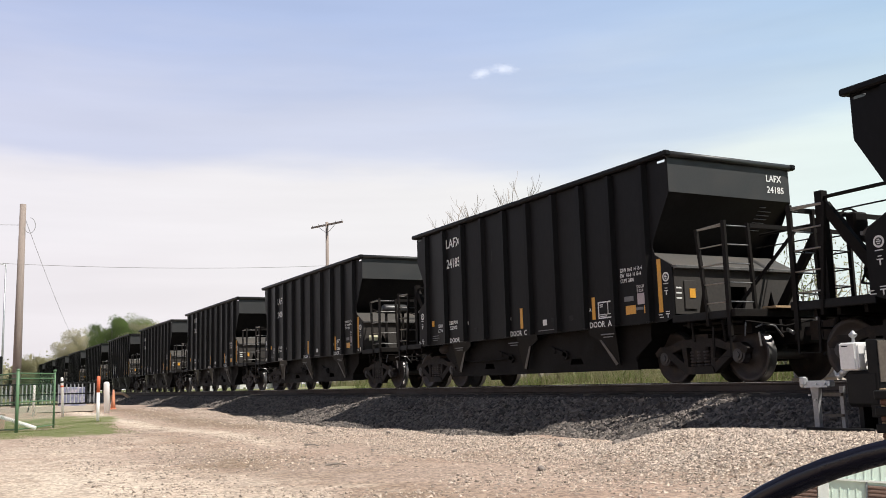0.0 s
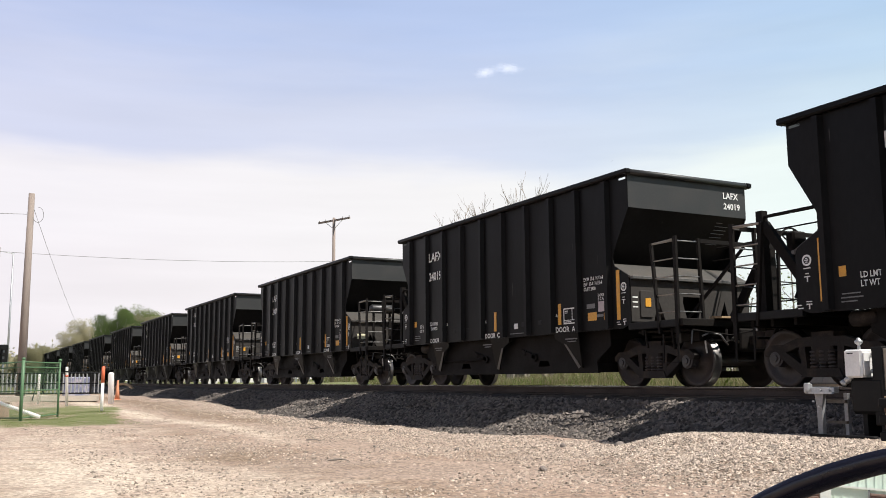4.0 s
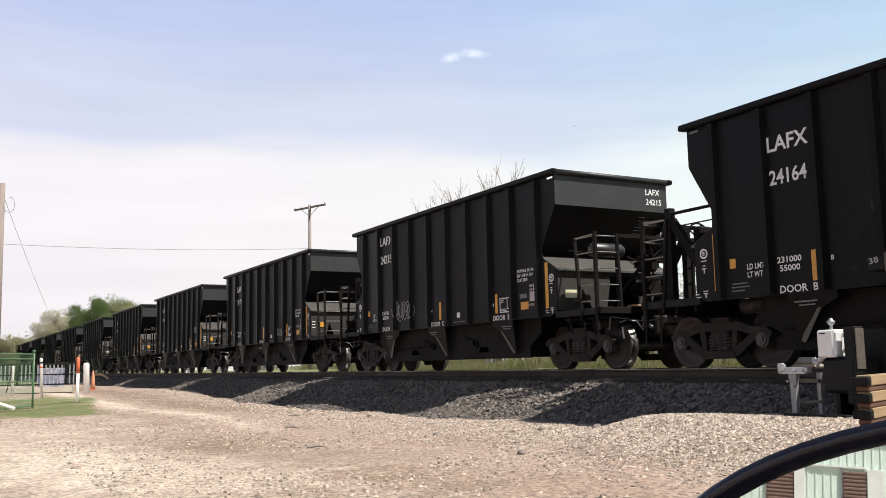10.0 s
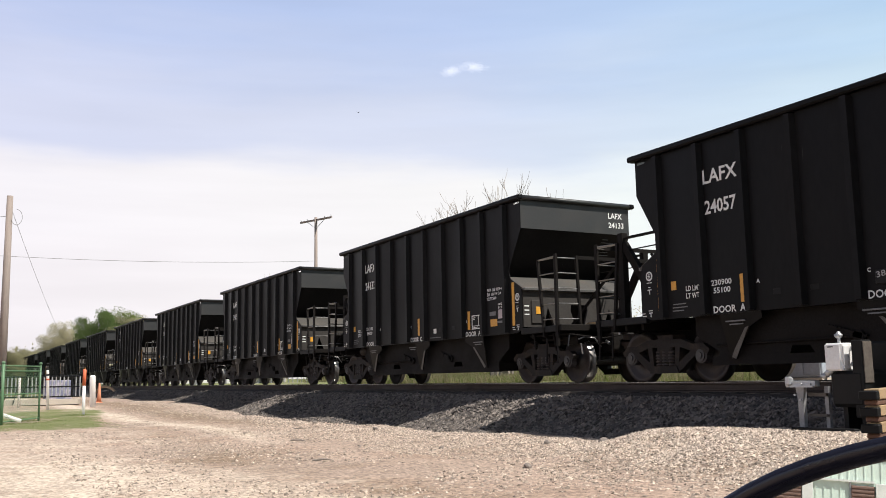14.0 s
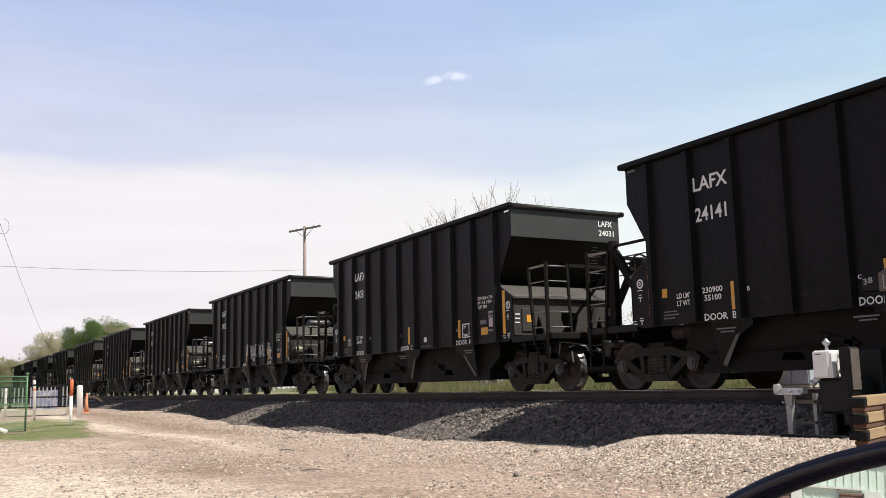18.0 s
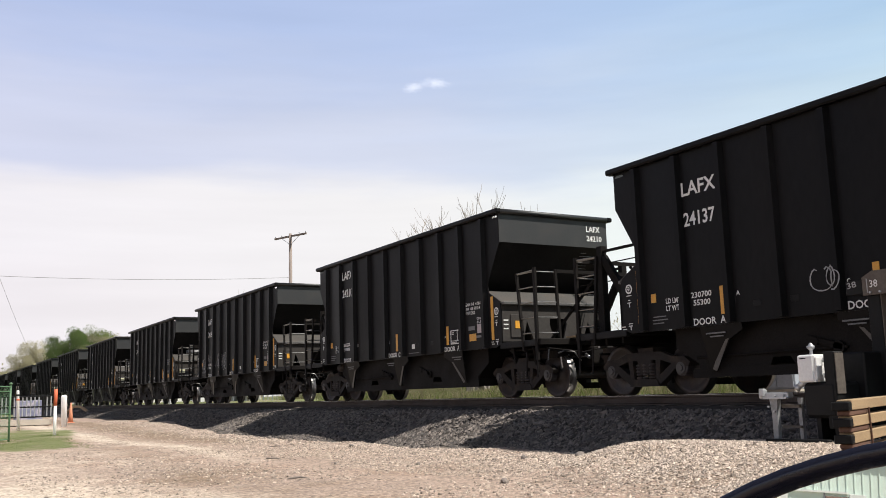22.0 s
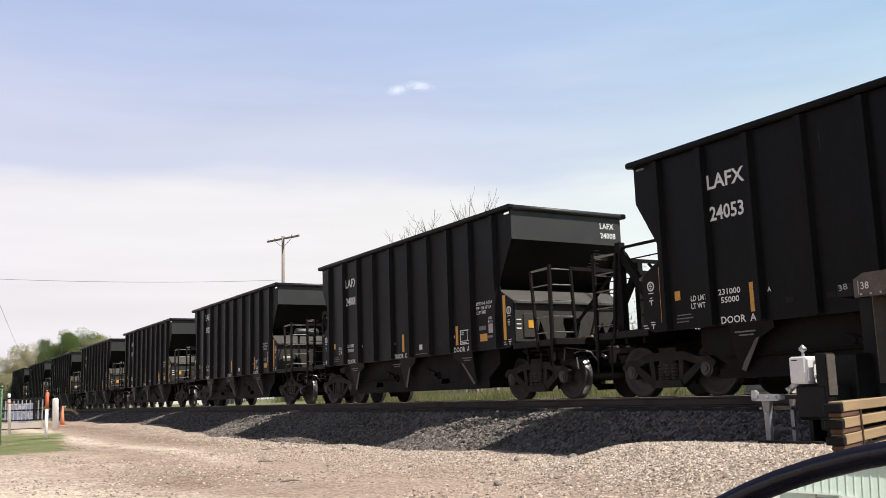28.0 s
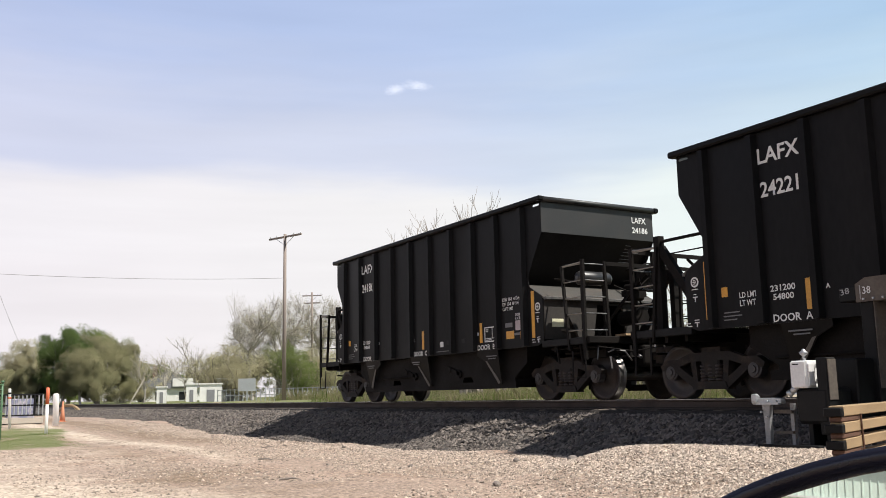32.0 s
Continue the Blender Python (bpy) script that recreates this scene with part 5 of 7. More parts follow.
    for i in range(6):
        z0 = 0.18 + i * 0.142
        p = part("timber", bbox(-0.125, 0.0, 0.0, 2.7, z0, z0 + 0.09, bevel=0.006), "plank", tb)
        part("end_cap", bbox(-0.15, 0.003, -0.10, -0.004, z0, z0 + 0.075, bevel=0.008), "blackbox", p)
        if i < 5:
            part("spacer", bbox(-0.12, -0.01, -0.04, 0.62, z0 + 0.092, z0 + 0.14, bevel=0.01), "bracket", tb)
    part("tie_rod", rod(bmesh.new(), (0.012, 0.62, 0.2), (0.012, 0.56, 0.90), 0.010, n=6), "bracket", tb)
    tagged(tb, "stack of tan timbers held by rust-brown brackets", "timber stack")
    # black bar added where the stand's cross channel throws its shadow
    sc = part("steel_scrap", bbox(-0.45, 0.35, -0.05, 0.05, 0, 0.05, bevel=0.01), "blackbox")
    sc.matrix_basis = pose(-7.35, 9.05, float(ground_height(-7.35, 9.05)), 0, 0, 8)
    tagged(sc, "black bar in place of the stand's shadow on the gravel", "scrap metal")


EQUIP_Z = 0.46


def build_beyond():
    """What shows past the track: cabinet, house, tanks, guard rail."""
    cx, cy = -14.62, 17.45
    cab = empty("relay_cabinet", cx, cy, float(ground_height(cx, cy)))
    part("plinth", bbox(-0.62, 0.62, -0.28, 0.28, -0.3, 0.12), "concrete", cab)
    part("body", bbox(-0.60, 0.60, -0.25, 0.25, 0.12, 0.92, bevel=0.015), "cabinet", cab)
    part("door", bbox(-0.57, 0.10, -0.275, -0.25, 0.16, 0.88, bevel=0.008), "cabinet", cab)
    part("door", bbox(0.13, 0.57, -0.275, -0.25, 0.16, 0.88, bevel=0.008), "cabinet", cab)
    tagged(cab, "blue-grey steel equipment cabinet beyond the track", "cabinet")
    gr = new("guard_rail")
    a, b = Vector((*polar(163.0, 88), 1.0)), Vector((*polar(149.0, 70), 1.0))
    n = 46
    for h in (0.95, 0.45):
        part("rail", bar(bmesh.new(), a + Vector((0, 0, h)), b + Vector((0, 0, h)), 0.04, 0.06), "greyiron", gr)
    for i in range(n + 1):
        p = a.lerp(b, i / n)
        part("post", bar(bmesh.new(), p - Vector((0, 0, 0.3)), p + Vector((0, 0, 1.0)), 0.06, 0.06), "greyiron", gr)
    tagged(gr, "grey metal guard rail with posts", "guard rail")
    sx, sy = polar(161.3, 84)
    sg = empty("sign_board", sx, sy, 0.8)
    part("board", bbox(-0.02, 0.02, -0.75, 0.75, 1.0, 2.1), "greyiron", sg)
    part("post", bar(bmesh.new(), (0, 0, -0.2), (0, 0, 1.2), 0.08, 0.08), "greyiron", sg)
    sg.matrix_basis = pose(sx, sy, 0.8, 0, 0, -18)
    tagged(sg, "plain pale grey sign board on a post", "sign")
    # house with a grey roof
    hx, hy = polar(165.9, 150)
    h = empty("house", hx, hy, 0.4)
    h.matrix_basis = pose(hx, hy, 0.3, 0, 0, -12)
    part("wall", bbox(-4, 4, -5, 5, 0, 2.7), "housewhite", h)
    part("roof", prism(bmesh.new(), [(-5.6, 2.6), (5.6, 2.6), (0, 5.3)], -4.4, 4.4, "x"), "roofgrey", h)
    part("dormer", bbox(4.0, 4.6, 0.6, 3.6, 2.9, 4.1), "housewhite", h)
    for y0, y1, z0, z1, nm, mt in ((-4.2, -3.2, 0.0, 2.1, "door", "darkglass"), (-1.8, -0.4, 0.9, 2.1, "window", "darkglass"), (1.6, 3.0, 0.9, 2.1, "window", "darkglass")):
        part(nm, bbox(4.0, 4.05, y0, y1, z0, z1), mt, h)
    part("porch_post", bbox(5.0, 5.15, -4.9, -4.75, 0, 2.6), "housewhite", h)
    part("chimney", bbox(-0.4, 0.4, -2.2, -1.5, 4.0, 6.2), "shutter", h)
    tagged(h, "small white house with a grey shingle roof", "house")
    for az, d, w, hh in ((164.5, 94, 0.5, 2.0), (163.4, 95, 1.05, 2.0), (166.2, 96, 0.45, 1.8), (162.3, 100, 1.3, 2.6)):
        x, y = polar(az, d)
        sh = empty("white_shed", x, y, 0.6)
        sh.matrix_basis = pose(x, y, 0.6, 0, 0, -17)
        part("wall", bbox(-w, w, -w, w, 0, hh), "housewhite", sh)
        part("roof", bbox(-w - 0.1, w + 0.1, -w - 0.1, w + 0.1, hh, hh + 0.12), "housewhite", sh)
        part("door", bbox(w, w + 0.03, -w * 0.35, w * 0.35, 0, hh * 0.75), "roofgrey", sh)
        tagged(sh, "plain white shed beyond the railway", "shed")
    lx, ly = polar(168.0, 105)
    lp = part("leaning_board", bar(bmesh.new(), (lx, ly, 0.7), (lx + 0.4, ly + 1.5, 3.6), 0.12, 0.12), "concrete")
    tagged(lp, "pale leaning guy post beyond the track", "post")


def build_mirror():
    """Door mirror of the parked car, and the building that it shows."""
    o = Vector((0, 0, EYE))
    c = o + MIRROR_DIST * Vector(MIRROR_WAY).normalized()
    car = empty("parked_car", c.x + 0.25, c.y - 0.05, 0)
    n = Vector((math.cos(radians(MIRROR_FACE[0])) * math.cos(radians(MIRROR_FACE[1])), math.sin(radians(MIRROR_FACE[0])) * math.cos(radians(MIRROR_FACE[1])), math.sin(radians(MIRROR_FACE[1]))))
    side = Vector((0, 0, 1)).cross(n).normalized()
    up = n.cross(side)
    spin = radians(MIRROR_ROLL)
    side, up = side * math.cos(spin) + up * math.sin(spin), up * math.cos(spin) - side * math.sin(spin)
    local = c - car.location

    def ring(bm, k, depth, m=44):
        row = []
        for i in range(m):
            a = 2 * math.pi * i / m
            ca, sa = math.cos(a), math.sin(a)
            px = MIRROR_W * k[0] * math.copysign(abs(ca) ** (2 / 2.1), ca)
            pz = MIRROR_H * k[1] * math.copysign(abs(sa) ** (2 / 2.1), sa)
            row.append(bm.verts.new(local + side * px + up * pz + n * depth))
        return row

    def loft(bm, rows, cap0, cap1):
        for p, q in zip(rows, rows[1:]):
            for i in range(len(p)):
                bm.faces.new((p[i], p[(i + 1) % len(p)], q[(i + 1) % len(q)], q[i])).smooth = True
        if cap0:
            bm.faces.new(rows[0])
        if cap1:
            bm.faces.new(rows[-1])
        bmesh.ops.recalc_face_normals(bm, faces=bm.faces[:])
        return bm
    bm = bmesh.new()
    t = 0.0125
    kx, kz = 1 - t / MIRROR_W, 1 - t / MIRROR_H
    mid = ((1 + kx) / 2, (1 + kz) / 2)
    rows = [ring(bm, (0.45, 0.45), -0.10), ring(bm, (0.85, 0.85), -0.075), ring(bm, (0.98, 0.98), -0.03), ring(bm, (1, 1), -0.005), ring(bm, (0.993, 0.987), 0.006), ring(bm, mid, 0.010), ring(bm, (kx, kz), 0.004), ring(bm, (kx * 0.985, kz * 0.97), -0.008)]
    shell = part("door_mirror", loft(bm, rows, True, False), "trimblack", car, "glossy black door mirror housing")
    bm = bmesh.new()
    bm.faces.new(ring(bm, (kx * 0.99, kz * 0.98), -0.006))
    bmesh.ops.recalc_face_normals(bm, faces=bm.faces[:])
    part("mirror_glass", bm, "mirror", shell)
    # the door below, out of the lens's reach
    part("mirror_arm", bar(bmesh.new(), local + Vector((0.0, -0.03, -0.06)), (0.02, -0.06, 0.86), 0.10, 0.06), "trimblack", shell)
    part("door", prism(bmesh.new(), [(-1.2, 0.28), (0.1, 0.28), (0.1, 0.80), (-0.05, 0.90), (-1.2, 0.92)], -0.03, 0.03, "x"), "carpaint", car)
    part("fender", prism(bmesh.new(), [(0.11, 0.28), (0.30, 0.28), (0.36, 0.56), (0.62, 0.70), (0.90, 0.56), (0.96, 0.30), (1.25, 0.30), (1.3, 0.62), (0.11, 0.84)], -0.03, 0.03, "x"), "carpaint", car)
    wheel = part("wheel", lathe(bmesh.new(), [(0.0, 0.20), (0.02, 0.30), (0.20, 0.30), (0.22, 0.2)], 20, "x"), "rubber", car)
    wheel.matrix_basis = pose(0.04, 0.63, 0.30)
    part("sill", bbox(-0.02, 1.6, -1.2, 1.25, 0.20, 0.30), "blackbox", car)
    tagged(car, "parked dark car with a black door mirror", "car")
    # pale green steel building behind the viewer
    bx, by, turn = BUILDING
    hall = empty("steel_building", bx, by, 0)
    hall.matrix_basis = pose(bx, by, 0, 0, 0, turn)
    part("wall", bbox(-14, 14, -8, 0, 0, 5.2), "siding", hall)
    bm = bmesh.new()
    for i in range(62):
        box(bm, -9.32 + 0.3 * i, -9.28 + 0.3 * i, 0.002, 0.030, 0.0, 5.2)
    tagged(part("siding_rib", bm, "siding", hall), kind="stuff")
    part("roof", bbox(-14.3, 14.3, -8.3, 0.35, 5.2, 5.45), "roofgrey", hall)
    for x0, x1, z0, z1, y0, nm, mt in OPENINGS:
        leaf = part(nm, bbox(x0, x1, y0, y0 + 0.06, z0, z1), mt, hall)
        for i in range(22):
            part("slat", prism(bmesh.new(), [(y0 + 0.062, 0.15 * i + 0.01), (y0 + 0.10, 0.15 * i + 0.05), (y0 + 0.10, 0.15 * i + 0.11), (y0 + 0.062, 0.15 * i + 0.14)], x0 + 0.02, x1 - 0.02, "x"), mt, leaf)
    for x0, x1 in PIERS:
        part("pier", bbox(x0, x1, 0.03, 0.16, 0, 3.42, bevel=0.01), "housewhite", hall)
    part("cornice", bbox(-0.40, 1.86, 0.03, 0.12, 3.42, 3.50), "housewhite", hall)
    part("door_frame", bbox(0.93, 0.995, 0.03, 0.10, 0, 3.42), "roofgrey", hall)
    tagged(hall, "pale green steel building with brown roller doors", "building")


MIRROR_DIST, MIRROR_W, MIRROR_H, MIRROR_ROLL = 0.62, 0.160, 0.0800, 17.0
MIRROR_WAY, MIRROR_FACE = (-0.5788, 0.7920, -0.1942), (290, 5)
BUILDING = (0.0, -40.0, 0)
OPENINGS = [(-1.87, -0.84, 0, 3.3, 0.04, "roller_door", "shutter"), (1.00, 1.84, 0, 3.3, 0.04, "roller_door", "shutter"), (5.0, 8.0, 0, 3.3, 0.04, "roller_door", "shutter"), (-6.4, -3.6, 0, 3.3, 0.04, "roller_door", "shutter")]
PIERS = ((-0.82, -0.41), (1.88, 2.5))


def build_bits():
    """Small things on the gravel: sticks, bigger stones, scraps."""
    rng = random.Random(17)
    for x, y, length, turn in ((-16.6, 5.85, 0.55, 12), (-14.3, 6.2, 0.50, -20), (-20.5, 7.3, 0.4, 35), (-12.2, 4.6, 0.3, 60)):
        z = float(ground_height(x, y))
        st = part("stick", rod(rod(bmesh.new(), (0, 0, 0.02), (length * 0.6, 0.02, 0.035), 0.014, 0.012, n=6), (length * 0.6, 0.02, 0.035), (length, -0.02, 0.02), 0.012, 0.006, n=6), "bark")
        st.matrix_basis = pose(x, y, z, 0, 0, turn)
        tagged(st, "short dry stick lying on the gravel", "stick", "sticks on the gravel")
    spots = [(-11.1, 8.75, 0.07), (-10.75, 8.95, 0.05), (-11.9, 8.3, 0.05), (-22.6, 8.6, 0.06), (-25.0, 8.9, 0.07), (-12.9, 7.0, 0.04), (-18.0, 8.2, 0.05), (-9.6, 6.4, 0.05)]
    for x, y, r in spots:
        z = float(ground_height(x, y))
        bm = bmesh.new()
        bmesh.ops.create_icosphere(bm, subdivisions=2, radius=r)
        for v in bm.verts:
            v.co *= 1 + 0.35 * noise.noise(v.co * 14 + Vector((x, y, 0)))
            v.co.z *= 0.75
        st = part("rock", bm, "stone")
        st.matrix_basis = pose(x, y, z + r * 0.45, 0, 0, rng.uniform(0, 360))
        tagged(st, "fist-sized dark rock lying on the gravel", "rock", "rocks on the gravel")


MOVERS = {}


def build_sky_things():
    """A small drifting cloud wisp and a passing bird; both are keyed in motions()."""
    cl = empty("cloud", *CLOUD_AT[0][1])
    for dx, dy, a, b, turn in ((0, 0, 22, 30, 20), (-27, -18, 30, 18, -8)):
        w = bmesh.new()
        bmesh.ops.create_grid(w, x_segments=10, y_segments=10, size=1.0)
        ob = part("wisp", w, "wisp", cl)
        ob.matrix_basis = pose(dx, dy, 0, 0, 0, turn) @ Matrix.Diagonal((a, b, 1, 1))
        ob.visible_shadow = False
    tagged(cl, "small thin white cloud wisp in the sky", "cloud")
    MOVERS["cloud"] = cl
    bird = empty("bird", *BIRD_AT[0][1])
    part("body", lathe(bmesh.new(), [(-0.18, 0.01), (-0.10, 0.035), (0.0, 0.05), (0.10, 0.035), (0.16, 0.02), (0.19, 0.005)], 8, "x"), "bird", bird)
    for k in (-1, 1):
        part("wing", prism(bmesh.new(), [(-0.06, 0), (0.07, 0), (0.05, k * 0.20), (-0.01, k * 0.36), (-0.05, k * 0.18)], -0.004, 0.004, "z"), "bird", bird).matrix_basis = pose(0, 0, 0.02, k * 22, 0, 0)
    part("tail", prism(bmesh.new(), [(-0.16, -0.02), (-0.16, 0.02), (-0.27, 0.05), (-0.27, -0.05)], -0.004, 0.004, "z"), "bird", bird)
    tagged(bird, "small dark bird in flight", "bird")
    MOVERS["bird"] = bird


def sky_place(az, elev, dist):
    return (dist * math.cos(radians(az)) * math.cos(radians(elev)), dist * math.sin(radians(az)) * math.cos(radians(elev)), EYE + dist * math.sin(radians(elev)))


CLOUD_AT = [(t, sky_place(147.66 + 0.0965 * t, 19.05, 1250)) for t in (0, 8, 16, 24, 32)]
BIRD_AT = [(t, sky_place(*p)) for t, p in ((0, (141.5, 12.5, 420)), (6, (142.5, 14.0, 260)), (9, (143.0, 14.8, 170)), (10, (142.4, 14.4, 135)), (10.2, (144.8, 15.1, 118)), (10.4, (149.4, 16.6, 104)), (10.6, (155.4, 21.6, 88)),
                                           (11.5, (160, 30, 80)), (12.6, (156.9, 22.0, 90)), (13, (156.5, 20.0, 105)), (13.5, (156.5, 17.9, 125)), (15.5, (156.8, 14.0, 200)), (16, (157.4, 13.4, 220)), (20, (160, 8, 420)), (32, (164, 2.5, 900)))]

build_sky_things()
build_plants()
build_poles()
build_fence()
build_yard_edge()
build_equipment()
build_beyond()
build_mirror()
build_bits()


# ---- the train ----
SHEET, RIBS = 1.50, [-4.36, -3.38, -2.43, -1.46, -0.48, 0.49, 1.48, 2.42, 3.35, 4.32]
SIDE = [(-4.95, 3.98), (-4.95, 3.32), (-4.50, 2.56), (-4.45, 2.40), (-4.50, 2.27), (-4.88, 2.06), (-4.92, 1.98), (-4.92, 1.16), (-4.70, 1.08),
        (4.70, 1.08), (4.92, 1.16), (4.92, 1.98), (4.88, 2.06), (4.50, 2.27), (4.45, 2.40), (4.50, 2.56), (4.95, 3.32), (4.95, 3.98)]
# rounded slots near the top corners, cut in from the upper edge by a hair-thin seam
SLOTS = [(k * u + m, z) for k, m in ((1, 4.81), (1, -4.81)) for u, z in ((0.001, 3.98), (0.001, 3.932), (0.10, 3.932), (0.12, 3.91), (0.10, 3.888), (-0.10, 3.888), (-0.12, 3.91), (-0.10, 3.932), (-0.001, 3.932), (-0.001, 3.98))]


def build_bogie(car, x):
    """Three-piece freight truck: bolster, two side frames with springs and bearings, two wheelsets."""
    bogie = part("bogie", bbox(-0.2, 0.2, -1.05, 1.05, 0.36, 0.66, bevel=0.03), "truck", car, "rusty three-piece freight truck")
    bogie.matrix_basis = pose(x, 0, 0)
    for s in (1, -1):
        bm = bmesh.new()
        y0, y1 = s * 0.98 - 0.07, s * 0.98 + 0.07
        prism(bm, [(-1.12, 0.56), (-0.98, 0.66), (-0.72, 0.66), (-0.42, 0.76), (0.42, 0.76), (0.72, 0.66), (0.98, 0.66), (1.12, 0.56), (1.08, 0.48), (0.72, 0.53), (0.4, 0.62), (-0.4, 0.62), (-0.72, 0.53), (-1.08, 0.48)], y0, y1)
        for k in (-1, 1):
            prism(bm, [(k * 0.70, 0.56), (k * 0.84, 0.50), (k * 0.34, 0.16), (k * 0.26, 0.28)], y0, y1)
            prism(bm, [(k * 0.42, 0.66), (k * 0.30, 0.66), (k * 0.27, 0.24), (k * 0.36, 0.24)], y0, y1)
        prism(bm, [(-0.38, 0.16), (0.38, 0.16), (0.32, 0.29), (-0.32, 0.29)], y0 - 0.02, y1 + 0.02)
        if s > 0:
            far = bm
            continue
        part("side_frame", bm, "truck", bogie)
        nest = bmesh.new()
        for k in (-1, 0, 1):
            sp = bmesh.new()
            for j in range(5):
                lathe(sp, [(0.29 + j * 0.055, 0.055), (0.305 + j * 0.055, 0.078), (0.325 + j * 0.055, 0.078), (0.34 + j * 0.055, 0.055)], 10, "z")
            bmesh.ops.translate(sp, verts=sp.verts[:], vec=(k * 0.162, s * 0.99, 0))
            coil = bpy.data.meshes.new("coil")
            sp.to_mesh(coil)
            sp.free()
            nest.from_mesh(coil)
            bpy.data.meshes.remove(coil)
        tagged(part("spring_nest", nest, "wheel", bogie, "nest of coil springs"), kind="stuff")
        for k in (-1, 1):
            cap = part("bearing", lathe(bmesh.new(), [(0.0, 0.14), (0.14, 0.14), (0.15, 0.105), (0.17, 0.105), (0.172, 0.06), (0.19, 0.055)], 14), "bearing", bogie, "round bearing cap with bolts")
            for p in cap.data.polygons:
                p.use_smooth = False
            cap.matrix_basis = pose(k * 0.889, s * 0.88, 0.457, 0, 0, 0 if s > 0 else 180)
    tagged(part("far_frame", far, "truck", bogie), kind="stuff")
    # brake beam, levers and hangers on the side that shows
    bm = bmesh.new()
    for k in (-1, 1):
        bar(bm, (k * 0.36, -0.9, 0.40), (k * 0.36, 0.9, 0.40), 0.07, 0.10)
        bar(bm, (k * 0.40, -0.74, 0.46), (k * 0.46, -0.74, 0.22), 0.05, 0.16)
        bar(bm, (k * 0.30, -0.5, 0.34), (k * 0.22, -0.4, 0.86), 0.03, 0.07)
    bar(bm, (-0.2, -0.85, 0.80), (0.2, -0.85, 0.80), 0.30, 0.08)
    tagged(part("brake_gear", bm, "truck", bogie), kind="stuff")
    for k in (-1, 1):
        bm = bmesh.new()
        prof = [(-0.82, 0.10), (-0.80, 0.457), (-0.79, 0.457), (-0.70, 0.465), (-0.68, 0.49), (-0.665, 0.49), (-0.66, 0.38), (-0.70, 0.34), (-0.72, 0.17), (-0.66, 0.13), (-0.60, 0.085),
                (0.60, 0.085), (0.66, 0.13), (0.72, 0.17), (0.70, 0.34), (0.66, 0.38), (0.665, 0.49), (0.68, 0.49), (0.70, 0.465), (0.79, 0.457), (0.80, 0.457), (0.82, 0.10)]
        prof[1:1] = [(-0.78, 0.14), (-0.74, 0.20), (-0.735, 0.34), (-0.79, 0.385)]
        prof[-1:-1] = [(0.79, 0.385), (0.735, 0.34), (0.74, 0.20), (0.78, 0.14)]
        lathe(bm, prof, 28)
        w = part("wheelset", bm, "wheel", bogie, "steel wheelset with bright worn treads")
        w.data.materials.append(M["tread"])
        for p in w.data.polygons:
            c = p.center
            if math.hypot(c.x, c.z) > 0.445:
                p.material_index = 1
        w.matrix_basis = pose(k * 0.889, 0, 0.457)


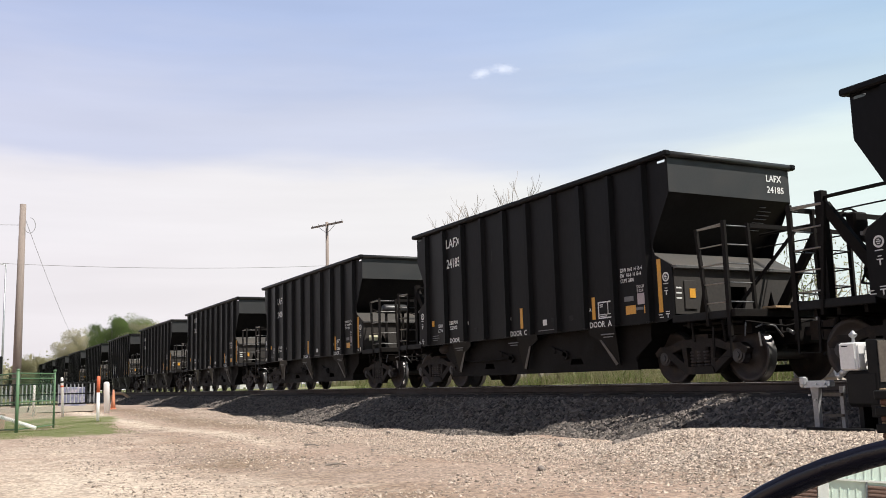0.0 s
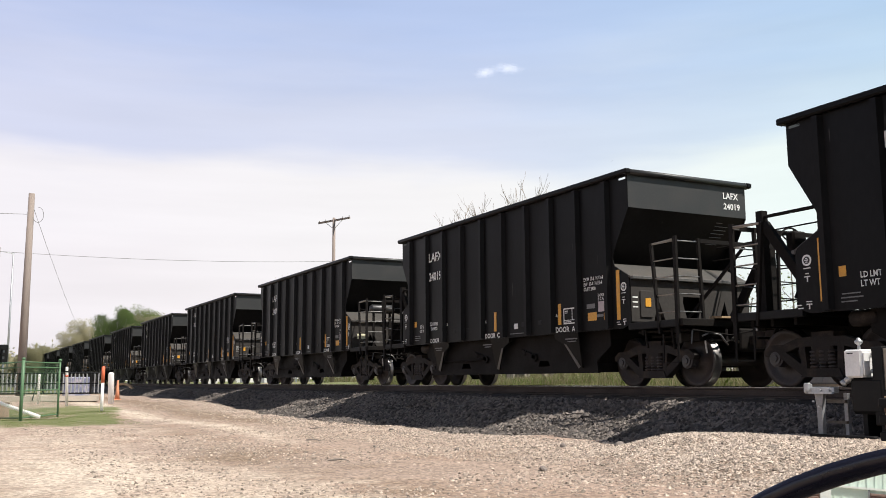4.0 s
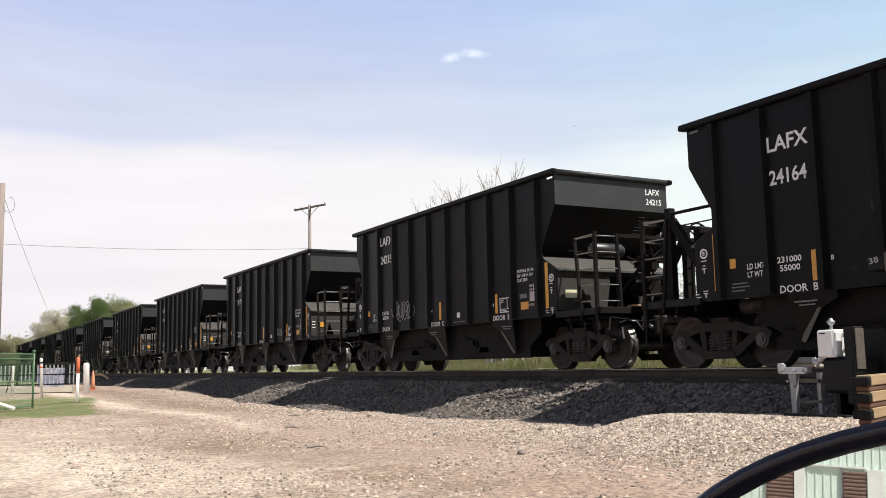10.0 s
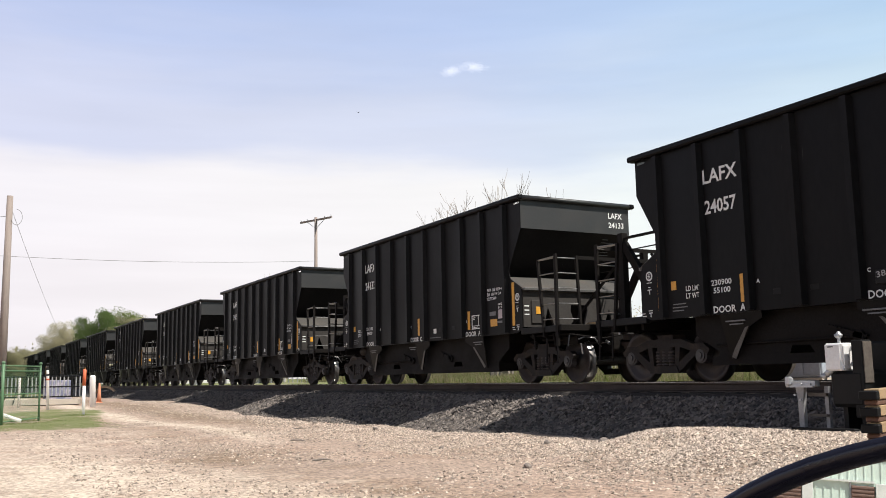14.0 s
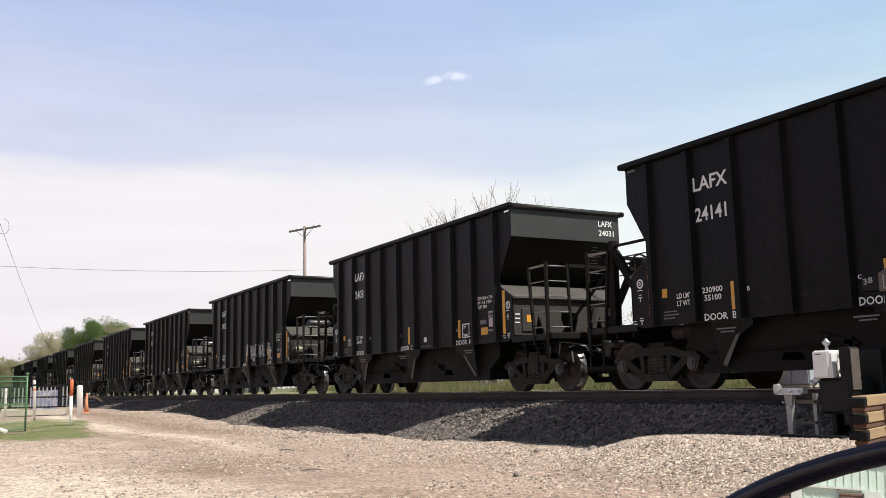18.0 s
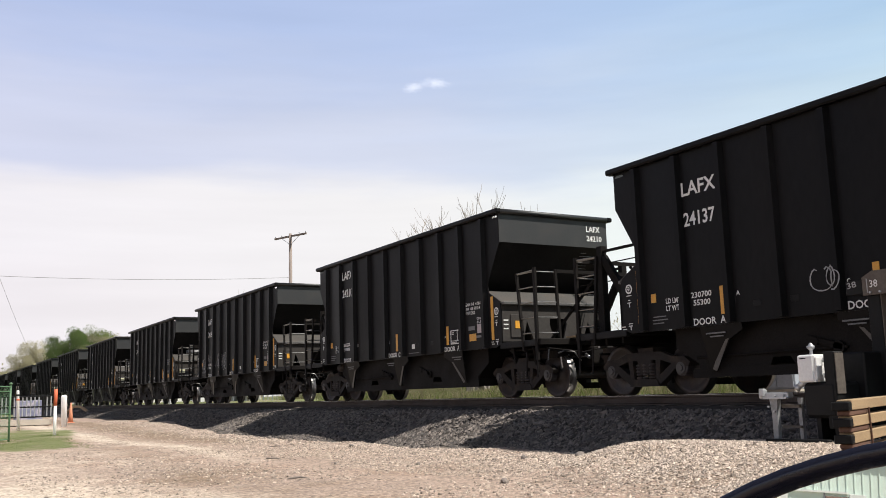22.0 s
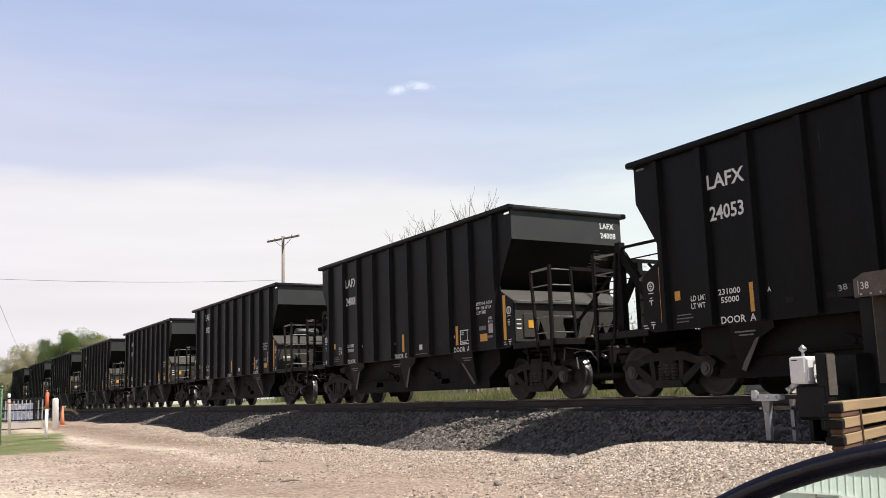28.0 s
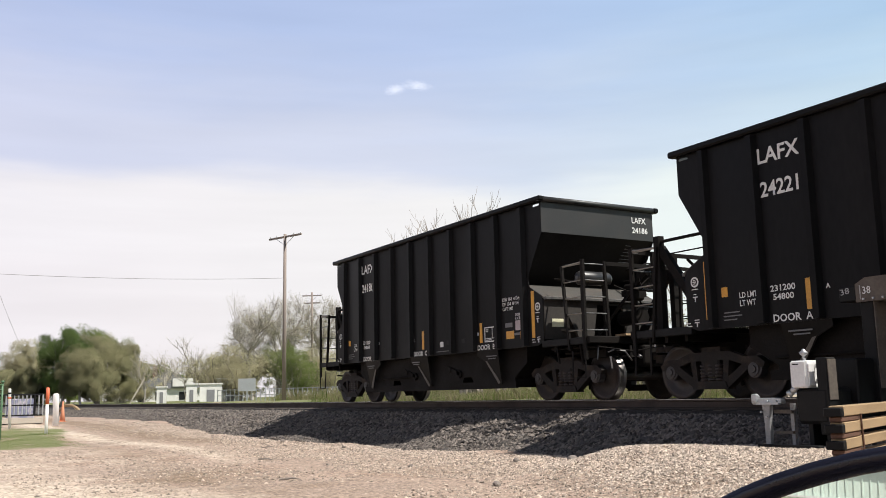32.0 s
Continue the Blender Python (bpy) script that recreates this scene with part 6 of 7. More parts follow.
def build_end(car, s, brake):
    """One end of the car: bulkhead, shelf plate, platform, ladders, railing, coupler; s is the end's side along x."""
    def P(x, y, z):
        return (s * x, s * y, z)

    def B(x0, x1, y0, y1, z0, z1, bevel=0.0):
        return bbox(*sorted((s * x0, s * x1)), *sorted((s * y0, s * y1)), z0, z1, bevel=bevel)
    bm = bmesh.new()
    prism(bm, [(s * 4.96, 3.98), (s * 4.96, 3.34), (s * 4.90, 3.34), (s * 4.90, 3.98)], -1.5, 1.5)
    part("end_panel", bm, "endgrey", car, "flat dark grey upper end panel")
    part("slope_sheet", prism(bmesh.new(), [(s * 4.95, 3.34), (s * 2.95, 1.10), (s * 2.90, 1.14), (s * 4.90, 3.38)], -1.49, 1.49), "paint", car)
    plate = part("shelf_plate", prism(B(4.93, 5.01, -1.49, 1.49, 1.985, 2.045, bevel=0.008), [(s * 4.95, 2.04), (s * 4.38, 2.34), (s * 4.36, 2.31), (s * 4.95, 2.00)], -1.5, 1.5), "dusty", car, "dusty sloping shelf plate")
    plate.data.materials.append(M["pale_lip"])
    for p in plate.data.polygons:
        p.material_index = 1 if abs(p.center.x) > 4.925 and abs(p.center.z - 2.015) < 0.032 else 0
    # bulkhead with its tapered cut-out
    bm = bmesh.new()
    x0, x1 = sorted((s * 4.87, s * 4.93))
    if brake:
        polys = ([(-1.48, 1.2), (-0.89, 1.2), (-0.87, 1.66), (-0.60, 1.2), (-0.25, 1.2), (-0.12, 1.92), (-1.48, 1.92)], [(0.65, 1.2), (1.48, 1.2), (1.48, 1.92), (0.55, 1.92)], [(-1.48, 1.92), (1.48, 1.92), (1.48, 1.99), (-1.48, 1.99)])
    else:
        # a tapered doorway between two slim triangles
        polys = [[(-1.48, 1.70), (1.48, 1.70), (1.48, 1.99), (-1.48, 1.99)]]
        for k in (-1, 1):
            polys += [[(k * 1.48, 1.2), (k * 1.48, 1.70), (k * 0.84, 1.70), (k * 0.84, 1.64), (k * 0.95, 1.2)], [(k * 0.66, 1.2), (k * 0.84, 1.64), (k * 0.84, 1.70), (k * 0.22, 1.70), (k * 0.235, 1.58), (k * 0.12, 1.2)]]
    for poly in polys:
        prism(bm, [(s * y, z) for y, z in poly], x0, x1, "x")
    bmesh.ops.recalc_face_normals(bm, faces=bm.faces[:])
    part("bulkhead", bm, "bulkhead", car, "grimy brown end bulkhead with a tapered cut-out")
    # platform and end sill
    part("platform", bbox(*sorted((s * 4.85, s * 6.22)), -1.42, 1.42, 1.08, 1.16), "under", car)
    part("end_sill", bbox(*sorted((s * 6.12, s * 6.30)), -1.50, 1.50, 1.05, 1.18, bevel=0.01), "under", car)
    for y in (-1.46,):
        part("side_sill", bbox(*sorted((s * 4.85, s * 6.14)), y - 0.05, y + 0.05, 1.04, 1.17, bevel=0.01), "blackbox", car)
    # corner ladders; the one on the far side is a single piece
    for c in (-1, 1):
        posts = ((P(6.18, c * 1.50, 0.75), P(6.18, c * 1.50, 2.62), 0.075), (P(5.72, c * 1.50, 0.95), P(5.55, c * 1.50, 2.56), 0.055), (P(6.20, c * 0.93, 1.10), P(6.20, c * 0.99, 2.60), 0.055))
        far = bmesh.new()
        bm = bmesh.new()
        near = c * s < 0
        for a, b, w in posts:
            if near:
                part("ladder_post", bar(bmesh.new(), a, b, w, 0.05), "under", car)
            else:
                bar(far, a, b, w, 0.05)
        for i in range(5):
            z = 1.30 + 0.31 * i
            f = (z - 0.95) / 1.61
            for to in (P(5.72 - 0.17 * f, c * 1.5, z), P(6.20, c * 0.96, z)):
                rod(bm if near else far, P(6.18, c * 1.5, z), to, 0.013, n=6)
        if near:
            rod(bm, P(6.18, c * 1.5, 2.57), P(5.56, c * 1.5, 2.55), 0.016, n=6)
            tagged(part("rung_set", bm, "rung", car), kind="stuff")
            far.free()
        else:
            bm.free()
            tagged(part("far_ladder", far, "under", car), kind="stuff")
        if not near:
            continue
        part("step_stirrup", bar(bar(bar(bmesh.new(), P(6.18, c * 1.5, 0.92), P(6.18, c * 1.52, 0.42), 0.04, 0.015), P(5.8, c * 1.5, 0.92), P(5.8, c * 1.52, 0.42), 0.04, 0.015), P(6.18, c * 1.52, 0.42), P(5.8, c * 1.52, 0.42), 0.04, 0.015), "under", car)
    part("end_rail", bar(bmesh.new(), P(6.2, -0.95, 2.56), P(6.2, 1.5, 2.56), 0.05, 0.07), "under", car)
    part("diagonal_brace", bar(bmesh.new(), P(6.2, 0.12, 2.52), P(5.2, -0.45, 1.18), 0.06, 0.05), "under", car)
    part("end_post", bar(bmesh.new(), P(6.0, 1.0, 1.15), P(6.0, 1.0, 2.84), 0.13, 0.13), "under", car, "heavy upright end post")
    part("hand_rail", rod(rod(bmesh.new(), P(6.0, 1.0, 2.74), P(4.62, 1.0, 2.74), 0.028, n=6), P(6.0, 1.0, 2.50), P(4.50, 1.0, 2.50), 0.012, n=6), "under", car)
    part("diagonal_brace", bar(bmesh.new(), P(5.95, 1.0, 2.62), P(4.98, 1.0, 1.30), 0.10, 0.15), "under", car)
    # coupler, striker, hose, uncoupling rod
    part("coupler", prism(prism(bmesh.new(), [(s * 6.25, 0.74), (s * 6.62, 0.74), (s * 6.62, 0.88), (s * 6.25, 0.88)], -0.08, 0.08), [(s * 6.60, 0.66), (s * 6.845, 0.66), (s * 6.845, 0.96), (s * 6.60, 0.96)], -0.17, 0.13), "truck", car)
    part("striker", bbox(*sorted((s * 6.2, s * 6.42)), -0.3, 0.3, 0.62, 1.02, bevel=0.03), "under", car)
    bm = bmesh.new()
    pts = [P(6.35, 0.35, 0.86), P(6.5, 0.36, 0.62), P(6.66, 0.3, 0.45), P(6.84, 0.2, 0.42)]
    tube_path(bm, pts, 0.028)
    part("air_hose", bm, "rubber", car)
    bm = bmesh.new()
    pts = [P(6.36, -1.35, 0.98), P(6.4, -0.5, 0.9), P(6.62, -0.12, 0.98)]
    for a, b in zip(pts, pts[1:]):
        rod(bm, a, b, 0.014, n=6)
    rod(bm, P(6.36, -1.35, 0.96), P(6.38, -1.40, 0.74), 0.012, n=6)
    lever = part("uncoupling_rod", bm, "under", car, "uncoupling lever with a bright worn handle")
    lever.data.materials.append(M["tank"])
    for p in lever.data.polygons:
        p.material_index = 1 if abs(p.center.y) > 1.36 else 0
    bm = bmesh.new()
    for a, b, r in (((4.9, -1.30, 1.00), (6.25, -1.30, 0.98), 0.022), ((5.0, -1.05, 0.92), (6.3, -0.6, 0.90), 0.03), ((5.25, -1.44, 1.02), (5.25, -1.40, 0.70), 0.022), ((5.95, -1.44, 1.02), (5.92, -1.36, 0.66), 0.022),
                    ((6.32, -0.9, 0.80), (6.32, 0.9, 0.80), 0.022), ((6.34, 0.42, 0.98), (6.42, 0.46, 0.72), 0.035), ((6.34, -0.55, 1.0), (6.40, -0.6, 0.78), 0.026)):
        rod(bm, P(*a), P(*b), r, n=6)
    for x in (5.1, 5.55, 5.95):
        box(bm, *sorted((s * (x - 0.03), s * (x + 0.03))), -1.38, 1.38, 0.94, 1.07)
    box(bm, *sorted((s * 5.6, s * 6.1)), *sorted((s * -0.95, s * -0.55)), 0.80, 1.02)
    tagged(part("end_rigging", bm, "under", car), kind="stuff")
    bm = bmesh.new()
    rod(bm, P(6.36, -0.42, 0.84), P(6.50, -0.44, 0.78), 0.035, n=8)
    rod(bm, P(6.34, -1.05, 0.80), P(6.35, -1.03, 0.58), 0.016, n=6)
    box(bm, *sorted((s * 6.31, s * 6.36)), *sorted((s * 0.72, s * 0.90)), 0.92, 1.02)
    tube_path(bm, [P(6.33, -1.1, 0.88), P(6.36, -0.95, 0.93), P(6.40, -0.75, 0.90), P(6.44, -0.62, 0.72)], 0.016)
    tagged(part("angle_cock", bm, "rung", car, "worn bright air hose fittings"), kind="stuff")
    part("running_board", bbox(*sorted((s * 6.16, s * 6.45)), -0.75, 0.62, 1.19, 1.225), "plank", car, "worn tan cross-over step")
    if brake:
        tank = part("air_reservoir", lathe(bmesh.new(), [(-0.42, 0.04), (-0.39, 0.11), (-0.34, 0.14), (0.34, 0.14), (0.39, 0.11), (0.42, 0.04)], 16), "tank", car, "dark grey air reservoir cylinder")
        tank.matrix_basis = pose(s * 5.55, s * -0.72, 2.36)
        part("tank_bracket", bar(bar(bmesh.new(), P(5.55, -1.0, 1.14), P(5.55, -1.0, 2.26), 0.06, 0.06), P(5.55, -0.45, 1.14), P(5.55, -0.45, 2.26), 0.06, 0.06), "under", car)
        part("brake_cylinder", lathe(bmesh.new(), [(-0.34, 0.08), (-0.3, 0.15), (0.22, 0.15), (0.24, 0.17), (0.3, 0.17)], 14, "x"), "under", car).matrix_basis = pose(s * 5.5, s * 0.3, 1.62)
        part("control_valve", box(bbox(-0.16, 0.16, -0.16, 0.16, 0, 0.34, bevel=0.04), -0.08, 0.08, -0.26, 0.26, 0.08, 0.2), "under", car).matrix_basis = pose(s * 5.6, s * 0.28, 1.95)
        wh = bmesh.new()
        for i in range(18):
            a, b = 2 * math.pi * i / 18, 2 * math.pi * (i + 1) / 18
            rod(wh, (0, 0.28 * math.cos(a), 0.28 * math.sin(a)), (0, 0.28 * math.cos(b), 0.28 * math.sin(b)), 0.017, n=6, caps=False)
        for i in range(5):
            a = 2 * math.pi * i / 5
            rod(wh, (0, 0, 0), (0, 0.28 * math.cos(a), 0.28 * math.sin(a)), 0.014, n=5)
        part("hand_brake_wheel", wh, "under", car, "spoked hand brake wheel").matrix_basis = pose(s * 6.12, s * 0.22, 2.36)
        part("hand_brake_gear", bbox(-0.1, 0.08, -0.16, 0.16, -0.25, 0.2, bevel=0.03), "under", car).matrix_basis = pose(s * 6.0, s * 0.22, 2.36)
        bm = bmesh.new()
        for a, b in (((5.55, -0.2, 2.25), (5.6, 0.25, 2.1)), ((5.6, 0.4, 2.0), (5.5, 0.9, 1.4)), ((5.5, 0.9, 1.4), (5.0, 1.0, 1.3)), ((5.55, -1.15, 2.28), (5.0, -1.25, 2.4))):
            rod(bm, P(*a), P(*b), 0.018, n=6)
        tagged(part("brake_pipe", bm, "under", car), kind="stuff")
        part("valve_stand", bar(bmesh.new(), P(5.6, 0.28, 1.14), P(5.6, 0.28, 2.05), 0.12, 0.07), "under", car)
        part("warning_placard", B(4.93, 4.945, -1.30, -1.02, 1.45, 1.61), "placard", car, "pale yellow placard")
        part("bracket_shelf", B(4.93, 5.10, -1.08, -0.80, 1.36, 1.40), "dusty", car)
        if s < 0:
            part("auxiliary_tank", lathe(bmesh.new(), [(-0.24, 0.05), (-0.21, 0.12), (0.21, 0.12), (0.24, 0.05)], 14, "x"), "truck", car, "dusty auxiliary air tank").matrix_basis = pose(s * 4.02, -1.18, 0.98)
    else:
        part("access_door", B(4.93, 4.955, -1.28, -0.99, 1.28, 1.78, bevel=0.008), "bulkhead", car, "small hatch on the bulkhead")
        part("warning_placard", B(4.955, 4.965, -1.17, -1.04, 1.48, 1.64), "orange", car, "small amber placard")
        bm = bmesh.new()
        for i in range(3):
            box(bm, *sorted((s * 4.93, s * 4.936)), *sorted((s * -1.45, s * -1.33)), 1.46 + 0.09 * i, 1.485 + 0.09 * i)
        tagged(part("label_strip", bm, "white", car), kind="stuff")


def side_marks(car, front_letter):
    """Stencils, reflectors and labels on the side that faces the yard."""
    y = -SHEET - 0.012
    back = "B" if front_letter == "A" else "A"
    for words, x, z, h, w in (("DOOR  " + back, -3.22, 1.10, 0.115, 0.68), ("DOOR  C", -0.385, 1.10, 0.115, 0.65), ("DOOR  " + front_letter, 2.515, 1.10, 0.115, 0.68)):
        tagged(letters("stencil", words, h, w, "white", car, pose(x, y, z), 0.02), kind="stuff")
    for words, x, z, h, w in (("LD LMT\nLT WT", -3.82, 1.39, 0.21, 0.34),
                              ("EXW 10-8  H 13-4\nEW  10-8  H 13-4\nCUFT 2400", 3.52, 1.87, 0.27, 0.62),
                              ("DOORS\n%s C %s" % (back, front_letter), 3.97, 1.66, 0.13, 0.24), (back, -2.30, 1.50, 0.07, None), ("C", -0.37, 1.46, 0.06, None), (front_letter, 2.52, 1.42, 0.07, None)):
        ob = letters("stencil", words, h, w, "white", car, pose(x, y, z), 0.02)
        if "\n" in words:
            tagged(ob, kind="stuff")
    for x, z, w, h, m in ((-2.63, 1.24, 0.10, 0.44, "orange"), (0.03, 1.25, 0.10, 0.44, "orange"), (2.61, 1.26, 0.10, 0.43, "orange"), (4.54, 1.25, 0.10, 0.94, "orange"), (-4.51, 1.24, 0.08, 0.92, "orange"),
                          (-4.17, 1.56, 0.12, 0.15, "orange"), (3.63, 1.28, 0.28, 0.16, "orange"), (4.14, 1.27, 0.09, 0.14, "orange"), (3.97, 1.44, 0.24, 0.20, "pink"), (0.90, 1.26, 0.14, 0.12, "white")):
        part("reflector" if m == "orange" else "label_plate", bbox(x, x + w, y, y + 0.012, z, z + h), m, car)
    bm = bmesh.new()
    for x, z, w, h in ((2.80, 1.26, 0.44, 0.024), (2.80, 1.56, 0.44, 0.024), (2.80, 1.28, 0.024, 0.28), (3.216, 1.28, 0.024, 0.28), (3.09, 1.34, 0.016, 0.22), (2.82, 1.33, 0.40, 0.014), (2.86, 1.295, 0.2, 0.018),
                       (2.85, 1.515, 0.10, 0.018), (2.85, 1.48, 0.09, 0.014)):
        box(bm, x, x + w, y, y + 0.012, z, z + h)
    part("stencil_table", bm, "white", car, "white stencilled data box")
    bm = bmesh.new()
    for x, z, w, h in ((0.72, 1.15, 0.62, 0.016), (3.60, 1.52, 0.26, 0.09), (3.92, 1.34, 0.20, 0.05), (-4.14, 1.305, 0.30, 0.018), (-4.16, 1.25, 0.36, 0.018), (-4.16, 1.195, 0.26, 0.018)):
        box(bm, x, x + w, y, y + 0.010, z, z + h)
    for x0 in (-2.98, -0.50, 2.84):
        box(bm, x0, x0 + 0.40, -1.512, -1.50, 0.945, 0.968)
        box(bm, x0 + 0.08, x0 + 0.36, -1.512, -1.50, 0.895, 0.915)
    tagged(part("stencil_block", bm, "faint", car), kind="stuff")
    bm = bmesh.new()
    for i, w in enumerate((0.16, 0.34, 0.36, 0.36, 0.33, 0.36, 0.3)):
        u = 0.16 + 0.085 * i
        for j in range(int(w / 0.048)):
            y0 = 0.80 + 0.048 * j + 0.008 * (i % 3)
            bar(bm, (4.95 - u * 0.666 + 0.012, y0, 3.34 - u * 0.746), (4.95 - u * 0.666 + 0.012, y0 + 0.034 + 0.006 * (j % 3), 3.34 - u * 0.746), 0.03, 0.01)
    tagged(part("slope_stencil", bm, "faint", car), kind="stuff")
    for x in (-4.72, 4.75):
        n = 16
        rim = [(math.cos(2 * math.pi * i / n), math.sin(2 * math.pi * i / n)) for i in range(n)]
        ring = part("round_emblem", prism(bmesh.new(), [(x + 0.085 * c, 1.86 + 0.085 * d) for c, d in rim], y + 0.004, y + 0.010), "white", car, "round white emblem")
        bm = bmesh.new()
        prism(bm, [(x + 0.056 * c, 1.86 + 0.056 * d) for c, d in rim], y, y + 0.004)
        for dx, z0, w, h in ((-0.035, 1.853, 0.07, 0.016), (-0.02, 1.825, 0.04, 0.014), (-0.02, 1.88, 0.04, 0.014), (-0.065, 1.735, 0.13, 0.014), (-0.03, 1.655, 0.06, 0.014), (-0.05, 1.61, 0.10, 0.016), (-0.01, 1.54, 0.02, 0.07),
                             (-0.04, 1.245, 0.10, 0.014), (-0.04, 1.205, 0.10, 0.016), (0.0, 1.14, 0.02, 0.065), (-0.22, 1.20, 0.09, 0.014), (-0.20, 1.155, 0.10, 0.014)):
            box(bm, x + dx, x + dx + w, y - 0.004, y, z0, z0 + h)
        mark = tagged(part("emblem_stencil", bm, "white", ring), kind="stuff")
        mark.data.materials.append(M["endgrey"])
        for p in mark.data.polygons:
            p.material_index = 1 if len(p.vertices) > 4 or p.center.y > y - 0.0001 and abs(p.center.z - 1.86) < 0.06 else 0


def build_car(front_letter):
    """A black open-top aggregate hopper with outside posts; local origin on the rail top under its middle."""
    car = empty("hopper_car")
    for c in (-1, 1):
        bm = bmesh.new()
        prism(bm, SIDE + SLOTS if c < 0 else SIDE, c * SHEET - 0.006, c * SHEET + 0.006)
        part("side_sheet", bm, "paint", car)
        if c > 0:
            bm = bmesh.new()
            for x in RIBS:
                prism(bm, [(x - 0.085, 1.506), (x - 0.05, 1.60), (x + 0.05, 1.60), (x + 0.085, 1.506)], 1.10, 3.94, "z")
            tagged(part("far_posts", bm, "paint", car), kind="stuff")
        for x in RIBS if c < 0 else ():
            hat = [(x - 0.085, c * 1.506), (x - 0.05, c * 1.60), (x + 0.05, c * 1.60), (x + 0.085, c * 1.506)]
            part("side_post", prism(bmesh.new(), hat, 1.10, 3.94, "z"), "paint", car)
        part("top_chord", bbox(-5.06, 5.06, c * 1.55 - 0.07, c * 1.55 + 0.07, 3.96, 4.064, bevel=0.025), "paint", car)
        # discharge door plates: they lean in towards the foot; the middle one faces the brake end
        mid = (0.33, -0.03) if front_letter == "A" else (-0.29, 0.10)
        for top, foot in ((-2.56, -2.96), mid, (2.73, 3.10)) if c < 0 else ():
            k = 1 if foot > top else -1
            pts = [(top - k * 0.30, 1.10), (top - k * 0.30, 0.98), (top - k * 0.02, 0.86), (foot - k * 0.02, 0.37), (foot + k * 0.10, 0.37), (foot + k * 0.16, 1.10)]
            plate = prism(bmesh.new(), pts, -1.498, -1.482)
            # the lip is a paler strip: its lit edge is put into the colour
            lip = prism(bmesh.new(), [(top, 0.865), (foot - k * 0.02, 0.365), (foot + k * 0.055, 0.40), (foot - k * 0.03, 0.52), (top + k * 0.07, 0.85)], -1.506, -1.499)
            for bm in (plate, lip):
                for v in bm.verts:
                    v.co.y += 0.19 * max(0.0, 1.08 - v.co.z)
            part("door_plate", plate, "paint", car)
            part("door_lip", lip, "pale_lip", car, "steel door lip with its lit edge coloured in")
        if c < 0:
            # black plates put in for the shaded insides of holes in the sheet
            bm = bmesh.new()
            for x in (-1.92, -1.24, 1.26, 1.92):
                box(bm, x - 0.075, x + 0.075, -1.511, -1.50, 1.30, 1.39, bevel=0.004)
            tagged(part("access_cover", bm, "blackbox", car), kind="stuff")
    for s in (-1, 1):
        part("end_chord", rod(bmesh.new(), (s * 4.99, -1.60, 4.01), (s * 4.99, 1.60, 4.01), 0.056, n=10), "chord", car)
    # hopper bottoms: three pods between the bogies
    for a, b, c, d in ((-3.9, -1.25, -3.35, -2.35), (-1.2, 1.1, -0.95, -0.22), (1.15, 4.0, 2.35, 3.55)):
        bm = bmesh.new()
        prism(bm, [(a, 1.12), (b, 1.12), (b, 0.92), (d, 0.46), (d, 0.29), (c, 0.29), (c, 0.46), (a, 0.92)], -1.24, 0.7)
        part("hopper_pod", bm, "under", car)
    # door shafts, levers and the brake rod between the pods
    bm = bmesh.new()
    for x in (-1.1, 1.0):
        rod(bm, (x, -1.34, 0.72), (x, 1.22, 0.72), 0.05, n=8)
        bar(bm, (x - 0.16, -1.30, 0.78), (x + 0.42, -1.30, 0.62), 0.04, 0.08)
        rod(bm, (x + 0.36, -1.32, 0.62), (x + 0.36, -1.24, 0.62), 0.09, n=10)
    rod(bm, (-3.4, -1.30, 0.60), (-0.6, -1.30, 0.62), 0.02, n=6)
    tagged(part("door_gear", bm, "under", car), kind="stuff")
    # side skirt of the hoppers, with a low opening between each two
    edge = [(-3.9, 1.10), (-3.9, 0.78), (-3.4, 0.50), (-3.4, 0.36)]
    for x in (-1.72, 1.72):
        edge += [(x - 0.28, 0.36), (x - 0.20, 0.54), (x + 0.12, 0.54), (x + 0.24, 0.36)]
    part("hopper_skirt", prism(bmesh.new(), edge + [(3.55, 0.36), (3.55, 0.50), (4.0, 0.78), (4.0, 1.10)], -1.262, -1.245), "under", car)
    part("centre_sill", bbox(-6.2, 6.2, -0.26, 0.26, 0.62, 1.07), "under", car)
    part("hopper_floor", bbox(-3.2, 3.2, -1.49, 1.49, 1.09, 1.13), "under", car)
    part("outlet_beam", bbox(-3.5, 3.65, -1.32, -1.25, 0.27, 0.42), "under", car)
    build_end(car, 1, front_letter == "B")
    build_end(car, -1, front_letter == "A")
    build_bogie(car, 4.95)
    build_bogie(car, -4.95)
    side_marks(car, front_letter)
    return car


CARS, WHEELS = {}, []


def number_car(car, number):
    """Reporting mark and road number on the side and the front end."""
    y = -SHEET - 0.012
    drop = 0.24 if int(number) < 24180 else 0.0     # the older cars carry them lower
    letters("reporting_mark", "LAFX", 0.235, 0.75, "white", car, pose(-3.30, y, 3.47 - drop), 0.02)
    letters("road_number", number, 0.235, 0.68, "white", car, pose(-3.285, y, 2.96 - drop), 0.02)
    light = LIGHT.get(number, 54800 + 100 * (int(number) * 7 % 6))
    tagged(letters("stencil", "%d\n %d" % (286000 - light, light), 0.22, 0.44, "white", car, pose(-3.24, y, 1.42), 0.02), kind="stuff")
    letters("reporting_mark", "LAFX", 0.13, 0.40, "white", car, pose(4.968, 0.90, 3.70, 0, 0, 90), 0.02)
    letters("road_number", number, 0.13, 0.44, "white", car, pose(4.968, 0.90, 3.485, 0, 0, 90), 0.02)


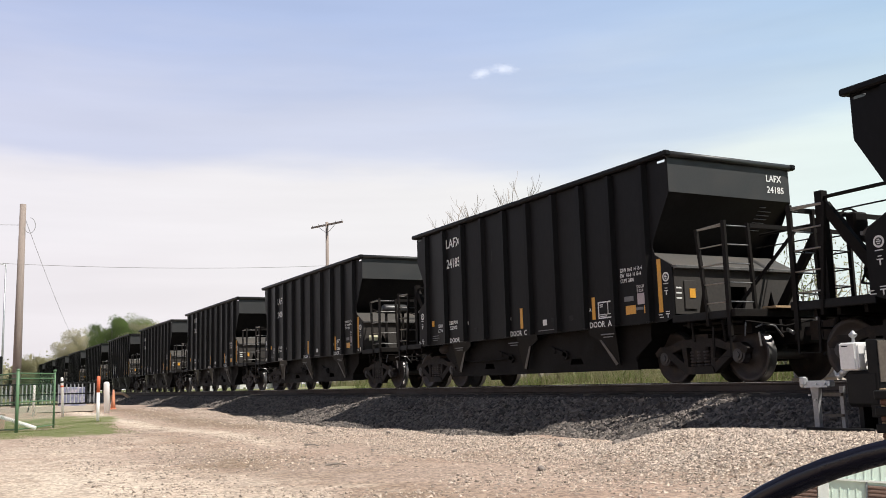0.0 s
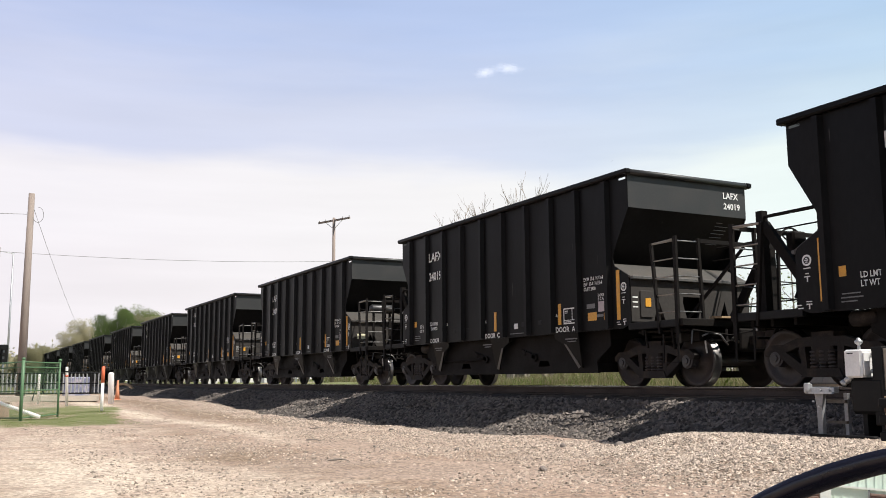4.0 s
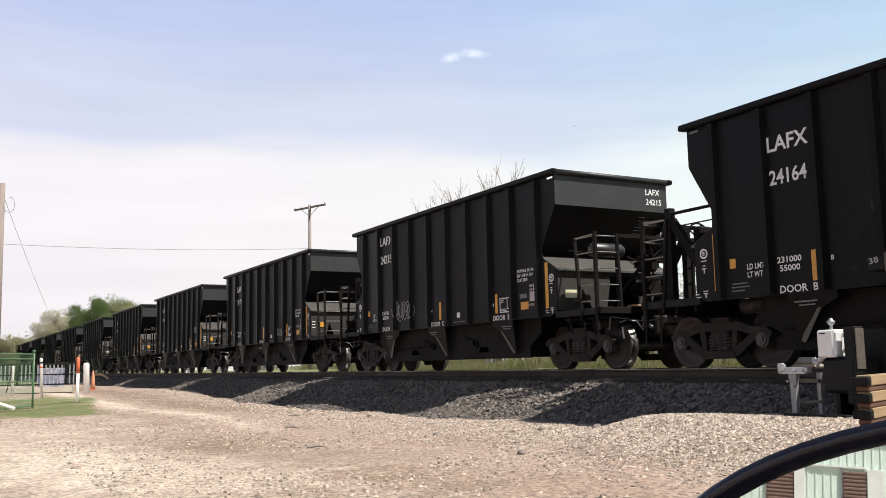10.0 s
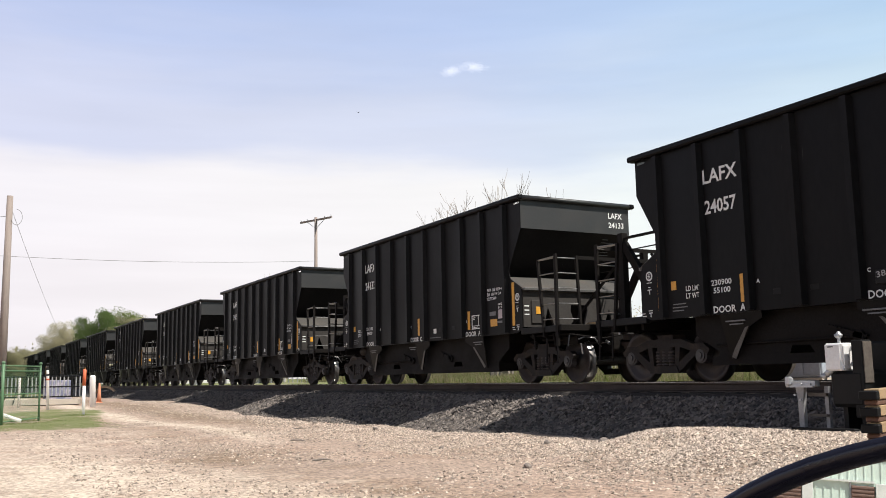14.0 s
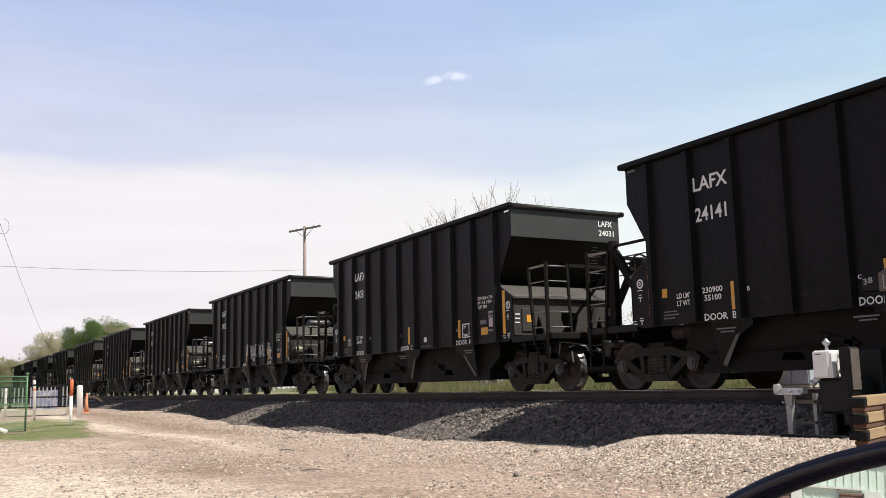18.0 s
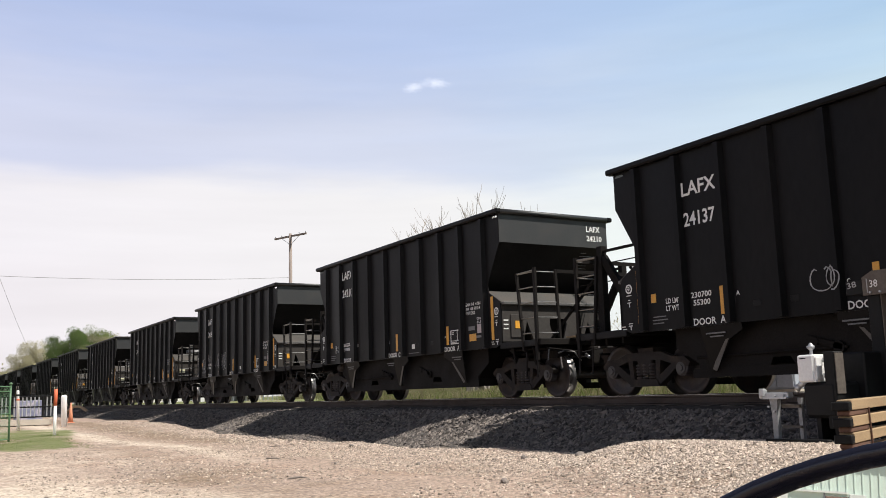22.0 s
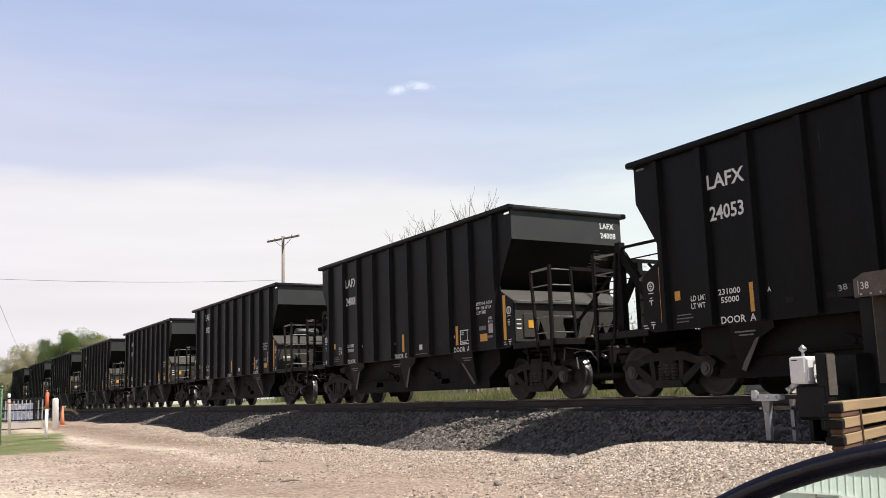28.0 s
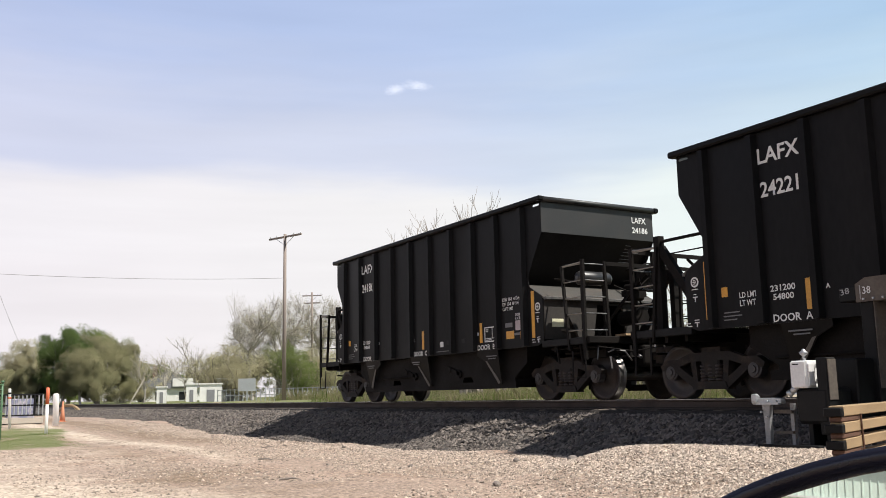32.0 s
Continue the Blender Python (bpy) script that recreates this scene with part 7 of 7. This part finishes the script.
# light weights that can be read, and the rest by a rule
LIGHT = {"24221": 54800, "24213": 55100, "24137": 55300, "24159": 55200, "24148": 55200, "24197": 55000, "24104": 54700, "24108": 55000, "24141": 55100, "24053": 55000}
# road numbers along the train, and the cars that run with their brake end leading
NUMBERS = dict(enumerate("24185 24080 24203 24054 24214 24011 24019 24072 24197 24200 24213 24201 24063 24122 24164 24215 24104 24076 24024 24041 24057 24133 24090 24152 24189".split()))
NUMBERS.update(enumerate("24140 24141 24031 24126 24148 24038 24159 24137 24210 24156 24145 24060 24112 24017 24088 24173 24053 24008 24223 24120 24149 24108 24221 24186".split(), 25))
B_LEADS = {1, 7, 15, 19, 20, 25, 28, 29, 30, 32, 35, 36, 38, 41, 43, 46, 47, 48}


SCRAWLS = {4: (-2.28, -0.60, 1.22, 2.10, 3, "white"), 28: (0.15, 2.9, 1.30, 1.95, 5, "white"), 34: (-4.05, -3.55, 1.25, 1.95, 7, "greytext"), 46: (-1.45, -0.2, 1.24, 1.68, 9, "white"),
           15: (-2.35, -1.55, 1.3, 1.9, 11, "greytext"), 16: (1.6, 2.3, 1.25, 1.6, 13, "greytext"), 32: (-0.9, -0.55, 1.3, 1.8, 15, "greytext"), 3: (-2.2, -1.0, 1.2, 1.6, 17, "greytext")}


def scrawl(car, x0, x1, z0, z1, seed, mat):
    """Hand-sprayed loops and strokes, not words: thin ribbons that follow the sheet and the posts."""
    rng = random.Random(seed)
    bm = bmesh.new()
    x = x0
    y0 = -SHEET - 0.012
    tall = z1 - z0
    while x < x1:
        w = min(rng.uniform(0.16, 0.30), 0.6 * tall)
        mid, high, ph, turns = z0 + tall * rng.uniform(0.42, 0.58), tall * rng.uniform(0.32, 0.5), rng.uniform(0, 6), rng.choice((1.2, 1.8, 2.4))
        n = int(14 * turns)
        pts = []
        for i in range(n + 1):
            u = 6.283 * turns * i / n + ph
            pts.append((x + w * (0.9 * i / n + 0.42 * math.cos(u)), mid + high * math.sin(u) * (0.75 + 0.25 * math.cos(0.7 * u))))
        for (xa, za), (xb, zb) in zip(pts, pts[1:]):
            on = any(abs((xa + xb) / 2 - r) < 0.075 for r in RIBS)
            yy = -1.604 if on else y0
            if max(abs(xa - xb), abs(za - zb)) > 0.004:
                bar(bm, (xa, yy, za), (xb, yy, zb), 0.005, rng.uniform(0.012, 0.02))
        x += w * rng.uniform(0.7, 1.1)
    return tagged(part("graffiti", bm, mat, car, "loose sprayed graffiti scrawl"), kind="stuff")


def build_train():
    for number in sorted(set(NUMBERS.values()) | {"24116"}):
        for h, w in ((0.235, 0.68), (0.13, 0.44)):
            text_mesh(number, h, w, 0.02)
    masters = {}
    for k in range(-1, LAST_CAR + 1):
        lead = "B" if k in B_LEADS else "A"
        if lead not in masters:
            masters[lead] = build_car(lead)
            CARS[k] = masters[lead]
            plain[lead] = [o for o in masters[lead].children_recursive]
        else:
            CARS[k] = copy_plain(masters[lead], plain[lead])
        CARS[k].matrix_basis = pose(FIRST - PITCH * k, YT, ZR)
        number_car(CARS[k], NUMBERS.get(k, "24116"))
        if k in SCRAWLS:
            scrawl(CARS[k], *SCRAWLS[k])
        if NUMBERS.get(k) == "24156":
            scrawl(CARS[k], -1.95, -1.05, 1.25, 2.05, 19, "greytext")
            letters("chalk_date", "5/11", 0.26, 0.34, "greytext", CARS[k], pose(-3.3, -SHEET - 0.014, 1.74, 0, 8, 0), 0.0)
        tagged(CARS[k], "black open-top hopper car with outside posts and white stencils" if k < LAST_CAR else "black open-top hopper car at the end of the train", "freight car", "cars of the train")
        for o in CARS[k].children_recursive:
            if o.name.startswith("wheelset"):
                WHEELS.append(o)


plain = {}


def copy_plain(car, parts):
    """A copy of the bare car, without the number that its first one carries."""
    made = {car: car.copy()}
    scene.collection.objects.link(made[car])
    for o in parts:
        made[o] = o.copy()
        scene.collection.objects.link(made[o])
        made[o].parent = made[o.parent]
    return made[car]


build_train()


# ---- motion ----
# seconds and metres run: the train gains a little speed as it passes
RUN = [(0, 0.04), (1, 20.22), (2, 40.42), (3, 60.68), (6, 121.42), (7, 141.75), (8, 162.01), (9, 182.34), (10, 202.67), (11, 223.10), (12, 243.49), (13, 263.24),
       (16, 324.62), (17, 345.10), (18, 365.65), (19, 386.22), (20, 406.76), (21, 427.32), (22, 447.93), (23, 468.55), (24, 489.18), (27, 551.28), (28, 571.97), (29, 592.71), (30, 613.48), (31, 634.32), (32, 655.14)]


def run(t):
    return float(np.interp(t, [r[0] for r in RUN], [r[1] for r in RUN]))


def motions():
    for k, car in CARS.items():
        walk(car, [(t, pose(FIRST - PITCH * k + s, YT, ZR)) for t, s in RUN])
    walk(MOVERS["cloud"], [(t, pose(*p)) for t, p in CLOUD_AT])
    walk(MOVERS["bird"], [(t, pose(*p, 0, 0, 140 if t < 11.5 else 156)) for t, p in BIRD_AT])
    # every wheelset rolls without slipping; alike wheelsets share one set of keys
    keyed = {}
    for w in WHEELS:
        side = round(w.matrix_basis.translation.x, 3)
        if side not in keyed:
            keyed[side] = w
            walk(w, [(i / FPS, pose(side, 0, 0.457, 0, math.degrees(run(i / FPS) / 0.457) % 360, 0)) for i in range(0, 32 * FPS + 1)])
        else:
            src = keyed[side].animation_data
            w.rotation_mode = "QUATERNION"
            keys = w.animation_data_create()
            keys.action = src.action
            keys.action_slot = src.action_slot


motions()
